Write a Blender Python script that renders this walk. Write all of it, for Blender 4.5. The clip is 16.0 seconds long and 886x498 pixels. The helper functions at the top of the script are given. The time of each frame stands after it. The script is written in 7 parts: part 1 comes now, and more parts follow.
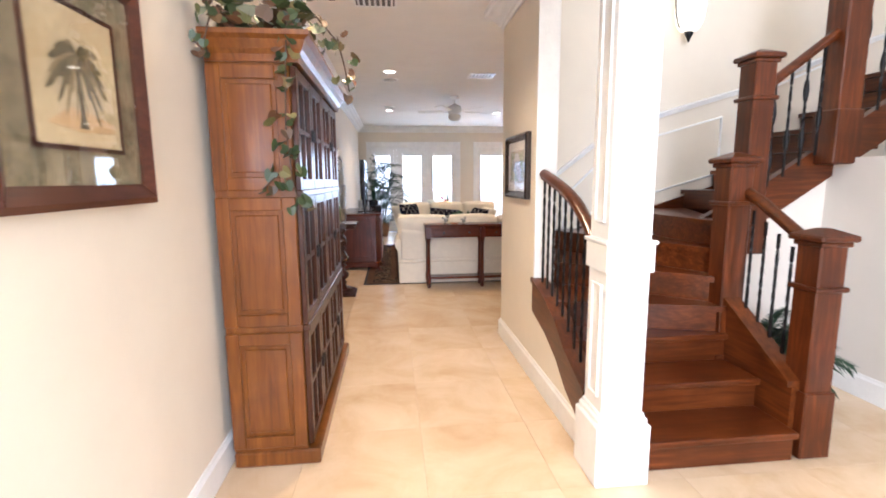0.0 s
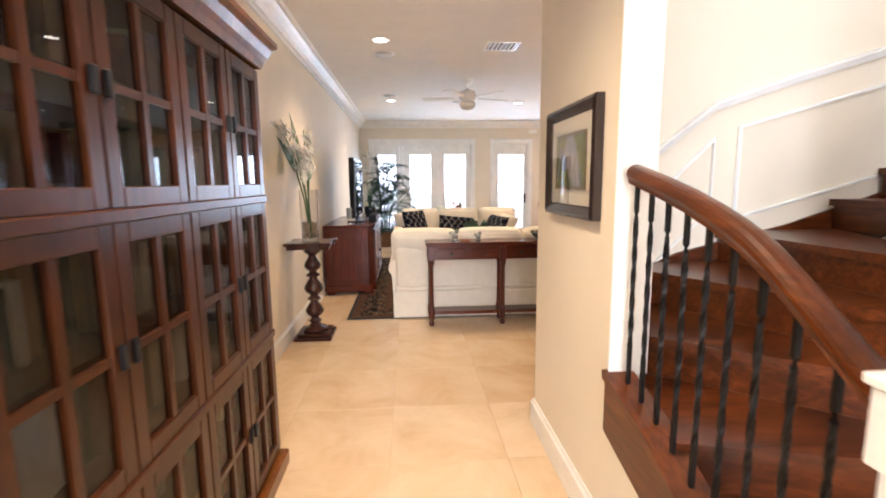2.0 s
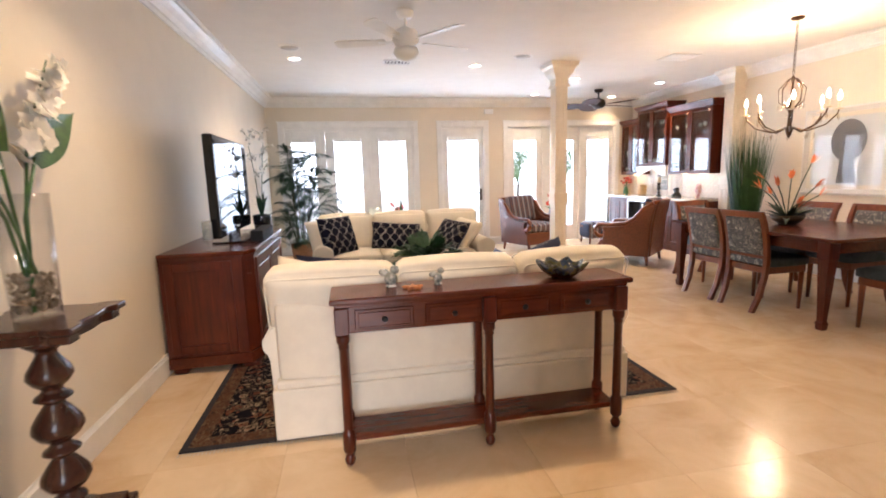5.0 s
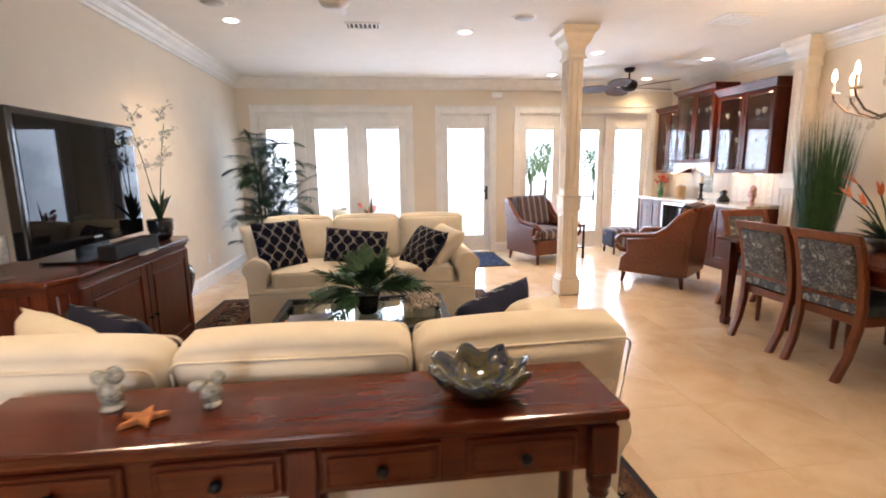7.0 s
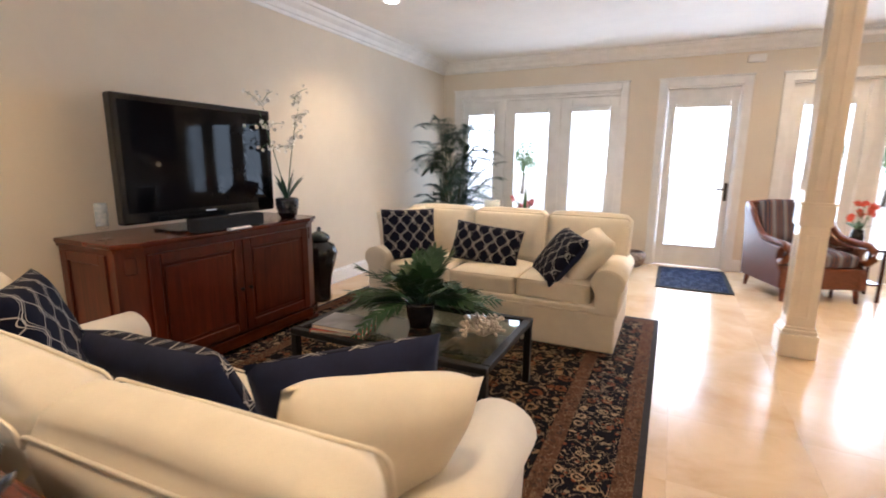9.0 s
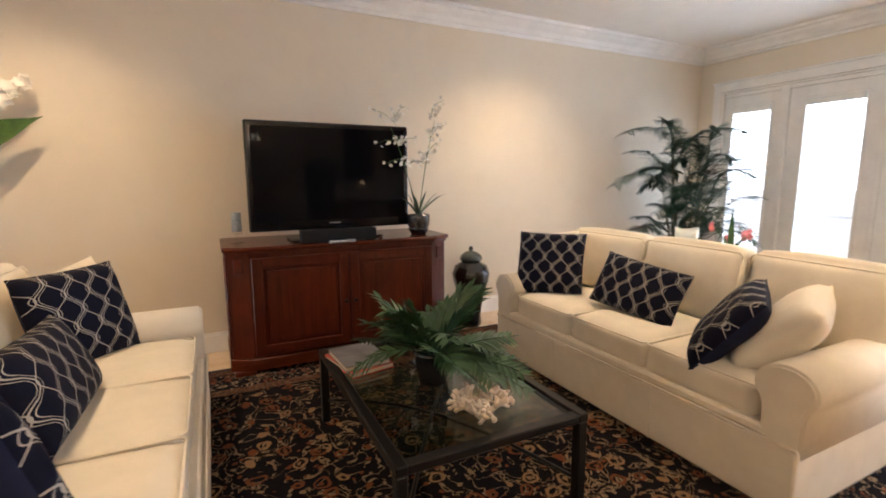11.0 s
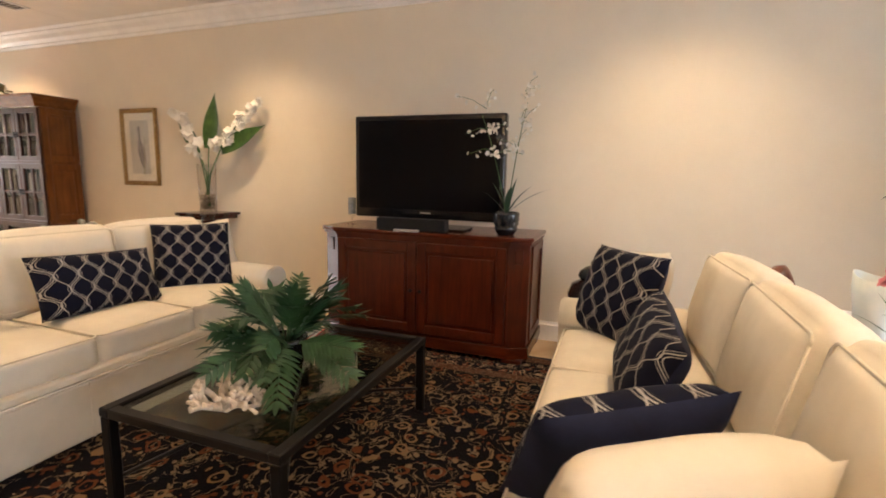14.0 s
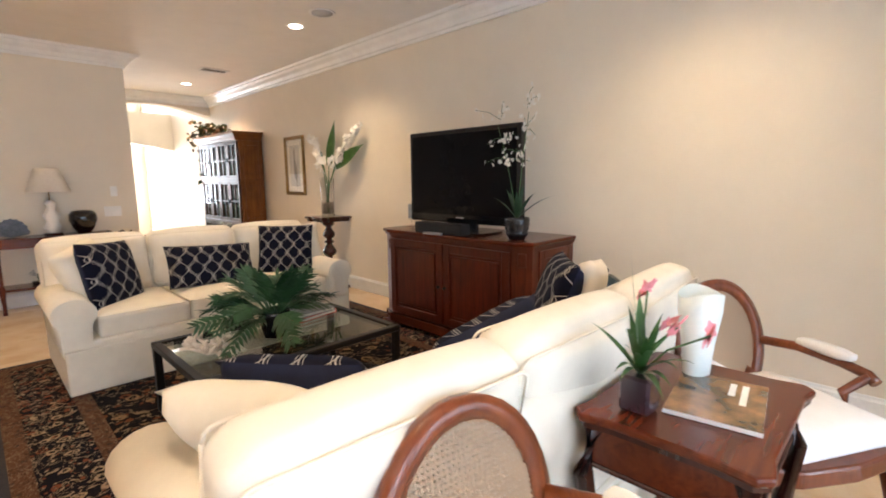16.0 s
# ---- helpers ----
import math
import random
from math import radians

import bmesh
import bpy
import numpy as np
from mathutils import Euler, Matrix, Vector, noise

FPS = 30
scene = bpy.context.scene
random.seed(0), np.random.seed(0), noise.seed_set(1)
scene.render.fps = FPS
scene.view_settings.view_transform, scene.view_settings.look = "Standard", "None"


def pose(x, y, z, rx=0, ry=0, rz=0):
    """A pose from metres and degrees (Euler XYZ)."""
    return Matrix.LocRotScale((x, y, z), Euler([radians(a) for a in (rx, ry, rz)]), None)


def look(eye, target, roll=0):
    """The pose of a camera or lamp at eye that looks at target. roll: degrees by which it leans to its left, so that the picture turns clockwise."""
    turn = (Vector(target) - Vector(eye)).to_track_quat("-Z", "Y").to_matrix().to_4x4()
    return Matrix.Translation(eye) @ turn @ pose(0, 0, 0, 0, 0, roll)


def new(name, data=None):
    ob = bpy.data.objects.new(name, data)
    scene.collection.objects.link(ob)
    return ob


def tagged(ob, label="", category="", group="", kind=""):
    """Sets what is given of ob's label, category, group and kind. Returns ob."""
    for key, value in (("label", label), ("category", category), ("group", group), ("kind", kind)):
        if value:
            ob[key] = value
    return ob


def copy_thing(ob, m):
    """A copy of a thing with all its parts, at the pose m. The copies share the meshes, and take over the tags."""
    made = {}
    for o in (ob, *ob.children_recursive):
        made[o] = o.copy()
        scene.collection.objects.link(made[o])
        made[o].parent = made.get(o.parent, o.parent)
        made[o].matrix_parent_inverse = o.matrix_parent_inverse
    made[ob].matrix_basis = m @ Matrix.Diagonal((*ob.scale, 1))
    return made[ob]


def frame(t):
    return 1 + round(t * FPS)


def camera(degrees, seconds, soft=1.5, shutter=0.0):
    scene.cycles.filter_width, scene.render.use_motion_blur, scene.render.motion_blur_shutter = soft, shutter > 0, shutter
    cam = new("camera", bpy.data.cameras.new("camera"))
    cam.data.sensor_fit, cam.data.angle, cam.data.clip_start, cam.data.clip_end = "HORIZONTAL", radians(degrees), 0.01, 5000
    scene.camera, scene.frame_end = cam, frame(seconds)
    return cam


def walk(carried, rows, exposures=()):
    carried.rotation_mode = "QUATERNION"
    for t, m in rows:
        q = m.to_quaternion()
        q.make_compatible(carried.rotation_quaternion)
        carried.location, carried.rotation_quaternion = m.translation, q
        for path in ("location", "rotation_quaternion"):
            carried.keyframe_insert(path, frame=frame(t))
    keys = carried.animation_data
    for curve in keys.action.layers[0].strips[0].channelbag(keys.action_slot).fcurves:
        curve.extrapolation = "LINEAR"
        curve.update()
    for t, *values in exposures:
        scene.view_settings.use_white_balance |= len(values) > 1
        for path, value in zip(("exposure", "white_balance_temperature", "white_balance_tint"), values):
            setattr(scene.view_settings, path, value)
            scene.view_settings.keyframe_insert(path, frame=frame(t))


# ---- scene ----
cam = camera(86.9, 16.0, 1.8, 0.4)
PATH = [
    (0, (0.166, -1.248, 1.378), (0.378, 0.719, 1.085), -0.4),
    (0.5, (0.206, -0.88, 1.369), (0.409, 1.089, 1.084), -0.6),
    (1, (0.269, -0.513, 1.37), (0.455, 1.459, 1.091), -0.7),
    (1.5, (0.351, -0.147, 1.387), (0.499, 1.826, 1.101), -0.8),
    (2, (0.408, 0.233, 1.39), (0.553, 2.207, 1.104), -0.5),
    (2.5, (0.472, 0.608, 1.385), (0.616, 2.583, 1.104), -0.3),
    (3, (0.502, 0.986, 1.379), (0.683, 2.958, 1.098), -0.3),
    (3.5, (0.523, 1.355, 1.382), (0.753, 3.32, 1.09), -0.7),
    (4, (0.573, 1.752, 1.361), (0.865, 3.709, 1.068), -1.0),
    (4.5, (0.601, 2.154, 1.344), (0.983, 4.093, 1.042), -1.7),
    (7, (1.505, 3.638, 1.365), (1.747, 5.595, 1.03), -0.7),
    (7.5, (1.769, 3.882, 1.351), (1.804, 5.848, 0.99), -0.2),
    (8, (2.031, 4.064, 1.345), (1.801, 6.016, 0.976), -0.2),
    (8.5, (2.355, 4.288, 1.331), (1.801, 6.173, 0.958), 0.2),
    (9, (2.586, 4.544, 1.33), (1.73, 6.313, 0.959), 0.5),
    (9.5, (2.79, 4.837, 1.34), (1.656, 6.444, 0.977), 0.5),
    (12, (3.232, 6.742, 1.257), (1.271, 7.033, 0.996), -0.5),
    (12.5, (3.2, 7.128, 1.233), (1.215, 7.142, 0.984), -0.3),
    (13, (3.127, 7.444, 1.218), (1.154, 7.223, 0.975), 0.7),
    (13.5, (3.042, 7.702, 1.278), (1.111, 7.275, 0.982), 1.2),
    (14, (2.956, 8.057, 1.243), (1.098, 7.38, 0.944), 1.2),
    (14.5, (2.81, 8.378, 1.259), (1.058, 7.468, 0.942), 0.7),
    (15, (2.747, 8.683, 1.3), (1.103, 7.593, 0.972), -0.1),
    (15.5, (2.633, 9.043, 1.278), (1.113, 7.777, 0.981), -0.6),
    (16, (2.546, 9.316, 1.295), (1.139, 7.925, 1.001), -0.6),
]
EXPOSURES = [(0, 0.4, 5250, 15), (1.5, 0.55, 5500, 14), (3.5, 0.73, 5600, 15), (4.5, 0.63, 5650, 16), (7.5, 0.35, 5800, 15), (9, 0.32, 5600, 14), (9.7, 0.34, 5350, 14), (12.3, 0.35, 6400, 15), (14, 0.35, 6250, 15), (16, 0.38, 5700, 12)]
walk(cam, [(t, look(eye, target, roll)) for t, eye, target, roll in PATH], EXPOSURES)

# ---------- world, lights, exposure ----------
world = bpy.data.worlds.new("world")
scene.world = world
world.use_nodes = True
wn = world.node_tree
sky = wn.nodes.new("ShaderNodeTexSky")
sky.sky_type, sky.sun_disc = "NISHITA", False
sky.sun_elevation, sky.sun_rotation = radians(53), radians(99)
wn.links.new(sky.outputs[0], wn.nodes["Background"].inputs[0])
wn.nodes["Background"].inputs[1].default_value = 0.15


def lamp(name, kind, m, energy, color=(1, 1, 1), **settings):
    data = bpy.data.lights.new(name, kind)
    data.energy, data.color = energy, color
    if kind == "AREA":
        data.shape, data.size, data.size_y = "RECTANGLE", settings["w"], settings["h"]
    if kind == "SPOT":
        data.spot_size, data.spot_blend, data.shadow_soft_size = radians(settings["angle"]), 0.9, 0.06
    if kind == "SUN":
        data.angle = radians(settings["angle"])
    if kind == "POINT":
        data.shadow_soft_size = settings["r"]
    ob = new(name, data)
    ob.matrix_world = m
    return ob


CEIL, LEFT, RIGHT, FAR, NEAR, HALLX = 2.75, -0.66, 6.36, 11.25, 2.73, 1.112
TILE0 = (0.295, 1.8)
FRONT, FOYER_TOP, FOYER_R = -4.2, 5.2, 3.08
lamp("sun", "SUN", look((20, 8, 24), (2, 11, 0)), 5.0, (1, 0.95, 0.86), angle=0.5)
DAY = (0.77, 0.89, 1.0)
# sky light through the garden doors and windows
for x, w, e in ((0.75, 2.2, 32), (2.84, 0.8, 52), (4.75, 2.3, 50)):
    lamp("window_light", "AREA", look((x, FAR + 0.16, 1.25), (x, 0, 1.0)), e * w, DAY, w=w, h=1.9)
# tall foyer window and door behind the start of the walk
lamp("foyer_light", "AREA", look((0.55, FRONT + 0.25, 2.5), (0.55, 10, 1.6)), 385, (1.0, 0.97, 0.92), w=2.3, h=3.6)
WARM = (1.0, 0.70, 0.38)
CANS = [(0.05, 1.5), (0.17, 5.03), (2.36, 5.08), (0.15, 8.46), (2.38, 8.66), (4.15, 9.38), (5.76, 9.6), (4.06, 10.75), (5.7, 10.95)]
for x, y in CANS:
    lamp("can_light", "SPOT", look((x, y, CEIL - 0.03), (x, y + 0.001, 0)), 165 if y < 2 else 30 if y > 10 else 78, WARM, angle=128)

# ---------- materials ----------


def mat(name):
    m = bpy.data.materials.new(name)
    m.use_nodes = True
    t = m.node_tree
    return m, t, t.nodes["Principled BSDF"]


def nd(t, kind, **sets):
    n = t.nodes.new("ShaderNode" + kind)
    for k, v in sets.items():
        if k in n.inputs:
            n.inputs[k].default_value = v
    return n


def coords(t, scale=(1, 1, 1), which="Object"):
    c, m = nd(t, "TexCoord"), nd(t, "Mapping")
    m.inputs["Scale"].default_value = scale
    t.links.new(c.outputs[which], m.inputs[0])
    return m.outputs[0]


def ramp(t, fac, stops):
    r = nd(t, "ValToRGB")
    while len(r.color_ramp.elements) < len(stops):
        r.color_ramp.elements.new(0.5)
    for e, (p, c) in zip(r.color_ramp.elements, stops):
        e.position, e.color = p, (*c, 1)
    t.links.new(fac, r.inputs[0])
    return r.outputs[0]


def mixc(t, fac, a, b, mode="MIX"):
    n = t.nodes.new("ShaderNodeMix")
    n.data_type, n.blend_type = "RGBA", mode
    for sock, v in ((n.inputs[0], fac), (n.inputs[6], a), (n.inputs[7], b)):
        if isinstance(v, bpy.types.NodeSocket):
            t.links.new(v, sock)
        elif isinstance(v, (int, float)):
            sock.default_value = v
        else:
            sock.default_value = (*v, 1)
    return n.outputs[2]


def calc(t, op, a, b=0.0, c=0.0):
    n = t.nodes.new("ShaderNodeMath")
    n.operation = op
    for sock, v in zip(n.inputs, (a, b, c)):
        if isinstance(v, bpy.types.NodeSocket):
            t.links.new(v, sock)
        else:
            sock.default_value = v
    return n.outputs[0]


def bump(t, b, height, strength, dist=0.01):
    n = nd(t, "Bump")
    n.inputs["Strength"].default_value, n.inputs["Distance"].default_value = strength, dist
    t.links.new(height, n.inputs["Height"])
    t.links.new(n.outputs[0], b.inputs["Normal"])


def noisy(name, c1, c2, scale=8.0, rough=0.6, bumps=0.1, fine=120.0, stretch=(1, 1, 1), metal=0.0, coat=0.0, spec=0.5, sheen=0.0):
    """Two-scale mottled surface."""
    m, t, b = mat(name)
    co = coords(t, stretch)
    n1 = nd(t, "TexNoise", Scale=scale, Detail=6.0, Roughness=0.6)
    n2 = nd(t, "TexNoise", Scale=fine, Detail=3.0)
    t.links.new(co, n1.inputs["Vector"]), t.links.new(co, n2.inputs["Vector"])
    both = calc(t, "ADD", calc(t, "MULTIPLY", n1.outputs[0], 0.75), calc(t, "MULTIPLY", n2.outputs[0], 0.25))
    t.links.new(ramp(t, both, [(0.35, c1), (0.65, c2)]), b.inputs["Base Color"])
    b.inputs["Roughness"].default_value, b.inputs["Metallic"].default_value = rough, metal
    b.inputs["Coat Weight"].default_value, b.inputs["Specular IOR Level"].default_value = coat, spec
    b.inputs["Sheen Weight"].default_value = sheen
    b.inputs["Coat Roughness"].default_value = 0.15
    if bumps:
        bump(t, b, n2.outputs[0], bumps, 0.004)
    return m


def wood(name, dark, mid, light, axis=2, rough=0.32, coat=0.35, scale=1.0):
    """Stained wood with grain along an axis of its part."""
    m, t, b = mat(name)
    s = [14 * scale] * 3
    s[axis] = 0.9 * scale
    co = coords(t, s)
    rnd = nd(t, "ObjectInfo")
    add = nd(t, "VectorMath")
    t.links.new(co, add.inputs[0]), t.links.new(rnd.outputs["Random"], add.inputs[1])
    n1 = nd(t, "TexNoise", Scale=2.2, Detail=6.0, Roughness=0.62, Distortion=1.3)
    n2 = nd(t, "TexNoise", Scale=4.0, Detail=3.0, Distortion=0.6)
    n3 = nd(t, "TexNoise", Scale=0.9, Detail=2.0, Distortion=2.5)
    t.links.new(add.outputs[0], n1.inputs["Vector"]), t.links.new(coords(t), n2.inputs["Vector"])
    t.links.new(add.outputs[0], n3.inputs["Vector"])
    fig = calc(t, "ADD", calc(t, "MULTIPLY", n1.outputs[0], 0.65), calc(t, "MULTIPLY", n3.outputs[0], 0.35))
    grain = ramp(t, fig, [(0.22, dark), (0.48, mid), (0.82, light)])
    col = mixc(t, ramp(t, n2.outputs[0], [(0.35, (0, 0, 0)), (0.7, (0.6, 0.6, 0.6))]), grain, tuple(0.45 * v for v in mid))
    t.links.new(col, b.inputs["Base Color"])
    b.inputs["Roughness"].default_value = rough
    b.inputs["Coat Weight"].default_value, b.inputs["Coat Roughness"].default_value = coat * 0.6, 0.15
    b.inputs["Specular IOR Level"].default_value = 0.3
    bump(t, b, n1.outputs[0], 0.08, 0.002)
    return m


def plain(name, c, rough=0.5, metal=0.0, coat=0.0, **extra):
    return noisy(name, tuple(v * 0.93 for v in c), tuple(min(1, v * 1.05) for v in c), 6, rough, extra.get("bumps", 0.03), extra.get("fine", 90), metal=metal, coat=coat)


def glow(name, c, strength):
    m, t, b = mat(name)
    b.inputs["Base Color"].default_value = (*c, 1)
    b.inputs["Emission Color"].default_value, b.inputs["Emission Strength"].default_value = (*c, 1), strength
    return m


def glassy(name, c=(1, 1, 1), rough=0.0, clear=0.96, gloss=0.9):
    """Thin pane: clear face on, glossy towards grazing views."""
    m, t, b = mat(name)
    tr, gl, mx, fr = nd(t, "BsdfTransparent"), nd(t, "BsdfGlossy"), nd(t, "MixShader"), nd(t, "LayerWeight")
    tr.inputs[0].default_value = (*[v * clear for v in c], 1)
    gl.inputs["Roughness"].default_value = rough
    f = calc(t, "MULTIPLY_ADD", calc(t, "POWER", fr.outputs["Facing"], 4.0), gloss, 0.03)
    t.links.new(f, mx.inputs[0]), t.links.new(tr.outputs[0], mx.inputs[1]), t.links.new(gl.outputs[0], mx.inputs[2])
    t.links.new(mx.outputs[0], t.nodes["Material Output"].inputs[0])
    return m


WALL = noisy("cream_wall_paint", (0.725, 0.65, 0.53), (0.765, 0.69, 0.565), 3, 0.7, 0.06, 260)
STAIRWALL = noisy("ivory_wall_paint", (0.67, 0.62, 0.55), (0.71, 0.66, 0.59), 3, 0.7, 0.06, 260)
CEILING = noisy("ceiling_paint", (0.80, 0.77, 0.72), (0.84, 0.81, 0.76), 4, 0.8, 0.08, 200)
TRIM = plain("white_gloss_trim", (0.84, 0.83, 0.80), 0.3, coat=0.15)
CREAMTRIM = plain("cream_column_paint", (0.82, 0.74, 0.62), 0.35, coat=0.1)
OAK = wood("red_oak_stain", (0.00789, 0.00178, 0.000648), (0.0829, 0.0183, 0.00348), (0.236, 0.0615, 0.012), 2, 0.3, 0.22)
OAKX = wood("red_oak_tread", (0.00918, 0.00197, 0.000648), (0.0884, 0.0199, 0.0037), (0.243, 0.0658, 0.0126), 0, 0.3, 0.22)
OAKY = wood("red_oak_stringer", (0.0103, 0.0024, 0.000726), (0.0913, 0.0218, 0.00367), (0.223, 0.0626, 0.0116), 1, 0.3, 0.22)
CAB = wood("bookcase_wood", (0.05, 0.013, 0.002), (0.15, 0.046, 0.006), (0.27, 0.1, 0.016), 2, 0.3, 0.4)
# bookcase wood again, shade on the front and inside put into its colour
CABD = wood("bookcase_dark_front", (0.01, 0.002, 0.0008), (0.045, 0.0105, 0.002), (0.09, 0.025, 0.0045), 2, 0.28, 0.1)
MAHOG = wood("mahogany", (0.018, 0.003, 0.0015), (0.085, 0.014, 0.0045), (0.15, 0.03, 0.009), 2, 0.28, 0.25)
MAHOGX = wood("mahogany_long_grain", (0.02, 0.004, 0.0015), (0.10, 0.018, 0.005), (0.17, 0.036, 0.01), 0, 0.25, 0.3)
MAHOGY = wood("mahogany_cross_grain", (0.02, 0.004, 0.0015), (0.09, 0.016, 0.005), (0.16, 0.033, 0.01), 1, 0.25, 0.3)
DARKW = wood("dark_walnut", (0.012, 0.004, 0.003), (0.045, 0.013, 0.008), (0.08, 0.024, 0.013), 2, 0.25, 0.6)
IRON = plain("black_iron", (0.012, 0.011, 0.011), 0.45, 0.6)
BLACK = plain("black_plastic", (0.012, 0.012, 0.013), 0.25)
SCREEN = noisy("tv_screen_glass", (0.003, 0.003, 0.004), (0.004, 0.004, 0.005), 6, 0.025, 0, 90, spec=0.1)
FABRIC = noisy("cream_sofa_fabric", (0.71, 0.64, 0.52), (0.78, 0.71, 0.58), 9, 0.9, 0.25, 420, spec=0.2)
WHITEFAB = noisy("white_seat_fabric", (0.75, 0.72, 0.68), (0.82, 0.79, 0.75), 9, 0.9, 0.2, 420)
GLASS = glassy("clear_glass")
CASEGLASS = glassy("bookcase_glass", (0.8, 0.8, 0.8), 0.0, 0.9, 0.4)
SMOKE = glassy("table_glass", (0.86, 0.93, 0.88), 0.0, 0.9)
STEEL = plain("brushed_nickel", (0.5, 0.48, 0.45), 0.3, 0.9)
LEAF = noisy("green_leaf", (0.02, 0.07, 0.015), (0.06, 0.14, 0.03), 20, 0.45, 0.05, 200)
DLEAF = noisy("dark_green_leaf", (0.008, 0.03, 0.012), (0.025, 0.07, 0.03), 20, 0.45, 0.05, 200)
PETAL = plain("white_petal", (0.8, 0.77, 0.7), 0.6)
BULB = glow("lamp_glow", (1.0, 0.85, 0.62), 14.0)
GOLD = noisy("antique_gilt", (0.22, 0.14, 0.05), (0.42, 0.29, 0.13), 30, 0.35, 0.3, 90, metal=0.7)
PAPER = plain("picture_mat", (0.78, 0.72, 0.6), 0.8)

# ---------- mesh helpers ----------


def box(bm, lo, hi, bev=0.0, seg=1):
    m = Matrix.LocRotScale([(a + b) / 2 for a, b in zip(lo, hi)], None, [abs(b - a) for a, b in zip(lo, hi)])
    vs = bmesh.ops.create_cube(bm, size=1, matrix=m)["verts"]
    if bev:
        es = list({e for v in vs for e in v.link_edges})
        bmesh.ops.bevel(bm, geom=es, offset=bev, segments=seg, affect="EDGES", profile=0.5)
    return bm


def boxes(items, bev=0.0, seg=1):
    bm = bmesh.new()
    for lo, hi in items:
        box(bm, lo, hi, bev, seg)
    return bm


def lathe(profile, seg=20, bm=None, at=(0, 0, 0)):
    bm = bm or bmesh.new()
    rings = []
    for r, z in profile:
        rings.append([bm.verts.new((at[0] + max(r, 0.0005) * math.cos(2 * math.pi * i / seg), at[1] + max(r, 0.0005) * math.sin(2 * math.pi * i / seg), at[2] + z)) for i in range(seg)])
    for a, b in zip(rings, rings[1:]):
        for i in range(seg):
            f = bm.faces.new((a[i], a[(i + 1) % seg], b[(i + 1) % seg], b[i]))
            f.smooth = True
    bm.faces.new(list(reversed(rings[0])))
    bm.faces.new(rings[-1])
    return bm


def tube(points, r, seg=8, bm=None, r2=None):
    """Round bar through points, tapering from r to r2."""
    bm = bm or bmesh.new()
    ps = [Vector(p) for p in points]
    rings = []
    for i, p in enumerate(ps):
        d = (ps[min(i + 1, len(ps) - 1)] - ps[max(i - 1, 0)]).normalized()
        q = d.to_track_quat("Z", "Y").to_matrix()
        rr = r + ((r2 if r2 is not None else r) - r) * i / (len(ps) - 1)
        rings.append([bm.verts.new(p + q @ Vector((rr * math.cos(2 * math.pi * k / seg), rr * math.sin(2 * math.pi * k / seg), 0))) for k in range(seg)])
    for a, b in zip(rings, rings[1:]):
        for k in range(seg):
            f = bm.faces.new((a[k], a[(k + 1) % seg], b[(k + 1) % seg], b[k]))
            f.smooth = True
    bm.faces.new(list(reversed(rings[0])))
    bm.faces.new(rings[-1])
    return bm


def prism(outline, lo, hi, axis=2, bm=None, bev=0.0):
    """Outline (two coordinates) drawn out along an axis from lo to hi."""
    bm = bm or bmesh.new()

    def at(p, h):
        q = list(p)
        q.insert(axis, h)
        return q

    a = [bm.verts.new(at(p, lo)) for p in outline]
    b = [bm.verts.new(at(p, hi)) for p in outline]
    fs = [bm.faces.new(a), bm.faces.new(list(reversed(b)))]
    n = len(outline)
    for i in range(n):
        fs.append(bm.faces.new((a[i], b[i], b[(i + 1) % n], a[(i + 1) % n])))
    bmesh.ops.recalc_face_normals(bm, faces=fs)
    if bev:
        bmesh.ops.bevel(bm, geom=list({e for f in fs for e in f.edges}), offset=bev, segments=2, affect="EDGES", profile=0.5)
    return bm


def bar(outline, path, bm=None, up=(0, 0, 1), close=False):
    """Sweep a profile (across, up) along a path of points, mitred."""
    bm = bm or bmesh.new()
    ps = [Vector(p) for p in path]
    up = Vector(up)
    rings = []
    n = len(ps)
    for i, p in enumerate(ps):
        d1 = (ps[i] - ps[i - 1]).normalized() if (i or close) else None
        d2 = (ps[(i + 1) % n] - ps[i]).normalized() if (i < n - 1 or close) else None
        d = ((d1 or d2) + (d2 or d1)).normalized()
        side = d.cross(up).normalized()
        k = 1 / max(0.3, abs((d1 or d2).cross(up).normalized().dot(side)))
        rings.append([bm.verts.new(p + side * (a * k) + up * b) for a, b in outline])
    m = len(outline)
    pairs = list(zip(rings, rings[1:])) + ([(rings[-1], rings[0])] if close else [])
    for a, b in pairs:
        for j in range(m):
            bm.faces.new((a[j], a[(j + 1) % m], b[(j + 1) % m], b[j]))
    if not close:
        bm.faces.new(list(reversed(rings[0]))), bm.faces.new(rings[-1])
    bmesh.ops.recalc_face_normals(bm, faces=bm.faces)
    return bm


def part(name, bm, material, parent=None, label="", m=None, smooth=False):
    me = bpy.data.meshes.new(name)
    bm.to_mesh(me)
    bm.free()
    me.materials.append(material)
    if smooth:
        for p in me.polygons:
            p.use_smooth = True
    ob = new(name, me)
    ob.parent = parent
    if m is not None:
        ob.matrix_basis = m
    if label:
        tagged(ob, label)
    return ob


def again(ob, m, parent=None):
    """Another object on the same mesh."""
    o = new(ob.name.split(".")[0], ob.data)
    o.parent = parent or ob.parent
    o.matrix_basis = m
    if "label" in ob:
        o["label"] = ob["label"]
    return o


def thing(name, m, label, category, group="", kind=""):
    ob = new(name)
    ob.empty_display_size = 0.1
    ob.matrix_basis = m
    return tagged(ob, label, category, group, kind)


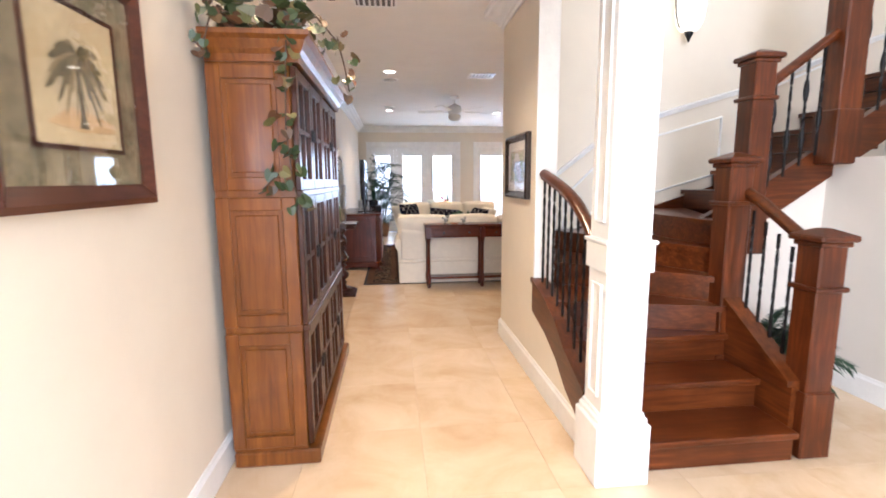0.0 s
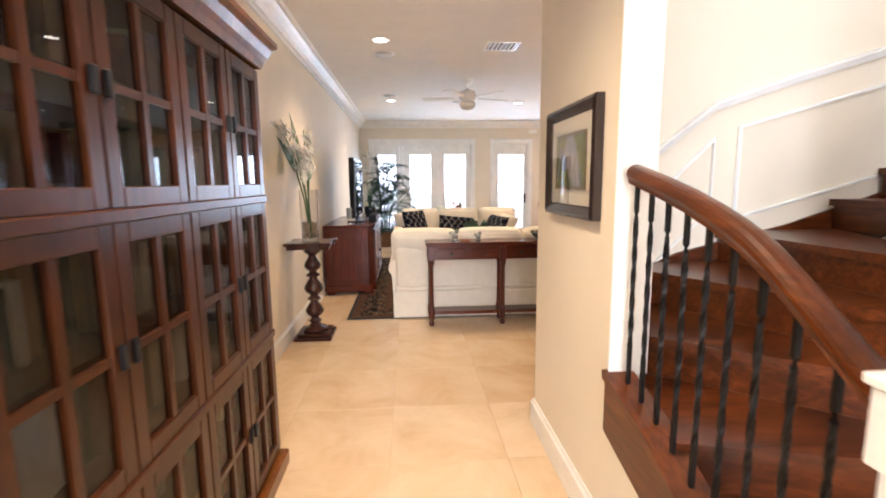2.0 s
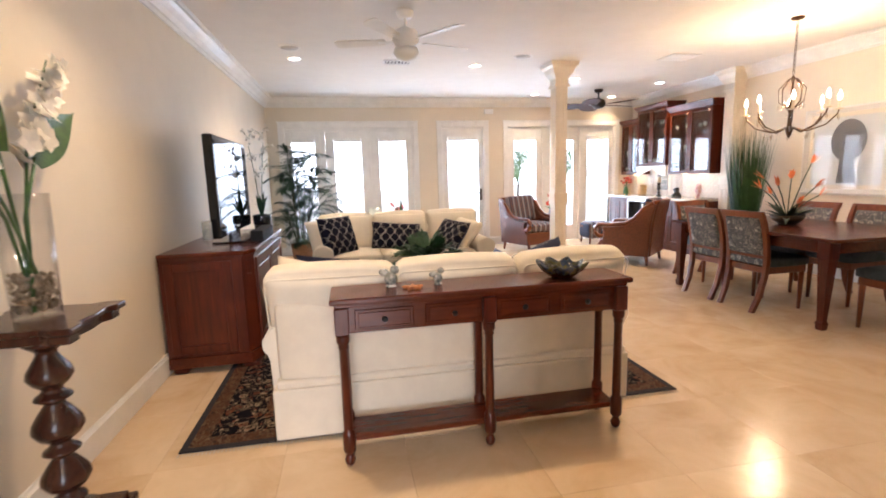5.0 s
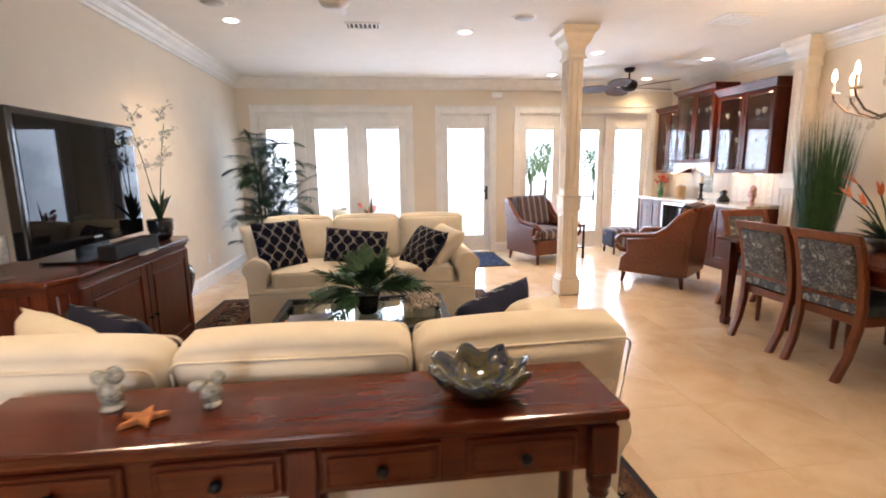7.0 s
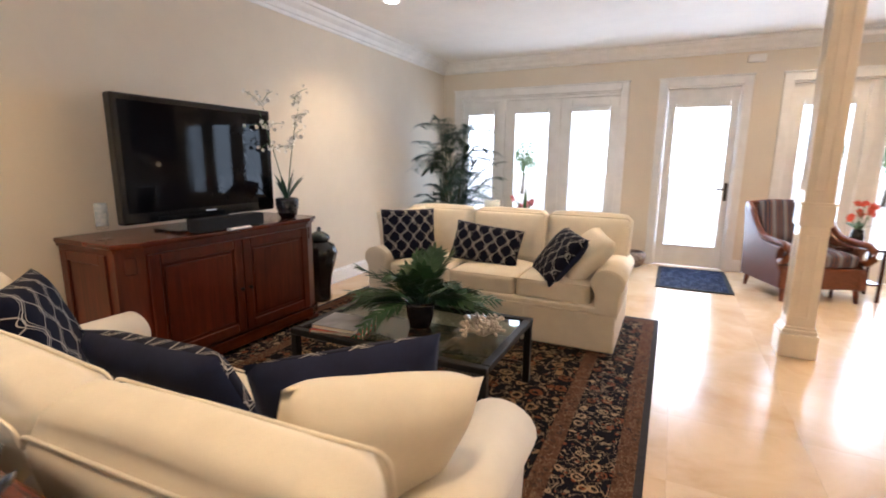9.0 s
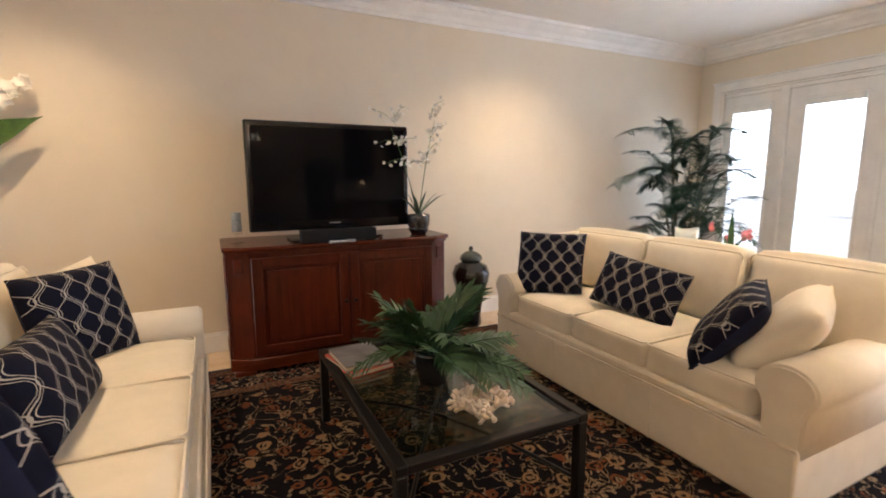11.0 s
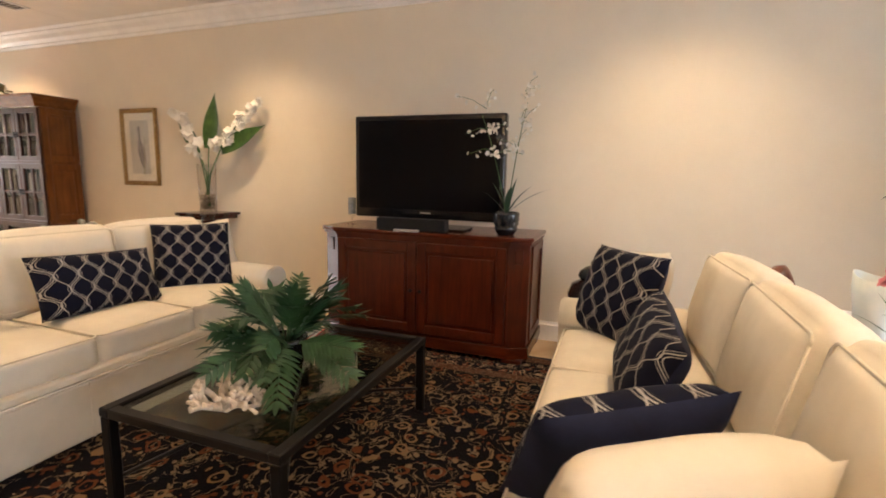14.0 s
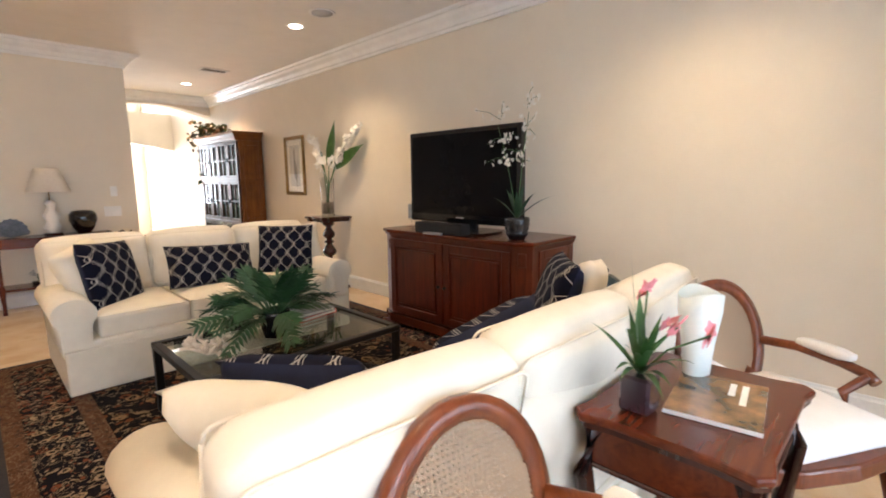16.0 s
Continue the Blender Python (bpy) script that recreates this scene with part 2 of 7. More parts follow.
def structure(name, bm, material, label="", category=""):
    return tagged(part(name, bm, material), label or name.replace("_", " "), category or name.split("_")[0], kind="structure")

# ---------- shell ----------
def wall(name, lo, hi, material=WALL, label="cream painted plaster wall", holes=()):
    """Wall block with openings (along x, through y): (x0, x1, z0, z1)."""
    (x0, y0, z0), (x1, y1, z1) = lo, hi
    items, x = [], x0
    for a, b, c, d in sorted(holes):
        items.append(((x, y0, z0), (a, y1, z1)))
        if c > z0:
            items.append(((a, y0, z0), (b, y1, c)))
        items.append(((a, y0, d), (b, y1, z1)))
        x = b
    items.append(((x, y0, z0), (x1, y1, z1)))
    return structure(name, boxes(items), material, label, "wall")


W1, W2, W3 = (-0.38, 1.9, 0.0, 2.26), (2.43, 3.25, 0.0, 2.26), (3.72, 5.98, 0.0, 2.26)
wall("wall_left", (LEFT - 0.15, FRONT, 0), (LEFT, FAR + 0.3, FOYER_TOP))
wall("wall_far", (LEFT, FAR, 0), (RIGHT, FAR + 0.3, CEIL), holes=(W1, W2, W3))
wall("wall_right", (RIGHT, NEAR - 0.12, 0), (RIGHT + 0.15, FAR + 0.3, CEIL))
wall("wall_near", (HALLX + 0.13, NEAR - 0.12, 0), (RIGHT, NEAR, FOYER_TOP))
wall("wall_hall", (HALLX, 1.78, 0), (HALLX + 0.13, NEAR, FOYER_TOP))
wall("wall_foyer_right", (FOYER_R, FRONT, 0), (FOYER_R + 0.12, 1.9, 1.5), STAIRWALL, "ivory painted foyer wall")
wall("wall_front", (LEFT, FRONT - 0.15, 0), (4.6, FRONT, FOYER_TOP), holes=((-0.1, 2.5, 0.0, 4.3),))
wall("wall_stairwell_right", (4.6, FRONT, 0), (4.72, NEAR - 0.12, FOYER_TOP), STAIRWALL)
structure("ceiling", boxes([((LEFT - 0.1, NEAR - 0.002, CEIL), (RIGHT + 0.1, FAR + 0.3, CEIL + 0.1)), ((LEFT, 0.35, CEIL), (HALLX + 0.1, NEAR - 0.004, CEIL + 0.1))]), CEILING, "smooth cream-white painted ceiling", "ceiling")
structure("ceiling_foyer", boxes([((LEFT, FRONT, FOYER_TOP), (4.7, NEAR, FOYER_TOP + 0.1))]), CEILING, "high foyer ceiling", "ceiling")
# beam with a flat arch between hall and foyer
arch = [(LEFT, FOYER_TOP), (LEFT, 2.44)] + [(LEFT + (HALLX - LEFT) * i / 16, 2.44 + 0.14 * math.sin(math.pi * i / 16)) for i in range(1, 16)] + [(HALLX + 0.1, 2.44), (HALLX + 0.1, FOYER_TOP)]
structure("wall_arch", prism(arch, 0.1, 0.35, 1), WALL, "cream arched header between foyer and hall", "wall")
# arched entry between the front door and the foyer
entry = [(LEFT, 2.7), (LEFT, 1.95)] + [(LEFT + 3.2 * i / 20, 1.95 + 0.2 * math.sin(math.pi * i / 20)) for i in range(1, 20)] + [(LEFT + 3.2, 1.95), (LEFT + 3.2, 0.0), (FOYER_R, 0.0), (FOYER_R, 2.7)]
structure("wall_entry", prism(entry, -2.0, -1.82, 1), WALL, "cream wall with a wide arched entry", "wall")

CROWN = [(0, 0), (0, -0.15), (-0.016, -0.15), (-0.024, -0.126), (-0.04, -0.12), (-0.06, -0.084), (-0.1, -0.054), (-0.12, -0.03), (-0.14, -0.026), (-0.152, 0)]


def crown(name, path):
    structure(name, bar(CROWN, path), TRIM, "white crown moulding", "moulding")


crown("trim_crown_left", [(LEFT + 0.001, FAR, CEIL - 0.002), (LEFT + 0.001, 0.35, CEIL - 0.002)])
crown("trim_crown_far", [(RIGHT, FAR - 0.001, CEIL - 0.003), (LEFT, FAR - 0.001, CEIL - 0.003)])
crown("trim_crown_hall", [(HALLX - 0.001, 0.35, CEIL - 0.002), (HALLX - 0.001, NEAR + 0.001, CEIL - 0.002), (RIGHT, NEAR + 0.001, CEIL - 0.002)])
crown("trim_crown_right", [(RIGHT - 0.001, NEAR, CEIL - 0.004), (RIGHT - 0.001, FAR, CEIL - 0.004)])
crown("trim_crown_arch", [(LEFT, 0.351, CEIL - 0.004), (HALLX, 0.351, CEIL - 0.004)])
BASE = [(0, 0), (0, 0.15), (-0.006, 0.15), (-0.01, 0.135), (-0.018, 0.125), (-0.018, 0)]


def skirting(name, path):
    structure(name, bar(BASE, path[::-1]), TRIM, "white painted baseboard", "baseboard")


skirting("baseboard_left", [(LEFT + 0.001, FRONT, 0.002), (LEFT + 0.001, FAR, 0.002)])
skirting("baseboard_hall", [(HALLX - 0.001, 0.86, 0.002), (HALLX - 0.001, NEAR + 0.001, 0.002), (RIGHT, NEAR + 0.001, 0.002)][::-1])
skirting("baseboard_foyer", [(FOYER_R - 0.001, 1.9, 0.002), (FOYER_R - 0.001, FRONT, 0.002)])
skirting("baseboard_right", [(RIGHT - 0.001, FAR, 0.002), (RIGHT - 0.001, NEAR, 0.002)])
for a, b in ((LEFT, -0.47), (1.99, 2.34), (3.34, 3.62), (6.09, RIGHT)):
    skirting("baseboard_far", [(a, FAR - 0.001, 0.002), (b, FAR - 0.001, 0.002)])

# ---------- garden doors and windows ----------
CAS = 0.09


def casing(parent, x0, x1, top):
    bm = boxes([((x0 - CAS, FAR - 0.022, 0), (x0, FAR - 0.001, top + CAS)), ((x1, FAR - 0.022, 0), (x1 + CAS, FAR - 0.001, top + CAS)), ((x0, FAR - 0.022, top), (x1, FAR - 0.001, top + CAS)),
                ((x0 - CAS - 0.012, FAR - 0.034, top + CAS), (x1 + CAS + 0.012, FAR - 0.001, top + CAS + 0.02)), ((x0, FAR, 0), (x0 + 0.02, FAR + 0.28, top)), ((x1 - 0.02, FAR, 0), (x1, FAR + 0.28, top)), ((x0 + 0.02, FAR, top - 0.02), (x1 - 0.02, FAR + 0.28, top))], 0.004)
    part("casing", bm, TRIM, parent, "white painted casing")


def leaf(parent, x0, x1, top, glass, name="door_leaf", slats=0):
    """Glazed leaf: stiles, rails, pane, and blind slats if it has them."""
    g0, g1, z0, z1 = glass
    y0, y1 = FAR + 0.05, FAR + 0.095
    lf = part(name, boxes([((x0, y0, 0.01), (g0, y1, top)), ((g1, y0, 0.01), (x1, y1, top)), ((g0, y0, 0.01), (g1, y1, z0)), ((g0, y0, z1), (g1, y1, top)),
                           ((g0 - 0.025, y0 - 0.012, z0 - 0.025), (g0, y0, z1 + 0.025)), ((g1, y0 - 0.012, z0 - 0.025), (g1 + 0.025, y0, z1 + 0.025)), ((g0, y0 - 0.012, z1), (g1, y0, z1 + 0.025)), ((g0, y0 - 0.012, z0 - 0.025), (g1, y0, z0))], 0.003), TRIM, parent)
    pane = part("pane", boxes([((g0, y0 + 0.02, z0), (g1, y0 + 0.026, z1))]), GLASS, lf)
    pane.visible_shadow = False
    part("blind_head", boxes([((g0 + 0.004, y0 - 0.03, z1 - 0.06), (g1 - 0.004, y0 + 0.01, z1 - 0.002))], 0.004), TRIM, lf, "white blind headrail")
    if slats:
        first = None
        for k in range(slats):
            z = z1 - 0.08 - (z1 - z0 - 0.1) * k / slats
            mm = pose((g0 + g1) / 2, y0 - 0.012, z, 24)
            if first is None:
                first = part("slat", boxes([((-(g1 - g0) / 2 + 0.006, -0.022, -0.0012), ((g1 - g0) / 2 - 0.006, 0.022, 0.0012))]), TRIM, lf, m=mm)
            else:
                again(first, mm)
    return lf


def lever(parent, x, z):
    bm = boxes([((x - 0.02, FAR + 0.03, z - 0.11), (x + 0.02, FAR + 0.049, z + 0.11))], 0.004)
    tube([(x, FAR + 0.03, z + 0.03), (x, FAR - 0.015, z + 0.03), (x - 0.1, FAR - 0.02, z + 0.03)], 0.009, 8, bm)
    part("door_handle", bm, plain("dark_bronze", (0.06, 0.045, 0.035), 0.35, 0.8), parent, "dark bronze lever handle")


TOP = 2.25
d1 = thing("door_1", pose(0, 0, 0), "white French doors with sidelight and blinds, closed", "door", kind="structure")
casing(d1, W1[0], W1[1], TOP)
part("mullion", boxes([((0.235, FAR + 0.02, 0), (0.315, FAR + 0.2, TOP - 0.02)), ((-0.36, FAR + 0.03, TOP - 0.06), (1.88, FAR + 0.2, TOP - 0.02))], 0.003), TRIM, d1)
leaf(d1, -0.36, 0.233, TOP - 0.062, (-0.26, 0.135, 0.3, 2.06), "sidelight", 34)
leaf(d1, 0.317, 1.0972, TOP - 0.062, (0.47, 0.95, 0.3, 2.06))
leaf(d1, 1.098, 1.88, TOP - 0.062, (1.27, 1.76, 0.3, 2.06))
part("astragal", boxes([((1.075, FAR + 0.036, 0.012), (1.12, FAR + 0.049, TOP - 0.064))], 0.004), TRIM, d1)
d2 = thing("door_2", pose(0, 0, 0), "white full-lite garden door with lever, closed", "door", kind="structure")
casing(d2, W2[0], W2[1], TOP)
lf = leaf(d2, 2.452, 3.228, TOP - 0.022, (2.55, 3.14, 0.28, 2.06))
lever(lf, 3.185, 0.98)
d3 = thing("window_1", pose(0, 0, 0), "white garden doors and window with raised blinds", "window", kind="structure")
casing(d3, W3[0], W3[1], TOP)
part("mullion", boxes([((4.425, FAR + 0.02, 0), (4.505, FAR + 0.2, TOP - 0.02)), ((5.215, FAR + 0.02, 0), (5.295, FAR + 0.2, TOP - 0.02))], 0.003), TRIM, d3)
leaf(d3, 3.742, 4.423, TOP - 0.022, (3.86, 4.31, 0.3, 2.04))
leaf(d3, 4.507, 5.213, TOP - 0.022, (4.63, 5.1, 0.3, 2.04))
leaf(d3, 5.297, 5.958, TOP - 0.022, (5.4, 5.86, 0.3, 2.04), "window_leaf", 34)

# ---------- outside: terrace, hedge, lawn ----------
structure("ground", boxes([((-60, FAR + 0.3, -0.35), (60, 120, -0.1)), ((-60, -40, -0.5), (60, FAR + 0.3, -0.36))]), noisy("lawn_grass", (0.03, 0.07, 0.015), (0.07, 0.12, 0.03), 2, 0.9, 0.4, 60), "green lawn to the horizon", "ground")
structure("pavement_terrace", boxes([((-25, FAR + 0.31, -0.098), (30, FAR + 50, -0.03))]), noisy("terrace_paving", (0.5, 0.46, 0.4), (0.62, 0.57, 0.5), 3, 0.8, 0.2, 40), "pale stone terrace", "terrace")
structure("backdrop", boxes([((-45, 62, -0.09), (55, 62.2, 40))]), glow("hazy_white_sky", (0.95, 0.98, 1.0), 3.5), "bright hazy sky beyond the garden", "sky")
rh = random.Random(17)
# leaf green lightened: glare and haze of the bright garden are in the colour
GLEAF = noisy("garden_leaf", (0.17, 0.26, 0.12), (0.32, 0.44, 0.22), 8, 0.6, 0, 40)
GBARK = plain("garden_bark", (0.16, 0.12, 0.08), 0.9)
for hx, hy, hh in ((-3.2, 13.0, 2.4), (7.4, 11.0, 2.1), (8.9, 13.5, 2.7), (10.6, 12.0, 2.3), (12.6, 14.0, 2.6)):
    tr = thing("garden_tree", pose(hx, FAR + hy, -0.1), "small leafy garden tree beyond the terrace", "tree", "garden trees")
    part("trunk", tube([(0, 0, 0), (0.06, 0, hh * 0.35), (-0.04, 0.05, hh * 0.7)], 0.07, 7, None, 0.03), GBARK, tr)
    hb = bmesh.new()
    for k in range(7):
        a = 2.4 * k
        c0 = Vector((0.55 * math.cos(a) * rh.uniform(0.3, 1), 0.55 * math.sin(a), hh * rh.uniform(0.5, 0.95)))
        tube([(0, 0, hh * 0.4), c0 * 0.6 + Vector((0, 0, hh * 0.25)), c0], 0.03, 5, hb, 0.008)
        for q in range(210):
            c = c0 + Vector((rh.gauss(0, 0.26), rh.gauss(0, 0.26), rh.gauss(0, 0.2)))
            d = Vector((rh.uniform(-1, 1), rh.uniform(-1, 1), rh.uniform(-0.7, 0.6))).normalized()
            s_ = Vector((-d.y, d.x, 0.2)).normalized() * 0.035
            hb.faces.new([hb.verts.new(c), hb.verts.new(c + d * 0.07 + s_), hb.verts.new(c + d * 0.15), hb.verts.new(c + d * 0.07 - s_)])
    part("crown", hb, GLEAF, tr)

# ---------- foyer column, stairs ----------
def panelled_column(name, x, y, s, top, material, label, base_h=0.3, mid=(0.95, 1.06), cap=False):
    """Square column: plinth, shaft with recessed panels, mid band, capital."""
    root = thing(name, pose(x, y, 0), label, "column", kind="structure")
    h = s / 2
    part("shaft", boxes([((-h, -h, base_h), (h, h, top))], 0.006), material, root)
    part("plinth", boxes([((-h - 0.03, -h - 0.03, 0.002), (h + 0.03, h + 0.03, base_h - 0.03)), ((-h - 0.018, -h - 0.018, base_h - 0.03), (h + 0.018, h + 0.018, base_h)), ((-h - 0.008, -h - 0.008, base_h), (h + 0.008, h + 0.008, base_h + 0.02))], 0.006), material, root)
    part("band", boxes([((-h - 0.012, -h - 0.012, mid[0]), (h + 0.012, h + 0.012, mid[1])), ((-h - 0.02, -h - 0.02, mid[1]), (h + 0.02, h + 0.02, mid[1] + 0.018))], 0.004), material, root)
    w = h - 0.045
    for z0, z1 in ((base_h + 0.08, mid[0] - 0.06), (mid[1] + 0.09, top - (0.32 if cap else 0.1))):
        b2 = boxes([((-w, -h - 0.008, z0), (-w + 0.014, -h + 0.001, z1)), ((w - 0.014, -h - 0.008, z0), (w, -h + 0.001, z1)), ((-w + 0.014, -h - 0.008, z0), (w - 0.014, -h + 0.001, z0 + 0.014)), ((-w + 0.014, -h - 0.008, z1 - 0.014), (w - 0.014, -h + 0.001, z1))], 0.003)
        pm = part("panel_moulding", b2, material, root)
        for k in range(1, 4):
            again(pm, Matrix.Rotation(k * math.pi / 2, 4, "Z"))
    if cap:
        prof = [(0.0, -0.3), (0.02, -0.3), (0.02, -0.27), (0.005, -0.26), (0.005, -0.2), (0.02, -0.17), (0.05, -0.13), (0.07, -0.07), (0.1, -0.04), (0.11, 0.0)]
        bm = bmesh.new()
        rings = [[bm.verts.new((sx * (h + o), sy * (h + o), top + z)) for sx, sy in ((-1, -1), (1, -1), (1, 1), (-1, 1))] for o, z in prof]
        for a, b in zip(rings, rings[1:]):
            for i in range(4):
                bm.faces.new((a[i], a[(i + 1) % 4], b[(i + 1) % 4], b[i]))
        bm.faces.new(rings[-1])
        part("capital", bm, material, root)
    return root


panelled_column("column_foyer", 1.165, 0.708, 0.192, FOYER_TOP - 0.01, TRIM, "white panelled square foyer column", 0.32, (0.98, 1.1))
panelled_column("column_living", 3.47, 8.48, 0.165, CEIL - 0.004, CREAMTRIM, "cream panelled square column with capital", 0.2, (0.92, 1.06), True)
panelled_column("pilaster_dining", 6.27, 8.6, 0.18, CEIL - 0.004, CREAMTRIM, "cream panelled pilaster beside the bar", 0.2, (1.1, 1.2), True)

RISE, RUN = 0.16, 0.26
stairs = thing("staircase", pose(0, 0, 0), "dark red oak winder staircase with iron balusters", "staircase", kind="structure")
X0, X1 = HALLX + 0.05, 2.09
PIV = Vector((2.09, 1.22))


for k in range(1, 4):
    y = 0.68 + RUN * (k - 1)
    part("tread", prism([(X0 + (0.09 if k == 1 else 0), y - 0.03), (X1, y - 0.03), (X1, y + RUN), (X0 + (0.09 if k == 1 else 0), y + RUN)], RISE * k - 0.035, RISE * k, 2, None, 0.007), OAKX, stairs)
    part("riser", boxes([((X0 + 0.001, y, 0.003), (X1 - 0.001, y + 0.02, RISE * k - 0.036))]), OAKX, stairs)
# winders turning right about the middle newel
BACK = NEAR - 0.13
OUT = [(X0, 1.46), (X0, 2.05), (1.45, BACK - 0.02), (2.05, BACK - 0.02), (2.7, BACK - 0.02)]
for i in range(4):
    k = 4 + i
    a, b = Vector(OUT[i]), Vector(OUT[i + 1])
    inner_a, inner_b = PIV + Vector((0.02 * i, 0.04 * i)), PIV + Vector((0.02 * (i + 1), 0.04 * (i + 1)))
    d = (a - inner_a).normalized()
    n = Vector((d.y, -d.x))
    n = n if n.dot(b - a) < 0 else -n
    part("tread", prism([tuple(inner_a + n * 0.03), tuple(a + n * 0.03), tuple(a), tuple(b), tuple(inner_b)], RISE * k - 0.035, RISE * k, 2), OAKX, stairs)
    part("riser", prism([tuple(inner_a), tuple(a), tuple(a - n * 0.02), tuple(inner_a - n * 0.02)], RISE * (k - 1) + 0.001, RISE * k - 0.036, 2), OAKX, stairs)
for i in range(7):
    k, x = 8 + i, 2.68 + 0.26 * i
    part("tread", prism([(x - 0.03, 1.66), (x + 0.26, 1.66), (x + 0.26, BACK - 0.02), (x - 0.03, BACK - 0.02)], RISE * k - 0.035, RISE * k, 2), OAKY, stairs)
    part("riser", boxes([((x, 1.661, RISE * (k - 1) + 0.001), (x + 0.02, BACK - 0.021, RISE * k - 0.036))]), OAKY, stairs)
# outer stringers
ST = [(0.86, 0.30), (1.14, 0.42), (1.3, 0.535), (1.5, 0.62), (1.78, 0.69)]
hallside = bmesh.new()
prism([(y, z) for y, z in ST] + [(y, z - 0.2) for y, z in reversed(ST)], HALLX - 0.012, HALLX + 0.05, 0, hallside)
part("stringer", hallside, OAKY, stairs, "dark oak stringer on the hall side")
capst = bar([(-0.055, 0), (-0.055, 0.03), (0.055, 0.03), (0.055, 0)], [(HALLX + 0.03, y, z) for y, z in ST])
part("stringer_cap", capst, OAKY, stairs)
part("spandrel", prism([(0.86, 0.002), (0.86, 0.101), (1.14, 0.221), (1.3, 0.336), (1.5, 0.421), (1.78, 0.491), (1.78, 0.002)], HALLX, HALLX + 0.06, 0), WALL, stairs, "cream wall below the stringer")
part("stringer", prism([(0.72, 0.003), (0.72, 0.36), (1.2, 0.66), (1.2, 0.003)], X1, X1 + 0.05, 0), OAKY, stairs, "dark oak stringer on the foyer side")
part("stringer_cap", bar([(-0.05, 0), (-0.05, 0.03), (0.05, 0.03), (0.05, 0)], [(X1 + 0.025, 0.72, 0.362), (X1 + 0.025, 1.2, 0.662)]), OAKY, stairs)
UP = [(2.15, 1.1), (2.6, 1.34), (3.1, 1.66), (4.6, 2.62)]
part("stringer", prism([(x, z) for x, z in UP] + [(x, z - 0.26) for x, z in reversed(UP)], 1.6, 1.655, 1), OAKX, stairs, "dark oak stringer of the upper flight")
part("spandrel", prism([(2.14, 0.002), (2.14, 0.83), (2.6, 1.07), (3.08, 1.385), (3.08, 0.002)], 1.64, 1.7, 1), STAIRWALL, stairs, "ivory wall under the upper flight")
part("skirt_board", prism([(1.273, 0.763), (1.833, 1.005), (2.421, 1.145), (3.084, 1.351), (4.542, 2.238), (4.542, 1.958), (3.0, 1.071), (2.347, 0.856), (1.833, 0.65), (1.273, 0.464)], BACK - 0.018, BACK - 0.001, 1), OAKX, stairs, "dark oak wall skirt")


def newel(x, y, z0, z1, s=0.14):
    h = s / 2
    nw = part("newel", boxes([((x - h, y - h, z0), (x + h, y + h, z1 - 0.06))], 0.008), OAK, stairs)
    L = z1 - z0
    bands = [((x - h - 0.012, y - h - 0.012, z0 + 0.003), (x + h + 0.012, y + h + 0.012, z0 + min(0.34, L * 0.3))),
             ((x - h - 0.016, y - h - 0.016, z1 - 0.30), (x + h + 0.016, y + h + 0.016, z1 - 0.275)), ((x - h - 0.012, y - h - 0.012, z1 - 0.085), (x + h + 0.012, y + h + 0.012, z1 - 0.06))]
    part("newel_moulding", boxes(bands, 0.006), OAK, nw)
    bm = boxes([((x - h - 0.03, y - h - 0.03, z1 - 0.06), (x + h + 0.03, y + h + 0.03, z1 - 0.03))], 0.008)
    v = [bm.verts.new((x + a * (h + 0.022), y + b * (h + 0.022), z1 - 0.031)) for a, b in ((-1, -1), (1, -1), (1, 1), (-1, 1))]
    u = [bm.verts.new((x + a * 0.02, y + b * 0.02, z1)) for a, b in ((-1, -1), (1, -1), (1, 1), (-1, 1))]
    for i in range(4):
        bm.faces.new((v[i], v[(i + 1) % 4], u[(i + 1) % 4], u[i]))
    bm.faces.new(u)
    part("newel_cap", bm, OAK, nw)


newel(2.2, 0.75, 0.003, 1.14)
newel(2.12, 1.27, 0.003, 1.52)
newel(2.4, 1.5, 0.9, 2.14)
newel(3.02, 1.55, 1.46, 2.95, 0.16)
RAIL = [(-0.026, 0.0), (-0.028, 0.012)] + [(-0.034 * math.cos(math.pi * i / 10), 0.026 + 0.034 * math.sin(math.pi * i / 10)) for i in range(11)] + [(0.028, 0.012), (0.026, 0.0)]
HR = [(0.84, 1.06), (0.896, 1.095), (1.04, 1.195), (1.12, 1.247), (1.168, 1.273), (1.225, 1.297), (1.3, 1.324), (1.4, 1.355), (1.53, 1.388), (1.715, 1.43)]
part("handrail", bar(RAIL, [(HALLX + 0.035, y, z - 0.05) for y, z in HR]), OAKY, stairs, "polished oak handrail")
part("handrail", bar(RAIL, [(2.2, 0.8, 1.02), (2.18, 1.12, 1.22), (2.17, 1.2, 1.26)]), OAKY, stairs, "polished oak handrail")
part("handrail", bar(RAIL, [(2.46, 1.5, 1.9), (2.96, 1.55, 2.25)]), OAKX, stairs, "polished oak handrail")
part("handrail", bar(RAIL, [(3.1, 1.55, 2.5), (4.55, 1.6, 3.4)]), OAKX, stairs, "polished oak handrail")


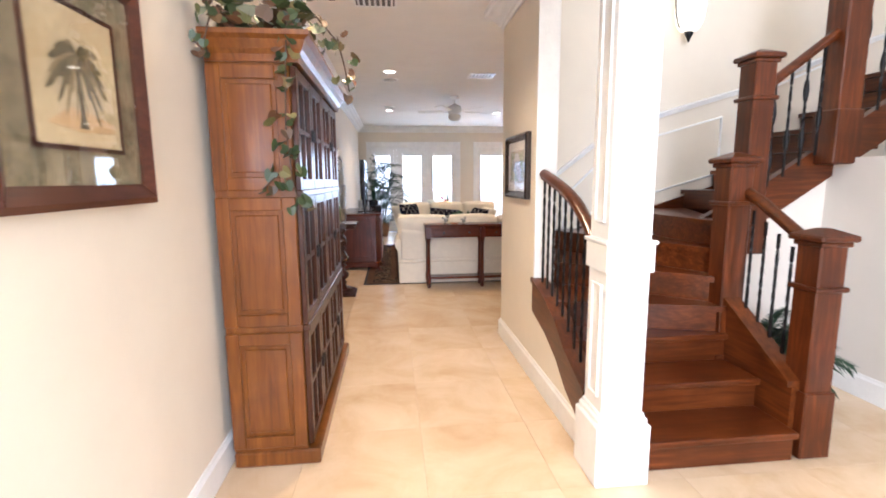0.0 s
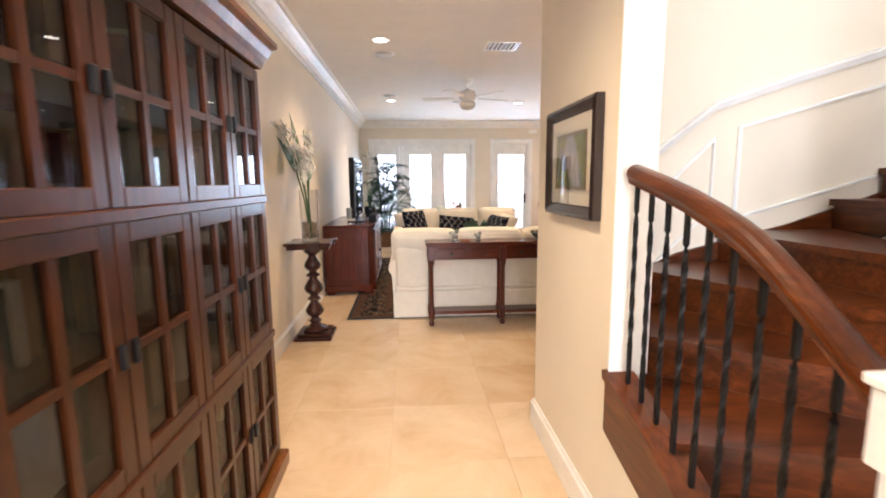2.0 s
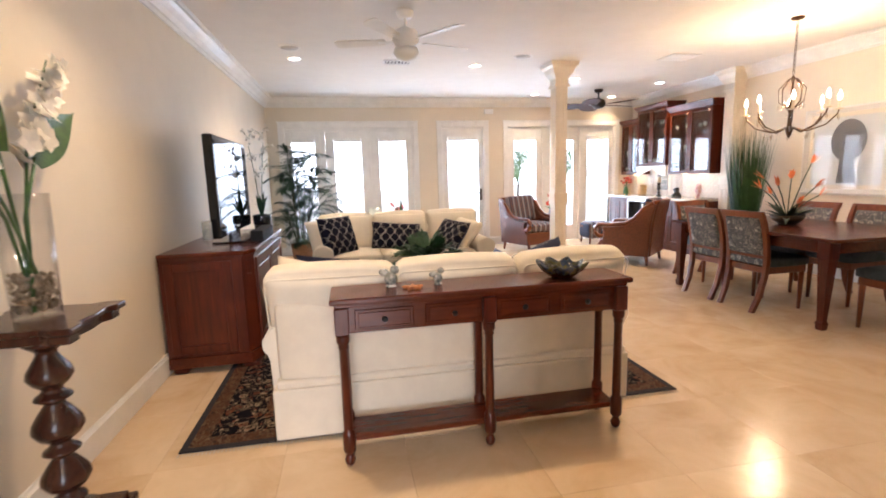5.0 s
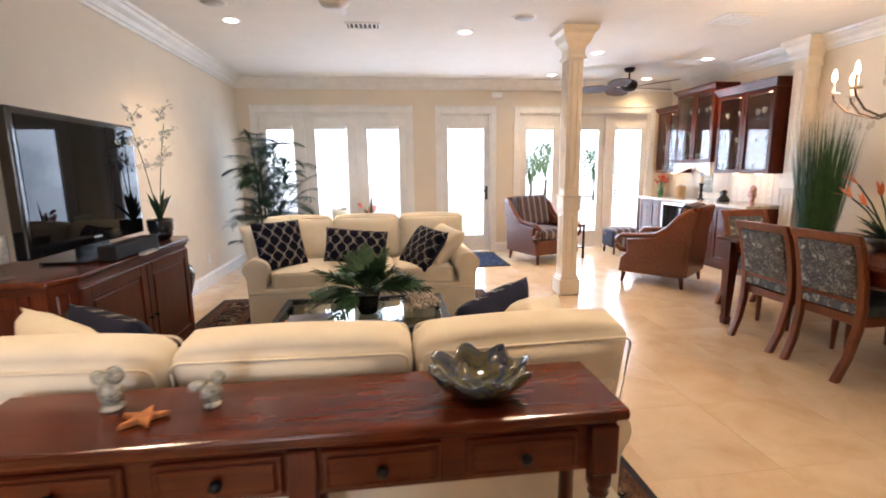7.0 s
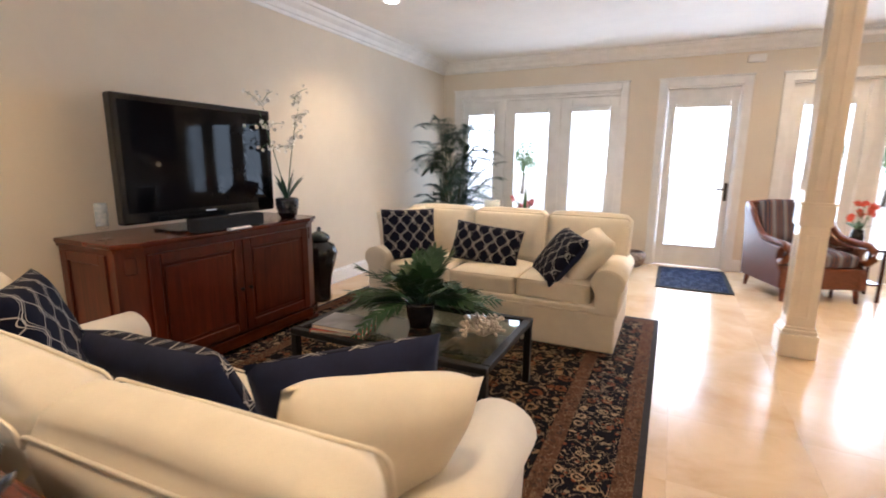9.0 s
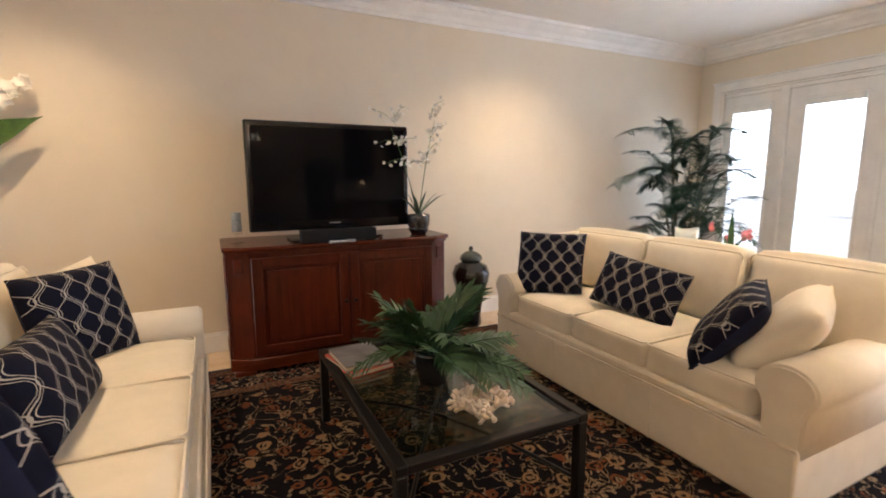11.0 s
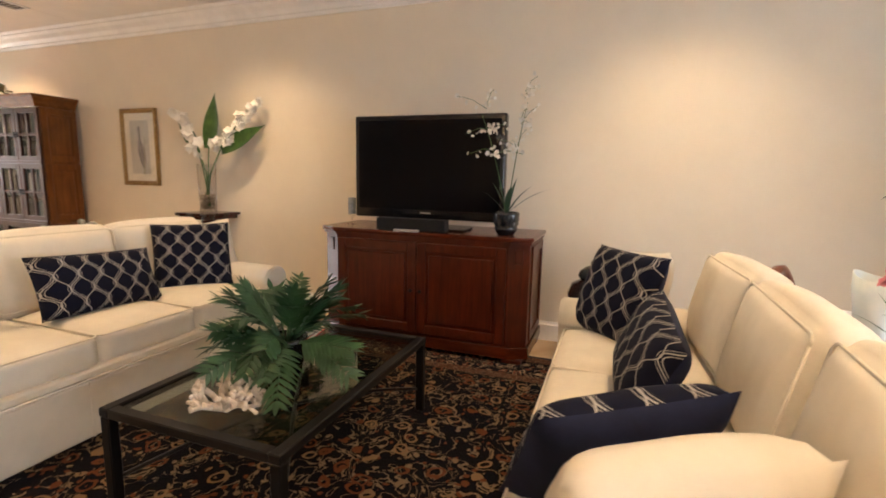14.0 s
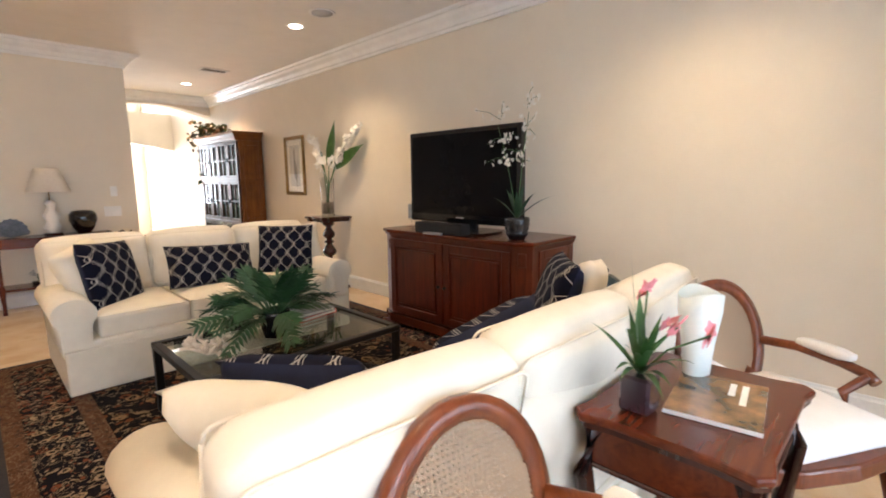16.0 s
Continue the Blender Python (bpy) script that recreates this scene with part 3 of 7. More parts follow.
def baluster(x, y, z0, z1, knot):
    bm = bmesh.new()
    last = None
    for i in range(31):
        f, a0 = i / 30, 0.0 if i < 5 or i > 25 else (i - 5) * math.pi / 7
        ring = [bm.verts.new((x + 0.0088 * math.cos(a0 + math.pi / 4 + q * math.pi / 2), y + 0.0088 * math.sin(a0 + math.pi / 4 + q * math.pi / 2), z0 + (z1 - z0) * f)) for q in range(4)]
        if last:
            for q in range(4):
                bm.faces.new((last[q], last[(q + 1) % 4], ring[(q + 1) % 4], ring[q]))
        last = ring
    for f in knot:
        zc = z0 + (z1 - z0) * f
        lathe([(0.008, -0.07), (0.012, -0.05), (0.017, 0), (0.012, 0.05), (0.008, 0.07)], 8, bm, (x, y, zc))
    part("baluster", bm, IRON, stairs)


def on(pts, y):
    for (a, za), (b, zb) in zip(pts, pts[1:]):
        if a <= y <= b:
            return za + (zb - za) * (y - a) / (b - a)
    return pts[-1][1]


for i in range(9):
    y = 0.95 + 0.094 * i
    baluster(HALLX + 0.035, y, on(ST, y) + 0.03, on(HR, y) - 0.05, ())
for i in range(4):
    y = 0.86 + 0.09 * i
    baluster(2.15, y, 0.39 + (y - 0.72) * 0.625, 1.0 + (y - 0.8) * 0.6, ())
for i in range(4):
    x = 2.56 + 0.105 * i
    baluster(x, 1.54, on(UP, x), 1.9 + (x - 2.46) * 0.7, (0.35,) if i % 2 else (0.25, 0.7))
for i in range(6):
    x = 3.2 + 0.13 * i
    baluster(x, 1.58, on(UP, x), 2.5 + (x - 3.1) * 0.62, (0.35,) if i % 2 else (0.25, 0.7))

# wainscot mouldings on the stair wall
CH = [(1.235, 1.18), (1.58, 1.44), (1.99, 1.755), (2.42, 1.897), (3.19, 2.12), (4.542, 2.62)]
wm = bar([(-0.012, -0.02), (-0.02, 0.0), (-0.028, 0.012), (-0.028, 0.022), (0, 0.03), (0, -0.02)], [(x, BACK, z) for x, z in CH][::-1])
structure("trim_chair_rail", wm, TRIM, "white chair rail rising with the stairs", "moulding")


def slanted_panel(x0, x1, za0, za1, h):
    bm = bar([(-0.008, -0.012), (-0.016, 0), (-0.008, 0.012), (0, 0.012), (0, -0.012)], [(x0, BACK, za0), (x0, BACK, za0 + h), (x1, BACK, za1 + h), (x1, BACK, za1)], up=(0, -1, 0), close=True)
    structure("trim_wainscot_panel", bm, TRIM, "white picture-frame panel moulding", "moulding")


slanted_panel(1.62, 1.99, 0.87, 1.23, 0.35)
slanted_panel(2.14, 2.985, 1.19, 1.425, 0.46)
slanted_panel(3.14, 4.12, 1.55, 1.96, 0.46)
structure("trim_stair_jamb", boxes([((HALLX - 0.006, 1.765, 0.7), (HALLX + 0.136, 1.779, CEIL))], 0.003), TRIM, "white jamb at the stair opening", "trim")

# wall sconce
sc = thing("wall_sconce", pose(2.57, BACK - 0.11, 2.48), "bronze sconce with frosted glass shade, lit", "sconce")
part("shade", lathe([(0.02, 0.055), (0.07, 0.075), (0.1, 0.13), (0.115, 0.24), (0.1, 0.34)], 20), glow("sconce_glass", (0.9, 0.78, 0.6), 1.3), sc)
part("finial", lathe([(0.004, -0.02), (0.012, 0), (0.02, 0.02), (0.035, 0.05), (0.03, 0.065), (0.02, 0.07)], 14), IRON, sc)
part("arm", tube([(0, 0, 0.05), (0, 0.06, 0.1), (0, 0.108, 0.2)], 0.01, 8), IRON, sc)
part("strap", tube([(0.03, 0, 0.06), (0.09, 0, 0.1), (0.12, 0, 0.2), (0.125, 0, 0.34)], 0.006, 6), IRON, sc)
part("strap", tube([(-0.03, 0, 0.06), (-0.09, 0, 0.1), (-0.12, 0, 0.2), (-0.125, 0, 0.34)], 0.006, 6), IRON, sc)

# ---------- foliage helpers ----------


def blade(bm, p, d, length, width, droop=0.4, seg=5, up=(0, 0, 1)):
    """One arching strap leaf, creased along its middle."""
    p, d, up = Vector(p), Vector(d).normalized(), Vector(up)
    side = d.cross(up)
    side = side.normalized() if side.length > 0.05 else Vector((1, 0, 0))
    rows = []
    for i in range(seg + 1):
        s = i / seg
        w = width * (0.35 + 0.65 * math.sin(math.pi * min(1, s * 0.95 + 0.12))) * (1 - s ** 4)
        c = p + d * (length * s) - up * (droop * length * s * s)
        rows.append((bm.verts.new(c - side * w / 2), bm.verts.new(c - up * w * 0.15), bm.verts.new(c + side * w / 2)))
    for a, b in zip(rows, rows[1:]):
        for k in (0, 1):
            f = bm.faces.new((a[k], a[k + 1], b[k + 1], b[k]))
            f.smooth = True


def frond(bm, p, d, length, leaf_len, n=16, droop=0.5, width=0.016, rnd=random):
    """Arching stem with leaflets on both sides."""
    p, d = Vector(p), Vector(d).normalized()
    pts = [p + d * (length * i / 8) - Vector((0, 0, droop * length * (i / 8) ** 2)) for i in range(9)]
    tube(pts, 0.004, 4, bm, 0.0015)
    for i in range(n):
        s = 0.18 + 0.8 * i / n
        k = min(7, int(s * 8))
        c = pts[k].lerp(pts[k + 1], s * 8 - k)
        t = (pts[k + 1] - pts[k]).normalized()
        side = t.cross(Vector((0, 0, 1)))
        side = side.normalized() if side.length > 0.05 else Vector((1, 0, 0))
        ln = leaf_len * (0.5 + 0.5 * math.sin(math.pi * min(1, 0.15 + s * 0.85))) * rnd.uniform(0.85, 1.1)
        for sg in (-1, 1):
            blade(bm, c, t * 0.75 + side * sg + Vector((0, 0, rnd.uniform(-0.1, 0.15))), ln, width, 0.25, 3)


def flower(bm, c, r, rnd, face=(0, -1, 0.3)):
    """Five broad petals spread about a facing direction."""
    n = (Vector(face) + Vector([rnd.uniform(-0.6, 0.6) for _ in range(3)])).normalized()
    u = n.orthogonal().normalized()
    v = n.cross(u)
    for k in range(5):
        a = 2 * math.pi * k / 5 + rnd.uniform(-0.2, 0.2)
        blade(bm, Vector(c), u * math.cos(a) + v * math.sin(a) + n * 0.25, r, r * 0.95, 0.2, 3, up=n)


# ---------- bookcase with ivy ----------
bc = thing("bookcase", pose(LEFT + 0.045, 0.94, 0), "tall stained wooden bookcase with small-paned glass doors", "bookcase")
D, LN, H = 0.378, 1.49, 1.885
part("side_board", boxes([((0, 0, 0.08), (D - 0.03, 0.025, H))]), CAB, bc)
part("side_board", boxes([((0, LN - 0.025, 0.08), (D - 0.03, LN, H))]), CAB, bc)
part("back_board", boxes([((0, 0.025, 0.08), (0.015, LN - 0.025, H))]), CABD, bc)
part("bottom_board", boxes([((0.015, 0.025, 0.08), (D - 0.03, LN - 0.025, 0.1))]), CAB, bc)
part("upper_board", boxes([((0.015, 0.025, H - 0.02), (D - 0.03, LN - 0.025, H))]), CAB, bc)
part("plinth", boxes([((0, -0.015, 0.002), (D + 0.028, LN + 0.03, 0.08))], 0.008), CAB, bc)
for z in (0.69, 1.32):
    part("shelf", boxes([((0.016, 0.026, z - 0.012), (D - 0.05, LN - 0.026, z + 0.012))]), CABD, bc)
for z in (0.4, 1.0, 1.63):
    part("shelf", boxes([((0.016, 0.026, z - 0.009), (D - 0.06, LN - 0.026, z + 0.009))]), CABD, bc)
part("cornice", bar([(0, 0), (0.012, 0), (0.02, 0.03), (0.035, 0.05), (0.05, 0.085), (0.07, 0.1), (0.07, 0.12), (0, 0.12)], [(0, 0, H), (D, 0, H), (D, LN, H), (0, LN, H)]), CAB, bc)
part("top_board", boxes([((0.002, 0.002, H + 0.1), (D - 0.002, LN - 0.002, H + 0.118))]), CAB, bc)
TIERS = ((0.1, 0.675), (0.705, 1.305), (1.335, H - 0.01))
for y0, y1, s in ((-0.016, -0.001, -1), (LN + 0.001, LN + 0.016, 1)):
    for z0, z1 in TIERS:
        sp = part("side_panel", boxes([((0.0, y0, z0), (0.06, y1, z1)), ((D - 0.09, y0, z0), (D - 0.03, y1, z1)), ((0.06, y0, z0), (D - 0.09, y1, z0 + 0.06)), ((0.06, y0, z1 - 0.06), (D - 0.09, y1, z1))], 0.004), CAB, bc)
        yy = (y0 + 0.006, y1 - 0.001) if s < 0 else (y0 + 0.001, y1 - 0.006)
        part("raised_field", boxes([((0.08, yy[0], z0 + 0.08), (D - 0.11, yy[1], z1 - 0.08))], 0.004), CAB, sp)
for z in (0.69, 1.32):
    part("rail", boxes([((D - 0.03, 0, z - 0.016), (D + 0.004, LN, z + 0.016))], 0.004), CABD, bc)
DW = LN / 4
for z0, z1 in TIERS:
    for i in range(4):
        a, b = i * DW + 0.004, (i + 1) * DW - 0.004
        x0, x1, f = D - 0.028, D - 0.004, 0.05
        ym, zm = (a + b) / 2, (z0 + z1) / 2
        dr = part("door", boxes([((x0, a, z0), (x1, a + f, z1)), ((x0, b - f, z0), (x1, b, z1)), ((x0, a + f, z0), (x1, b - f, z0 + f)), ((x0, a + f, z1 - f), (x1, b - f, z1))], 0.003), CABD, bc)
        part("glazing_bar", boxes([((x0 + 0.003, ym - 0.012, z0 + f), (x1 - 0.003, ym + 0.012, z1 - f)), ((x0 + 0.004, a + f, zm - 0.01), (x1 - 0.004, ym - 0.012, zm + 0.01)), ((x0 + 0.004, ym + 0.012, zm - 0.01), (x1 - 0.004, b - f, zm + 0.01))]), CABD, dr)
        part("pane", boxes([((x0 + 0.008, a + f, z0 + f), (x0 + 0.011, b - f, z1 - f))]), CASEGLASS, dr)
        part("latch", boxes([((x1, (b - 0.03) if i % 2 == 0 else (a + 0.01), zm - 0.03), (x1 + 0.014, (b - 0.01) if i % 2 == 0 else (a + 0.03), zm + 0.03))], 0.003), IRON, dr)
rb = random.Random(5)
BOOKM = [plain("book_cloth_%s" % n, c, 0.7) for n, c in (("tan", (0.3, 0.2, 0.1)), ("brown", (0.09, 0.04, 0.02)), ("green", (0.03, 0.06, 0.03)), ("cream", (0.5, 0.42, 0.3)), ("red", (0.16, 0.03, 0.02)))]
shelf_z = (0.1, 0.41, 0.703, 1.01, 1.333, 1.64)
bk_i = 0
for zi, z in enumerate(shelf_z):
    y = 0.06
    while y < LN - 0.12:
        if rb.random() < 0.12 or (zi == 2 and 0.16 < y < 0.4):
            y += rb.uniform(0.04, 0.1)
            continue
        w, hgt = rb.uniform(0.025, 0.06), rb.uniform(0.17, 0.235)
        bk = part("book", boxes([((0.05, 0, 0), (0.05 + rb.uniform(0.15, 0.2), w, hgt))], 0.003), rb.choice(BOOKM), None, m=pose(LEFT + 0.04, 0.94 + y, z + 0.001))
        tagged(bk, "cloth-bound book standing on the bookcase shelf", "book", "books in the bookcase")
        y += w + 0.004
        if y > LN - 0.12:
            break
jug = part("white_jug", lathe([(0.05, 0), (0.07, 0.02), (0.092, 0.1), (0.085, 0.17), (0.05, 0.22), (0.048, 0.25), (0.062, 0.275), (0.052, 0.275), (0.04, 0.24)], 24), noisy("ivory_glaze", (0.5, 0.46, 0.4), (0.68, 0.64, 0.56), 8, 0.3, 0.05, 40), None, m=pose(LEFT + 0.22, 1.24, 0.704))
tagged(jug, "ivory ceramic jug on the bookcase shelf", "jug")
r1 = random.Random(3)
ivy = thing("ivy_garland", pose(LEFT + 0.06, 1.0, 2.0), "trailing silk ivy draped over the bookcase top", "ivy")
IVY, tI, bI = mat("ivy_leaf")
gI, nI = nd(tI, "NewGeometry"), nd(tI, "TexNoise", Scale=60.0, Detail=3.0)
tI.links.new(coords(tI), nI.inputs["Vector"])
cI = ramp(tI, gI.outputs["Random Per Island"], [(0.0, (0.025, 0.045, 0.014)), (0.45, (0.06, 0.085, 0.025)), (0.7, (0.2, 0.15, 0.045)), (0.85, (0.17, 0.06, 0.03)), (1.0, (0.07, 0.04, 0.02))])
tI.links.new(mixc(tI, calc(tI, "MULTIPLY", nI.outputs[0], 0.6), cI, (0.03, 0.035, 0.012)), bI.inputs["Base Color"])
bI.inputs["Roughness"].default_value = 0.5


def heart(bm, c, d, s, rnd):
    d = Vector(d).normalized()
    up = Vector((rnd.uniform(-0.4, 0.8), rnd.uniform(-1, 0.2), rnd.uniform(-0.2, 0.8))).normalized()
    side = d.cross(up)
    side = side.normalized() if side.length > 0.05 else Vector((1, 0, 0))
    pts = [(-0.0, 0.0), (-0.42, -0.14), (-0.6, 0.22), (-0.42, 0.66), (0, 0.95), (0.42, 0.66), (0.6, 0.22), (0.42, -0.14)]
    vs = [bm.verts.new(Vector(c) + side * (a * s) + d * (b * s) + up * (abs(a) * 0.3 * s)) for a, b in pts]
    mid = bm.verts.new(Vector(c) + d * (0.4 * s))
    for i in range(8):
        bm.faces.new((mid, vs[i], vs[(i + 1) % 8]))


vb, sb = bmesh.new(), bmesh.new()
TRAILS = [[(0.3, 0, 0.06), (0.34, -0.1, 0.04), (0.33, -0.12, -0.15), (0.31, -0.08, -0.4), (0.33, -0.09, -0.62), (0.36, -0.08, -0.78)],
          [(0.3, 0, 0.1), (0.45, 0.02, 0.1), (0.53, 0.12, 0.02), (0.55, 0.22, -0.08), (0.56, 0.3, -0.17)], [(0.1, 0, 0.1), (0.05, -0.12, 0.08), (0.02, -0.15, -0.05), (0.03, -0.14, -0.1)],
          [(0.2, 0.1, 0.06), (0.25, 0.3, 0.12), (0.3, 0.42, 0.06)], [(0.3, -0.02, -0.55), (0.24, -0.1, -0.62), (0.2, -0.1, -0.66)], [(0.3, 0.1, 0.1), (0.38, 0.05, 0.22), (0.5, 0.15, 0.25)]]
for tr in TRAILS:
    tube(tr, 0.004, 5, sb)
    for (a, b) in zip(tr, tr[1:]):
        L = (Vector(b) - Vector(a)).length
        for j in range(max(3, int(L / 0.017))):
            c = Vector(a).lerp(Vector(b), r1.random()) + Vector([r1.uniform(-0.045, 0.045) for _ in range(3)])
            heart(vb, c, (r1.uniform(-0.6, 0.8), r1.uniform(-0.8, 0.4), r1.uniform(-1, 0.1)), r1.uniform(0.034, 0.055), r1)
for j in range(150):
    c = (r1.uniform(0.0, 0.42), r1.uniform(-0.1, 0.45), r1.uniform(0.02, 0.2))
    heart(vb, c, (r1.uniform(-1, 1), r1.uniform(-1, 1), r1.uniform(-0.6, 0.6)), r1.uniform(0.045, 0.075), r1)
part("stem", sb, plain("vine_stem", (0.08, 0.05, 0.03), 0.8), ivy)
part("leaves", vb, IVY, ivy)

# ---------- pictures ----------


def picture(name, m, w, h, fw, frame_mat, label, art, mat_w, deep=0.03, lip=None, mount=None):
    """Framed picture in its own x (across) and z, facing -y."""
    root = thing(name, m, label, "picture")
    prof = [(0, 0), (0, -deep), (fw * 0.3, -deep - 0.008), (fw * 0.75, -deep + 0.006), (fw, -deep + 0.014), (fw, 0)]
    path = [(-w / 2, 0, -h / 2), (w / 2, 0, -h / 2), (w / 2, 0, h / 2), (-w / 2, 0, h / 2)]
    bm = bmesh.new()
    rings = []
    for x, _, z in path:
        sx, sz = (1 if x < 0 else -1), (1 if z < 0 else -1)
        rings.append([bm.verts.new((x + sx * a, d, z + sz * a)) for a, d in prof])
    for i in range(4):
        a, b = rings[i], rings[(i + 1) % 4]
        for j in range(len(prof) - 1):
            bm.faces.new((a[j], b[j], b[j + 1], a[j + 1]))
    bmesh.ops.recalc_face_normals(bm, faces=bm.faces)
    part("frame", bm, frame_mat, root)
    iw, ih = w / 2 - fw, h / 2 - fw
    part("mount", boxes([((-iw, -deep + 0.016, -ih), (iw, -0.002, ih))]), mount or PAPER, root)
    pr = part("print", boxes([((-iw + mat_w, -deep + 0.013, -ih + mat_w), (iw - mat_w, -deep + 0.0158, ih - mat_w))]), art, root)
    if lip:
        part("fillet", boxes([((-iw + mat_w - 0.012, -deep + 0.011, -ih + mat_w - 0.012), (iw - mat_w + 0.012, -deep + 0.0155, -ih + mat_w)), ((-iw + mat_w - 0.012, -deep + 0.011, ih - mat_w), (iw - mat_w + 0.012, -deep + 0.0155, ih - mat_w + 0.012)),
                              ((-iw + mat_w - 0.012, -deep + 0.011, -ih + mat_w), (-iw + mat_w, -deep + 0.0155, ih - mat_w)), ((iw - mat_w, -deep + 0.011, -ih + mat_w), (iw - mat_w + 0.012, -deep + 0.0155, ih - mat_w))]), lip, root)
    gl = part("glazing", boxes([((-iw, -deep + 0.006, -ih), (iw, -deep + 0.008, ih))]), GLASS, root)
    gl.visible_shadow = False
    return root


def flat_shape(name, outline, y, material, parent, thick=0.0012):
    return part(name, prism(outline, y - thick, y, 1), material, parent)


SEPIA = noisy("aged_parchment_print", (0.5, 0.38, 0.2), (0.72, 0.6, 0.36), 5, 0.7, 0.0, 40)
SEPD = noisy("sepia_ink", (0.09, 0.07, 0.03), (0.2, 0.16, 0.08), 12, 0.8, 0, 60)
DKF = wood("dark_red_frame", (0.02, 0.006, 0.004), (0.07, 0.02, 0.01), (0.12, 0.035, 0.016), 0, 0.3, 0.5)
MARB = noisy("marbled_mat", (0.12, 0.1, 0.05), (0.36, 0.3, 0.18), 14, 0.6, 0.0, 50)
p1 = picture("palm_picture", pose(LEFT + 0.004, 0.095, 1.64, 0, 0, 90), 0.66, 0.66, 0.06, DKF, "palm tree print in a dark red wooden frame", SEPIA, 0.1, 0.04, DKF, MARB)
SEPL = noisy("sepia_wash", (0.2, 0.15, 0.07), (0.34, 0.27, 0.14), 18, 0.8, 0, 60)
flat_shape("print_ground", [(-0.13, -0.12), (-0.04, -0.075), (0.05, -0.085), (0.14, -0.1), (0.14, -0.125), (0.0, -0.135)], -0.0274, noisy("ochre_wash", (0.62, 0.4, 0.18), (0.72, 0.52, 0.28), 20, 0.8, 0, 40), p1)
flat_shape("palm_trunk", [(-0.012, -0.125), (0.024, -0.125), (0.014, -0.09), (0.006, 0.06), (-0.006, 0.06), (-0.002, -0.09)], -0.0284, SEPD, p1)
rp = random.Random(8)
for k in range(17):
    a = math.pi * (-0.42 + 1.84 * k / 16)
    L = 0.125 * rp.uniform(0.85, 1.1)
    c, s_ = math.cos(a), math.sin(a)
    spine = [(L * c * q / 6, 0.06 + L * s_ * 0.85 * q / 6 - 0.075 * (q / 6) ** 2) for q in range(7)]
    o = list(spine)
    for q in range(6, 0, -1):
        w = 0.03 * math.sin(math.pi * min(1.0, q / 6 * 0.85 + 0.1)) * (1.15 if q % 2 else 0.7)
        o.append((spine[q][0] - 0.25 * w * c, spine[q][1] - w))
    flat_shape("palm_frond", o, -0.0288 - 0.0003 * k, SEPD if k % 3 else SEPL, p1, 0.0002)
p2 = picture("heron_picture", pose(HALLX - 0.003, 2.187, 1.469, 0, 0, -90), 0.585, 0.458, 0.05, plain("black_frame_lacquer", (0.02, 0.012, 0.01), 0.25, coat=0.4), "blue heron print in a black frame with gilt fillet", noisy("olive_marsh_print", (0.05, 0.09, 0.02), (0.3, 0.3, 0.1), 7, 0.7, 0, 30), 0.075, 0.032, GOLD)
HER = noisy("heron_grey", (0.24, 0.25, 0.32), (0.5, 0.48, 0.5), 22, 0.7, 0, 60)
HERP = noisy("heron_buff", (0.42, 0.36, 0.33), (0.6, 0.53, 0.48), 26, 0.7, 0, 70)
HERD = noisy("heron_slate", (0.08, 0.09, 0.13), (0.2, 0.21, 0.27), 20, 0.7, 0, 60)
flat_shape("heron_body", [(-0.075, 0.0), (-0.062, 0.06), (-0.03, 0.098), (0.01, 0.108), (0.05, 0.085), (0.09, 0.02), (0.125, -0.06), (0.135, -0.118), (0.09, -0.12), (0.05, -0.095), (0.01, -0.05), (-0.035, -0.035), (-0.065, -0.03)], -0.0195, HER, p2)
for k in range(9):
    x0, z0 = -0.03 + 0.013 * k, 0.05 - 0.004 * k
    flat_shape("heron_feather", [(x0, z0), (x0 + 0.014, z0 - 0.02), (x0 + 0.036, z0 - 0.125), (x0 + 0.022, z0 - 0.11), (x0 + 0.004, z0 - 0.05)], -0.0209 - 0.0004 * k, (HERP, HER, HERP, HERD)[k % 4], p2, 0.0003)
flat_shape("heron_neck", [(-0.092, 0.056), (-0.115, 0.052), (-0.12, 0.034), (-0.1, 0.028), (-0.088, 0.0), (-0.09, -0.03), (-0.07, -0.042), (-0.05, -0.03), (-0.055, 0.01), (-0.068, 0.04)], -0.0212, HERD, p2)
flat_shape("heron_bill", [(-0.108, 0.036), (-0.12, 0.036), (-0.152, -0.085), (-0.146, -0.085)], -0.0215, HER, p2)
for x in (-0.02, 0.012):
    flat_shape("heron_leg", [(x, -0.03), (x + 0.008, -0.03), (x + 0.005, -0.125), (x - 0.001, -0.125)], -0.0207, DKF, p2)
p3 = picture("bird_picture", pose(LEFT + 0.004, 3.348, 1.498, 0, 0, 90), 0.505, 0.785, 0.045, GOLD, "tall bird print in a gilt frame", noisy("grey_mist_print", (0.42, 0.4, 0.36), (0.6, 0.57, 0.5), 4, 0.7, 0, 30), 0.075, 0.03)
flat_shape("bird_body", [(-0.02, 0.2), (0.0, 0.22), (0.02, 0.2), (0.015, 0.08), (0.07, -0.02), (0.08, -0.13), (0.05, -0.24), (0.0, -0.16), (-0.03, -0.04), (-0.01, 0.08)], -0.0176, noisy("slate_bird", (0.12, 0.11, 0.12), (0.3, 0.27, 0.25), 14, 0.8, 0, 50), p3)
flat_shape("print_reed", [(0.03, -0.28), (0.05, -0.28), (0.085, 0.1), (0.078, 0.1)], -0.0182, noisy("reed_wash", (0.25, 0.24, 0.16), (0.4, 0.37, 0.27), 20, 0.8, 0, 50), p3)

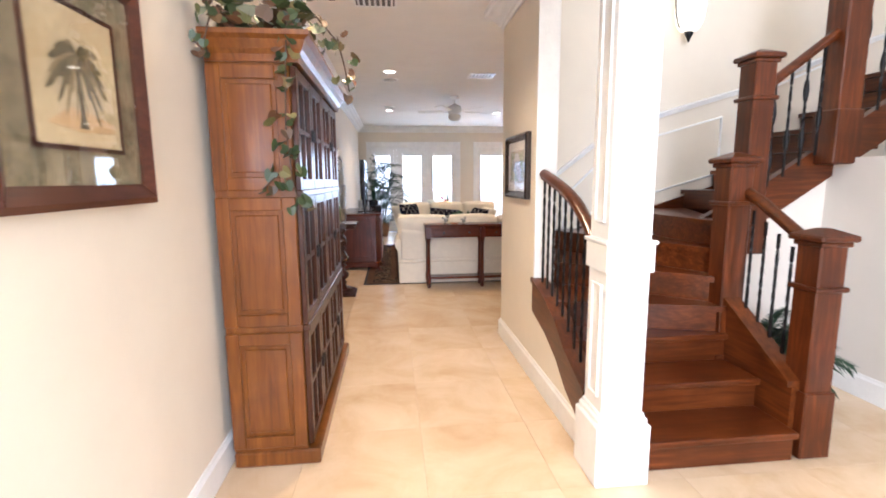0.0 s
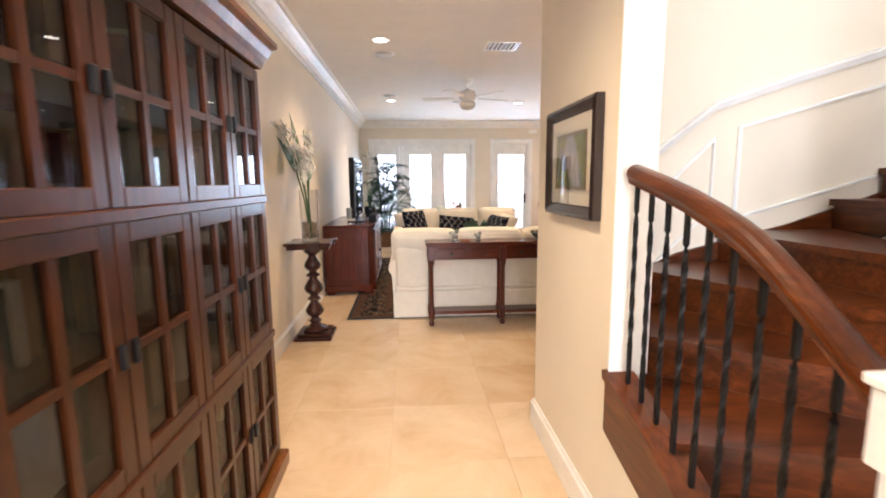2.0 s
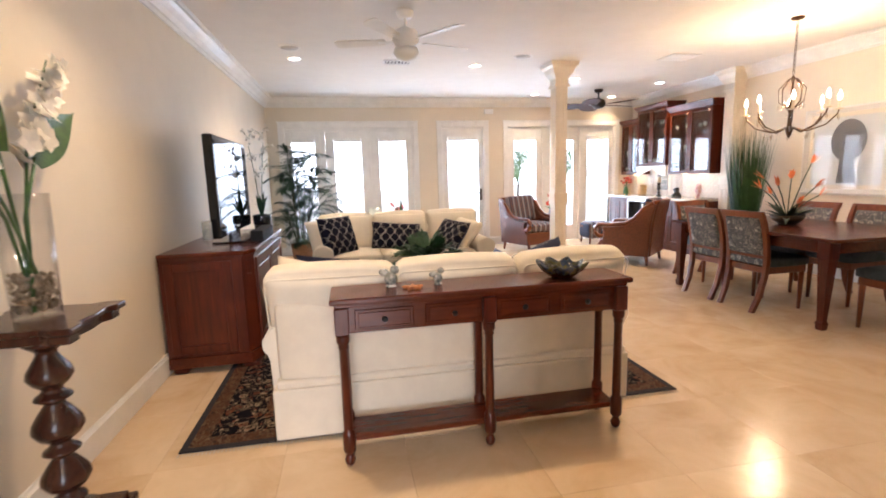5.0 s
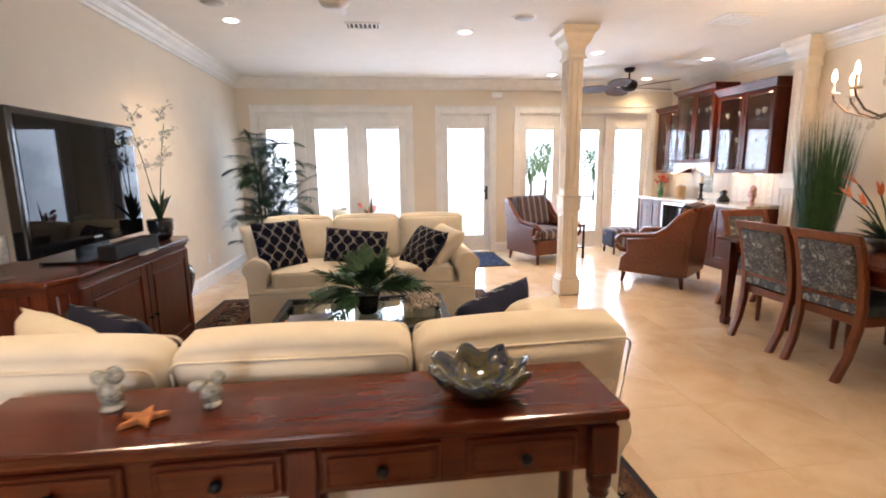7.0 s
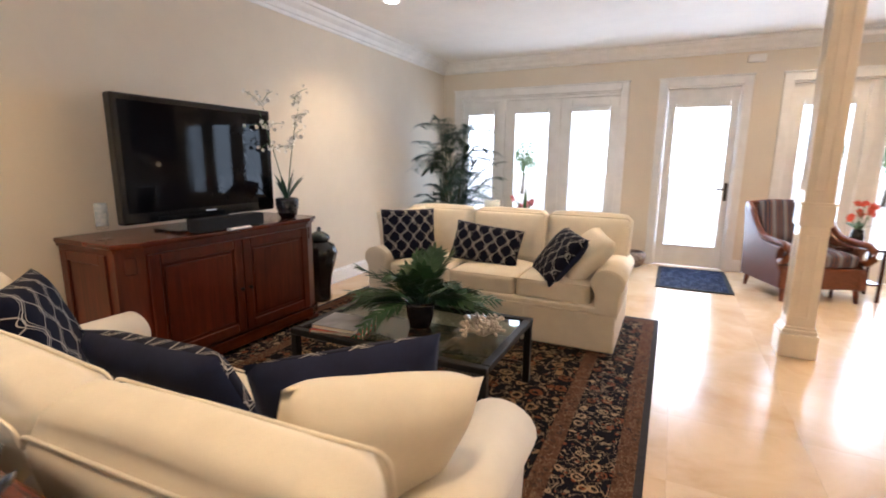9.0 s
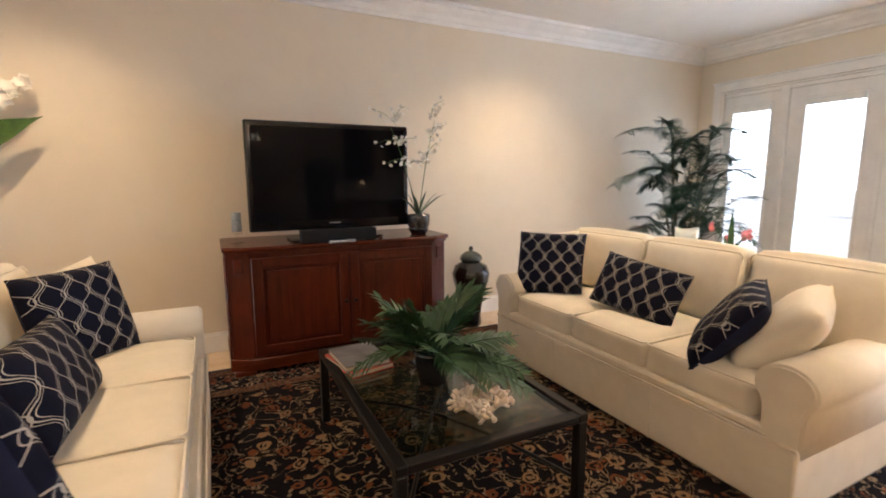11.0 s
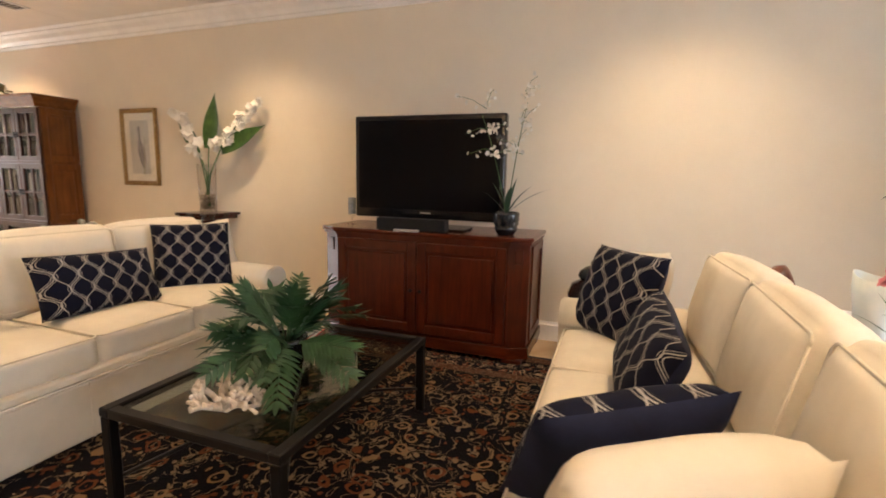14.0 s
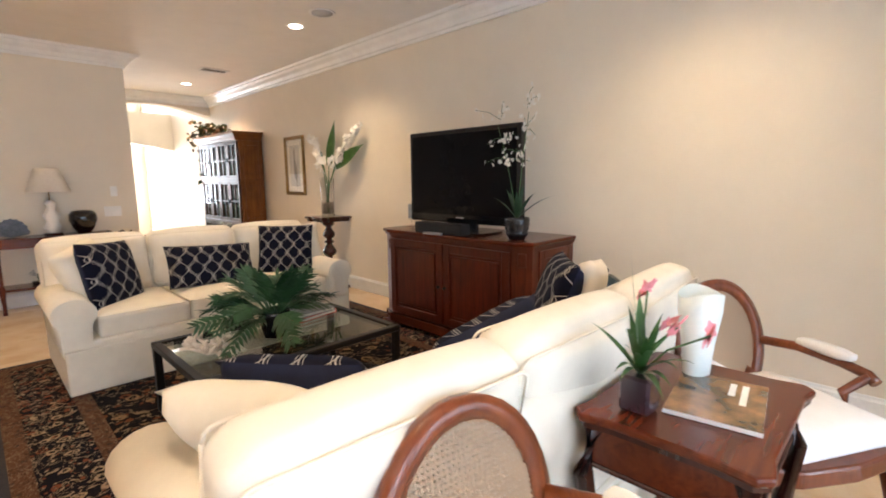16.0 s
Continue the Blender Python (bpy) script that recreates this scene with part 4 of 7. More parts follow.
# fern in the stair corner
fern = thing("foyer_fern", pose(2.4, 1.3, 0.002), "green fern in a dark pot beside the stairs", "plant")
part("pot", lathe([(0.1, 0), (0.13, 0.14), (0.14, 0.26), (0.125, 0.26), (0.11, 0.22)], 18), plain("dark_pot_glaze", (0.03, 0.03, 0.03), 0.3), fern)
fb = bmesh.new()
rf = random.Random(2)
for k in range(34):
    a = rf.uniform(-1.9, 0.6)
    e = rf.uniform(0.5, 3.5)
    frond(fb, (0, 0, 0.22), (math.cos(a), math.sin(a), e), rf.uniform(0.45, 0.66) * (0.7 if a < -1.3 else 1), 0.12, 20, rf.uniform(0.4, 0.75), 0.016, rf)
part("fronds", fb, DLEAF, fern)

# ---------- rug ----------
def rug_mat(name, ground, c1, c2, c3, scale):
    """Woven floral scrolls: dense petals, vines and rosettes on a dark ground."""
    m, t, b = mat(name)
    co = coords(t)
    v1, v2 = nd(t, "TexVoronoi", Scale=scale), nd(t, "TexVoronoi", Scale=scale * 2.3)
    v1.inputs["Randomness"].default_value = 0.75
    v3 = nd(t, "TexVoronoi", Scale=scale * 1.2)
    v3.feature = "DISTANCE_TO_EDGE"
    n = nd(t, "TexNoise", Scale=scale * 0.9, Detail=3.0, Distortion=1.6)
    fine = nd(t, "TexNoise", Scale=350.0, Detail=2.0)
    warp, wadd = nd(t, "TexNoise", Scale=scale * 1.3, Detail=2.0), nd(t, "VectorMath")
    wadd.operation = "MULTIPLY_ADD"
    wadd.inputs[1].default_value = (0.55 / scale,) * 3
    t.links.new(co, warp.inputs["Vector"]), t.links.new(warp.outputs["Color"], wadd.inputs[0]), t.links.new(co, wadd.inputs[2])
    for q in (v1, v2, v3, n):
        t.links.new(wadd.outputs[0], q.inputs["Vector"])
    t.links.new(co, fine.inputs["Vector"])
    ring = calc(t, "SINE", calc(t, "MULTIPLY", v1.outputs["Distance"], 30.0))
    petals = calc(t, "MULTIPLY", calc(t, "GREATER_THAN", ring, 0.15), calc(t, "LESS_THAN", v1.outputs["Distance"], 0.42))
    small = calc(t, "LESS_THAN", v2.outputs["Distance"], 0.23)
    vine = calc(t, "LESS_THAN", calc(t, "ABSOLUTE", calc(t, "SUBTRACT", n.outputs[0], 0.5)), 0.016)
    col = mixc(t, vine, ground, c2)
    col = mixc(t, small, col, mixc(t, calc(t, "GREATER_THAN", v2.outputs["Color"], 0.55), c3, c2))
    col = mixc(t, petals, col, mixc(t, calc(t, "GREATER_THAN", v1.outputs["Color"], 0.5), c1, c3))
    t.links.new(mixc(t, calc(t, "MULTIPLY", fine.outputs[0], 0.35), col, tuple(v * 0.4 for v in ground)), b.inputs["Base Color"])
    b.inputs["Roughness"].default_value, b.inputs["Specular IOR Level"].default_value = 0.95, 0.1
    bump(t, b, fine.outputs[0], 0.5, 0.004)
    return m


RX0, RX1, RY0, RY1 = -0.235, 2.59, 4.9, 8.76
NAVY = (0.0035, 0.003, 0.005)
RF = rug_mat("rug_field_weave", NAVY, (0.22, 0.135, 0.065), (0.2, 0.14, 0.08), (0.13, 0.042, 0.018), 8.0)
RB = rug_mat("rug_border_weave", (0.005, 0.004, 0.007), (0.34, 0.24, 0.14), (0.28, 0.2, 0.12), (0.18, 0.055, 0.025), 12.0)
RG = rug_mat("rug_guard_weave", (0.09, 0.04, 0.022), (0.02, 0.017, 0.02), (0.2, 0.14, 0.08), (0.04, 0.014, 0.01), 26.0)
RE = noisy("rug_edge_weave", (0.008, 0.007, 0.01), (0.02, 0.018, 0.02), 40, 0.95, 0.3, 300)
rug = thing("area_rug", pose(0, 0, 0), "navy and rust floral Oriental rug on the tiles", "rug")


def rug_band(name, inset, w, material, z):
    a, b, c, d = RX0 + inset, RX1 - inset, RY0 + inset, RY1 - inset
    part(name, boxes([((a, c, 0.003), (b, c + w, z)), ((a, d - w, 0.003), (b, d, z)), ((a, c + w, 0.003), (a + w, d - w, z)), ((b - w, c + w, 0.003), (b, d - w, z))]), material, rug)


rug_band("edge", 0, 0.035, RE, 0.012)
rug_band("guard_stripe", 0.035, 0.085, RG, 0.0125)
rug_band("border", 0.12, 0.24, RB, 0.013)
rug_band("guard_stripe", 0.36, 0.085, RG, 0.0125)
part("field", boxes([((RX0 + 0.445, RY0 + 0.445, 0.003), (RX1 - 0.445, RY1 - 0.445, 0.013))]), RF, rug)
FRINGE = plain("rug_fringe_cotton", (0.5, 0.44, 0.34), 0.95)
for y, s in ((RY0, -1), (RY1, 1)):
    fr = bmesh.new()
    for k in range(150):
        x = RX0 + (RX1 - RX0) * k / 150
        box(fr, (x, min(y, y + s * 0.03), 0.003), (x + 0.008, max(y, y + s * 0.03), 0.006))
    part("fringe", fr, FRINGE, rug)

# ---------- sofas and cushions ----------


def puff(w, d, h, r=0.05, crown_=0.03, n=10, belly=0.0):
    """Soft box cushion: rounded, swollen on top and bottom. Centred in x and y, from z 0 to h."""
    bm = bmesh.new()
    box(bm, (-w / 2, -d / 2, 0), (w / 2, d / 2, h))
    bmesh.ops.subdivide_edges(bm, edges=bm.edges[:], cuts=n, use_grid_fill=True)
    for v in bm.verts:
        x, y, z = v.co.x / (w / 2), v.co.y / (d / 2), (v.co.z - h / 2) / (h / 2)
        k = (1 - x * x) * (1 - y * y)
        v.co.z += crown_ * math.sqrt(max(k, 0)) * z
        v.co.y += belly * math.sqrt(max((1 - x * x) * (1 - z * z), 0)) * y
        e = [abs(x), abs(y), abs(z)]
        far = max(0, e[0] - (1 - 2 * r / w)) * w / 2, max(0, e[1] - (1 - 2 * r / d)) * d / 2, max(0, e[2] - (1 - 2 * r / h)) * h / 2
        L = math.sqrt(sum(q * q for q in far))
        if L > r:
            for i in range(3):
                if far[i]:
                    s = 1 if (x, y, z)[i] > 0 else -1
                    v.co[i] -= s * (far[i] - far[i] * r / L)
        m = noise.noise(v.co * 3.5) * 0.006
        v.co += Vector((m, m, m * 0.6))
    for f in bm.faces:
        f.smooth = True
    return bm


def pillow(w, h, t, n=16, sag=0.04):
    """Throw pillow in x and z, thick in y, with drawn-in sides and ears."""
    bm = bmesh.new()
    g = {}
    for s in (-1, 1):
        for i in range(n + 1):
            for j in range(n + 1):
                u, v = 2 * i / n - 1, 2 * j / n - 1
                k = max(0.0, (1 - u ** 4) * (1 - v ** 4)) ** 0.5
                x = u * (w / 2) * (1 - sag * (1 - abs(v) ** 2) * u * u)
                z = v * (h / 2) * (1 - sag * (1 - abs(u) ** 2) * v * v)
                if (i in (0, n) or j in (0, n)) and s == 1:
                    g[s, i, j] = g[-1, i, j]
                    continue
                wr = noise.noise(Vector((x * 6, s * 3.0, z * 6))) * 0.008
                g[s, i, j] = bm.verts.new((x, s * (t / 2 * k + 0.002) + wr * k, z))
        for i in range(n):
            for j in range(n):
                f = [g[s, i, j], g[s, i + 1, j], g[s, i + 1, j + 1], g[s, i, j + 1]]
                try:
                    fc = bm.faces.new(f if s < 0 else f[::-1])
                    fc.smooth, fc.material_index = True, (0 if s < 0 else 1)
                except ValueError:
                    pass
    return bm


def ogee(name, base, line):
    """Navy cloth with an embroidered interlaced ogee lattice."""
    m, t, b = mat(name)
    c = nd(t, "TexCoord")
    sx = nd(t, "SeparateXYZ")
    t.links.new(c.outputs["Object"], sx.inputs[0])
    x, z = sx.outputs[0], sx.outputs[2]
    P, Q = 0.112, 0.15
    wv = calc(t, "MULTIPLY", calc(t, "SINE", calc(t, "MULTIPLY", z, 2 * math.pi / Q)), 0.27)
    u = calc(t, "DIVIDE", x, P)
    lines = None
    for s in (1.0, -1.0):
        q = calc(t, "ADD", u, calc(t, "MULTIPLY", wv, s))
        d = calc(t, "ABSOLUTE", calc(t, "SUBTRACT", calc(t, "FRACT", calc(t, "ADD", q, 50.25 + s * 0.25)), 0.5))
        l1 = calc(t, "LESS_THAN", d, 0.024)
        l2 = calc(t, "MULTIPLY", calc(t, "LESS_THAN", d, 0.13), calc(t, "GREATER_THAN", d, 0.105))
        l = l1 if s > 0 else calc(t, "MAXIMUM", l1, l2)
        lines = l if lines is None else calc(t, "MAXIMUM", lines, l)
    fine = nd(t, "TexNoise", Scale=500.0, Detail=2.0)
    t.links.new(c.outputs["Object"], fine.inputs["Vector"])
    col = mixc(t, lines, base, line)
    t.links.new(mixc(t, calc(t, "MULTIPLY", fine.outputs[0], 0.3), col, tuple(v * 0.5 for v in base)), b.inputs["Base Color"])
    b.inputs["Roughness"].default_value, b.inputs["Specular IOR Level"].default_value = 0.8, 0.15
    bump(t, b, calc(t, "ADD", lines, calc(t, "MULTIPLY", fine.outputs[0], 0.4)), 0.3, 0.002)
    return m


OGEE = ogee("navy_ogee_cloth", (0.004, 0.005, 0.016), (0.5, 0.46, 0.4))
NAVYC = noisy("navy_velvet", (0.003, 0.005, 0.02), (0.007, 0.011, 0.04), 8, 0.75, 0.1, 300, spec=0.25)


def piping(w, d, at, upright=False):
    """Welt cord round the edge of a cushion."""
    pts = []
    for cx, cy, a0 in ((1, 1, 0), (-1, 1, 90), (-1, -1, 180), (1, -1, 270)):
        for q in range(4):
            a = radians(a0 + 30 * q)
            pts.append((cx * (w / 2 - 0.03) + 0.03 * math.cos(a), cy * (d / 2 - 0.03) + 0.03 * math.sin(a)))
    pts.append(pts[0])
    if upright:
        return tube([(x, at, y + 0.43 / 2) for x, y in pts], 0.0045, 6)
    return tube([(x, y, at) for x, y in pts], 0.0045, 6)


def sofa(m, width, label, Dp=0.92):
    """Three-seat sofa facing its own -y, origin at the middle of its base."""
    root = thing("sofa", m, label, "sofa", "pair of sofas")
    W = width
    hw = W / 2
    sk = bmesh.new()
    box(sk, (-hw, -Dp / 2, 0.014), (hw, Dp / 2, 0.29), 0.012, 2)
    part("skirt", sk, FABRIC, root)
    for x in (-hw * 0.36, hw * 0.36):
        part("pleat", boxes([((x - 0.006, -Dp / 2 - 0.003, 0.016), (x + 0.006, -Dp / 2 + 0.01, 0.285))], 0.002), FABRIC, root)
    part("welt", tube([(-hw, -Dp / 2 - 0.002, 0.295), (hw, -Dp / 2 - 0.002, 0.295)], 0.006, 6), FABRIC, root)
    part("seat_deck", boxes([((-hw + 0.02, -Dp / 2 + 0.012, 0.29), (hw - 0.02, Dp / 2, 0.335))], 0.01), FABRIC, root)
    bb = puff(W - 0.06, 0.2, 0.47, 0.07, 0.0)
    part("backrest", bb, FABRIC, root, m=pose(0, Dp / 2 - 0.11, 0.285, 0, 0, 0))
    aw = 0.17
    for s in (-1, 1):
        ab = bmesh.new()
        x = s * (hw - aw / 2)
        prof = [(-0.075, 0.26), (-0.08, 0.42), (-0.092, 0.455)] + [(0.115 * math.cos(a) - 0.0, 0.51 + 0.095 * math.sin(a)) for a in [math.pi * (1.12 - 1.24 * i / 12) for i in range(13)]] + [(0.09, 0.455), (0.08, 0.42), (0.075, 0.26)]
        prism([(x + s * 0.015 + a, b) for a, b in prof], -Dp / 2 + 0.005, Dp / 2 - 0.07, 1, ab)
        bmesh.ops.bevel(ab, geom=[e for e in ab.edges if abs(e.verts[0].co.y - e.verts[1].co.y) < 1e-5], offset=0.012, segments=2, affect="EDGES")
        arm = part("arm", ab, FABRIC, root, smooth=False)
        for p in arm.data.polygons:
            p.use_smooth = abs(p.normal.y) < 0.9
    sw = (W - 2 * aw - 0.02) / 3
    for i in (-1, 0, 1):
        sc_ = part("seat_cushion", puff(sw - 0.006, Dp - 0.28, 0.15, 0.03, 0.03), FABRIC, root, m=pose(i * sw, -0.1, 0.322))
        part("piping", piping(sw - 0.01, Dp - 0.284, 0.148), FABRIC, sc_)
        bc_ = part("back_cushion", puff((W + 0.01) / 3, 0.16, 0.435, 0.05, 0.03, 14, 0.05), FABRIC, root, m=pose(i * (W + 0.012) / 3, Dp / 2 - 0.195, 0.465, -12, 0, (3, -2, -4)[i + 1]))
        part("piping", piping((W - 0.05) / 3, 0.4, -0.084, True), FABRIC, bc_)
        part("piping", piping((W - 0.05) / 3, 0.4, 0.084, True), FABRIC, bc_)
    return root


sofa(pose(1.24, 5.365, 0, 0, 0, 180), 2.0, "cream three-seat sofa with rolled arms, back to the hall", 0.97)
sofa(pose(1.305, 8.27, 0), 2.03, "cream three-seat sofa with rolled arms facing the coffee table")


def throw(name, m, w, h, t, material, label, group):
    p = part(name, pillow(w, h, t), material, None, m=m)
    p.data.materials.append(NAVYC if material is OGEE else material)
    return tagged(p, label, "pillow", group)


G = "patterned throw pillows"
LBL = "navy throw pillow with white ogee embroidery on the sofa"
throw("throw_pillow", pose(0.53, 8.1, 0.69, -20, 0, 40), 0.48, 0.46, 0.15, OGEE, LBL, G)
throw("throw_pillow", pose(1.22, 8.2, 0.64, -24, 6, 2), 0.6, 0.34, 0.14, OGEE, "oblong navy ogee pillow on the sofa", G)
throw("throw_pillow", pose(1.86, 8.08, 0.625, -38, 4, -60), 0.46, 0.44, 0.15, OGEE, LBL, G)
throw("throw_pillow", pose(2.04, 8.18, 0.63, -42, 6, -68), 0.46, 0.44, 0.18, FABRIC, "plain cream pillow leaning on the sofa arm", "cream pillows")
throw("throw_pillow", pose(0.41, 8.2, 0.68, -14, -8, 20), 0.46, 0.44, 0.16, FABRIC, "plain cream pillow leaning on the sofa arm", "cream pillows")
throw("throw_pillow", pose(0.57, 5.36, 0.68, -18, 0, 142), 0.48, 0.46, 0.15, OGEE, LBL, G)
throw("throw_pillow", pose(1.22, 5.4, 0.64, -24, 3, 180), 0.66, 0.34, 0.14, OGEE, "oblong navy ogee pillow on the sofa", G)
throw("throw_pillow", pose(1.9, 5.44, 0.672, -16, 4, 222), 0.46, 0.46, 0.15, OGEE, LBL, G)
throw("throw_pillow", pose(2.01, 5.34, 0.675, -24, -10, 236), 0.46, 0.44, 0.18, FABRIC, "plain cream pillow leaning on the sofa arm", "cream pillows")
throw("throw_pillow", pose(0.44, 5.3, 0.68, -12, -8, 150), 0.46, 0.42, 0.16, FABRIC, "plain cream pillow leaning on the sofa arm", "cream pillows")

# ---------- coffee table ----------
ct = thing("coffee_table", pose(1.336, 6.78, 0.014), "black iron coffee table with glass top", "table")
TW, TD, TH = 1.156, 0.785, 0.4
part("glass_top", boxes([((-TW / 2 + 0.045, -TD / 2 + 0.045, TH - 0.02), (TW / 2 - 0.045, TD / 2 - 0.045, TH - 0.008))]), SMOKE, ct, "clear glass top").visible_shadow = False
part("top_frame", boxes([((-TW / 2, -TD / 2, TH - 0.035), (TW / 2, -TD / 2 + 0.044, TH)), ((-TW / 2, TD / 2 - 0.044, TH - 0.035), (TW / 2, TD / 2, TH)), ((-TW / 2, -TD / 2 + 0.044, TH - 0.035), (-TW / 2 + 0.044, TD / 2 - 0.044, TH)), ((TW / 2 - 0.044, -TD / 2 + 0.044, TH - 0.035), (TW / 2, TD / 2 - 0.044, TH))], 0.004), IRON, ct)
for sx in (-1, 1):
    for sy in (-1, 1):
        x, y = sx * (TW / 2 - 0.022), sy * (TD / 2 - 0.022)
        part("leg", boxes([((x - 0.02, y - 0.02, 0), (x + 0.02, y + 0.02, TH - 0.036))], 0.004), IRON, ct)
for s in (-1, 1):
    pts = [(s * (TW / 2 - 0.03) * (1 - i / 8) , -(TD / 2 - 0.03) * (1 - i / 8), 0.12 + 0.1 * math.sin(math.pi * i / 16)) for i in range(9)]
    part("stretcher", tube(pts, 0.008, 6), IRON, ct)
    part("stretcher", tube([(x, -y, z) for x, y, z in pts], 0.008, 6), IRON, ct)
TT = 0.014 + TH - 0.007
cf = thing("fern_pot", pose(1.37, 6.77, TT), "leafy green fern in a black glazed pot", "plant")
part("pot", lathe([(0.06, 0), (0.075, 0.06), (0.085, 0.13), (0.09, 0.15), (0.078, 0.15), (0.07, 0.12)], 20), plain("black_glaze", (0.008, 0.009, 0.012), 0.15, coat=0.5), cf)
fb = bmesh.new()
rf = random.Random(12)
for k in range(34):
    a = 2.4 * k + rf.uniform(-0.3, 0.3)
    e = (0.2, 0.7, 1.3, 2.6)[k % 4] * rf.uniform(0.8, 1.25)
    d = Vector((math.cos(a), math.sin(a), e)).normalized()
    L, p0 = rf.uniform(0.3, 0.43), Vector((0.025 * math.cos(a), 0.025 * math.sin(a), 0.13))
    dr = rf.uniform(0.1, 0.55)
    pts = [p0 + d * (L * q / 8) - Vector((0, 0, dr * L * (q / 8) ** 2.2)) for q in range(9)]
    tube(pts, 0.0045, 5, fb, 0.0018)
    roll = rf.uniform(-0.7, 0.7)
    for q in range(11):
        f = 0.25 + 0.75 * q / 10
        n0 = min(7, int(f * 8))
        c, tn = pts[n0].lerp(pts[n0 + 1], f * 8 - n0), (pts[n0 + 1] - pts[n0]).normalized()
        sd_ = tn.cross(Vector((0, 0, 1)))
        sd_ = sd_.normalized() if sd_.length > 0.05 else Vector((1, 0, 0))
        nrm = (Matrix.Rotation(roll, 3, tn) @ sd_.cross(tn)).normalized()
        sd_ = tn.cross(nrm).normalized()
        ll = 0.115 * (0.55 + 0.45 * math.sin(math.pi * min(1.0, 0.2 + 0.75 * f))) * rf.uniform(0.85, 1.1)
        for sg in (-1, 1):
            blade(fb, c, tn * 0.9 + sd_ * (0.85 * sg) + nrm * rf.uniform(-0.1, 0.2), ll, 0.02, rf.uniform(0.1, 0.35), 5, up=nrm)
    blade(fb, pts[-1], d - Vector((0, 0, dr)), 0.07, 0.024, 0.1, 4)
part("fronds", fb, noisy("fern_frond", (0.013, 0.048, 0.018), (0.042, 0.105, 0.038), 12, 0.45, 0.05, 200), cf)
rc = random.Random(4)
cb = bmesh.new()


def coral(p, d, r, depth):
    q = Vector(p) + Vector(d) * r * 4.0
    tube([p, q], r, 6, cb, r * 0.8)
    if depth:
        for _ in range(3):
            coral(q, (Vector(d) + Vector([rc.uniform(-0.9, 0.9) for _ in range(3)]) + Vector((0, 0, 0.15))).normalized(), r * 0.82, depth - 1)
    else:
        bmesh.ops.create_icosphere(cb, subdivisions=1, radius=r * 1.1, matrix=Matrix.Translation(q))


for k in range(9):
    a = 2 * math.pi * k / 9
    coral((0.02 * math.cos(a), 0.02 * math.sin(a), 0.012), Vector((math.cos(a), math.sin(a), 0.5 + 0.6 * (k % 2))).normalized(), 0.012, 2)
box(cb, (-0.03, -0.03, 0), (0.03, 0.03, 0.02), 0.008)
co_ = part("coral", cb, noisy("white_coral", (0.66, 0.56, 0.44), (0.8, 0.7, 0.58), 60, 0.9, 0.4, 200), None, m=pose(1.74, 6.8, TT))
tagged(co_, "branching cream coral on the coffee table", "coral")
for k, (w, c) in enumerate(((0.3, (0.35, 0.05, 0.03)), (0.27, (0.1, 0.1, 0.11)))):
    bk = thing("table_book", pose(1.02, 6.53, TT + 0.0235 * k, 0, 0, 12 - 8 * k), "hardback book with colourful cover on the coffee table", "book", "coffee table books")
    part("cover", boxes([((-w / 2, -0.11, 0), (w / 2, 0.11, 0.003)), ((-w / 2, -0.11, 0.02), (w / 2, 0.11, 0.023)), ((-w / 2, -0.11, 0.003), (-w / 2 + 0.003, 0.11, 0.02))]), noisy("book_cover_%d" % k, c, tuple(v * 2.5 for v in c), 6, 0.35, 0, 20), bk)
    part("pages", boxes([((-w / 2 + 0.004, -0.105, 0.0031), (w / 2 - 0.004, 0.105, 0.0199))]), plain("page_paper", (0.75, 0.7, 0.6), 0.8), bk)

# ---------- television cabinet ----------
tc = thing("media_cabinet", pose(LEFT + 0.025, 6.775, 0.002), "mahogany media cabinet with panelled doors", "cabinet")
CD, CL, CH_ = 0.64, 1.6, 0.868   # depth along +x, length along y
cant = [(0, -CL / 2 + 0.02), (CD - 0.1, -CL / 2 + 0.02), (CD - 0.04, -CL / 2 + 0.15), (CD - 0.04, CL / 2 - 0.15), (CD - 0.1, CL / 2 - 0.02), (0, CL / 2 - 0.02)]


def grown(o, out):
    return [(x + (out if x > 0.01 else 0), y + (out if y > 0 else -out)) for x, y in o]


part("body", prism(cant, 0.1, CH_ - 0.03, 2), MAHOG, tc)
part("top", prism(grown(cant, 0.025), CH_ - 0.03, CH_, 2, None, 0.008), MAHOGY, tc)
part("top_moulding", prism(grown(cant, 0.012), CH_ - 0.05, CH_ - 0.03, 2), MAHOG, tc)
part("plinth", prism(grown(cant, 0.018), 0.04, 0.12, 2, None, 0.006), MAHOGY, tc)
for y in (-CL / 2 + 0.1, CL / 2 - 0.1):
    part("bracket_foot", boxes([((0.02, y - 0.09, 0), (0.12, y + 0.09, 0.041))], 0.01), MAHOG, tc)
    part("bracket_foot", boxes([((CD - 0.15, y - 0.08, 0), (CD - 0.04, y + 0.06, 0.041))], 0.01), MAHOG, tc)


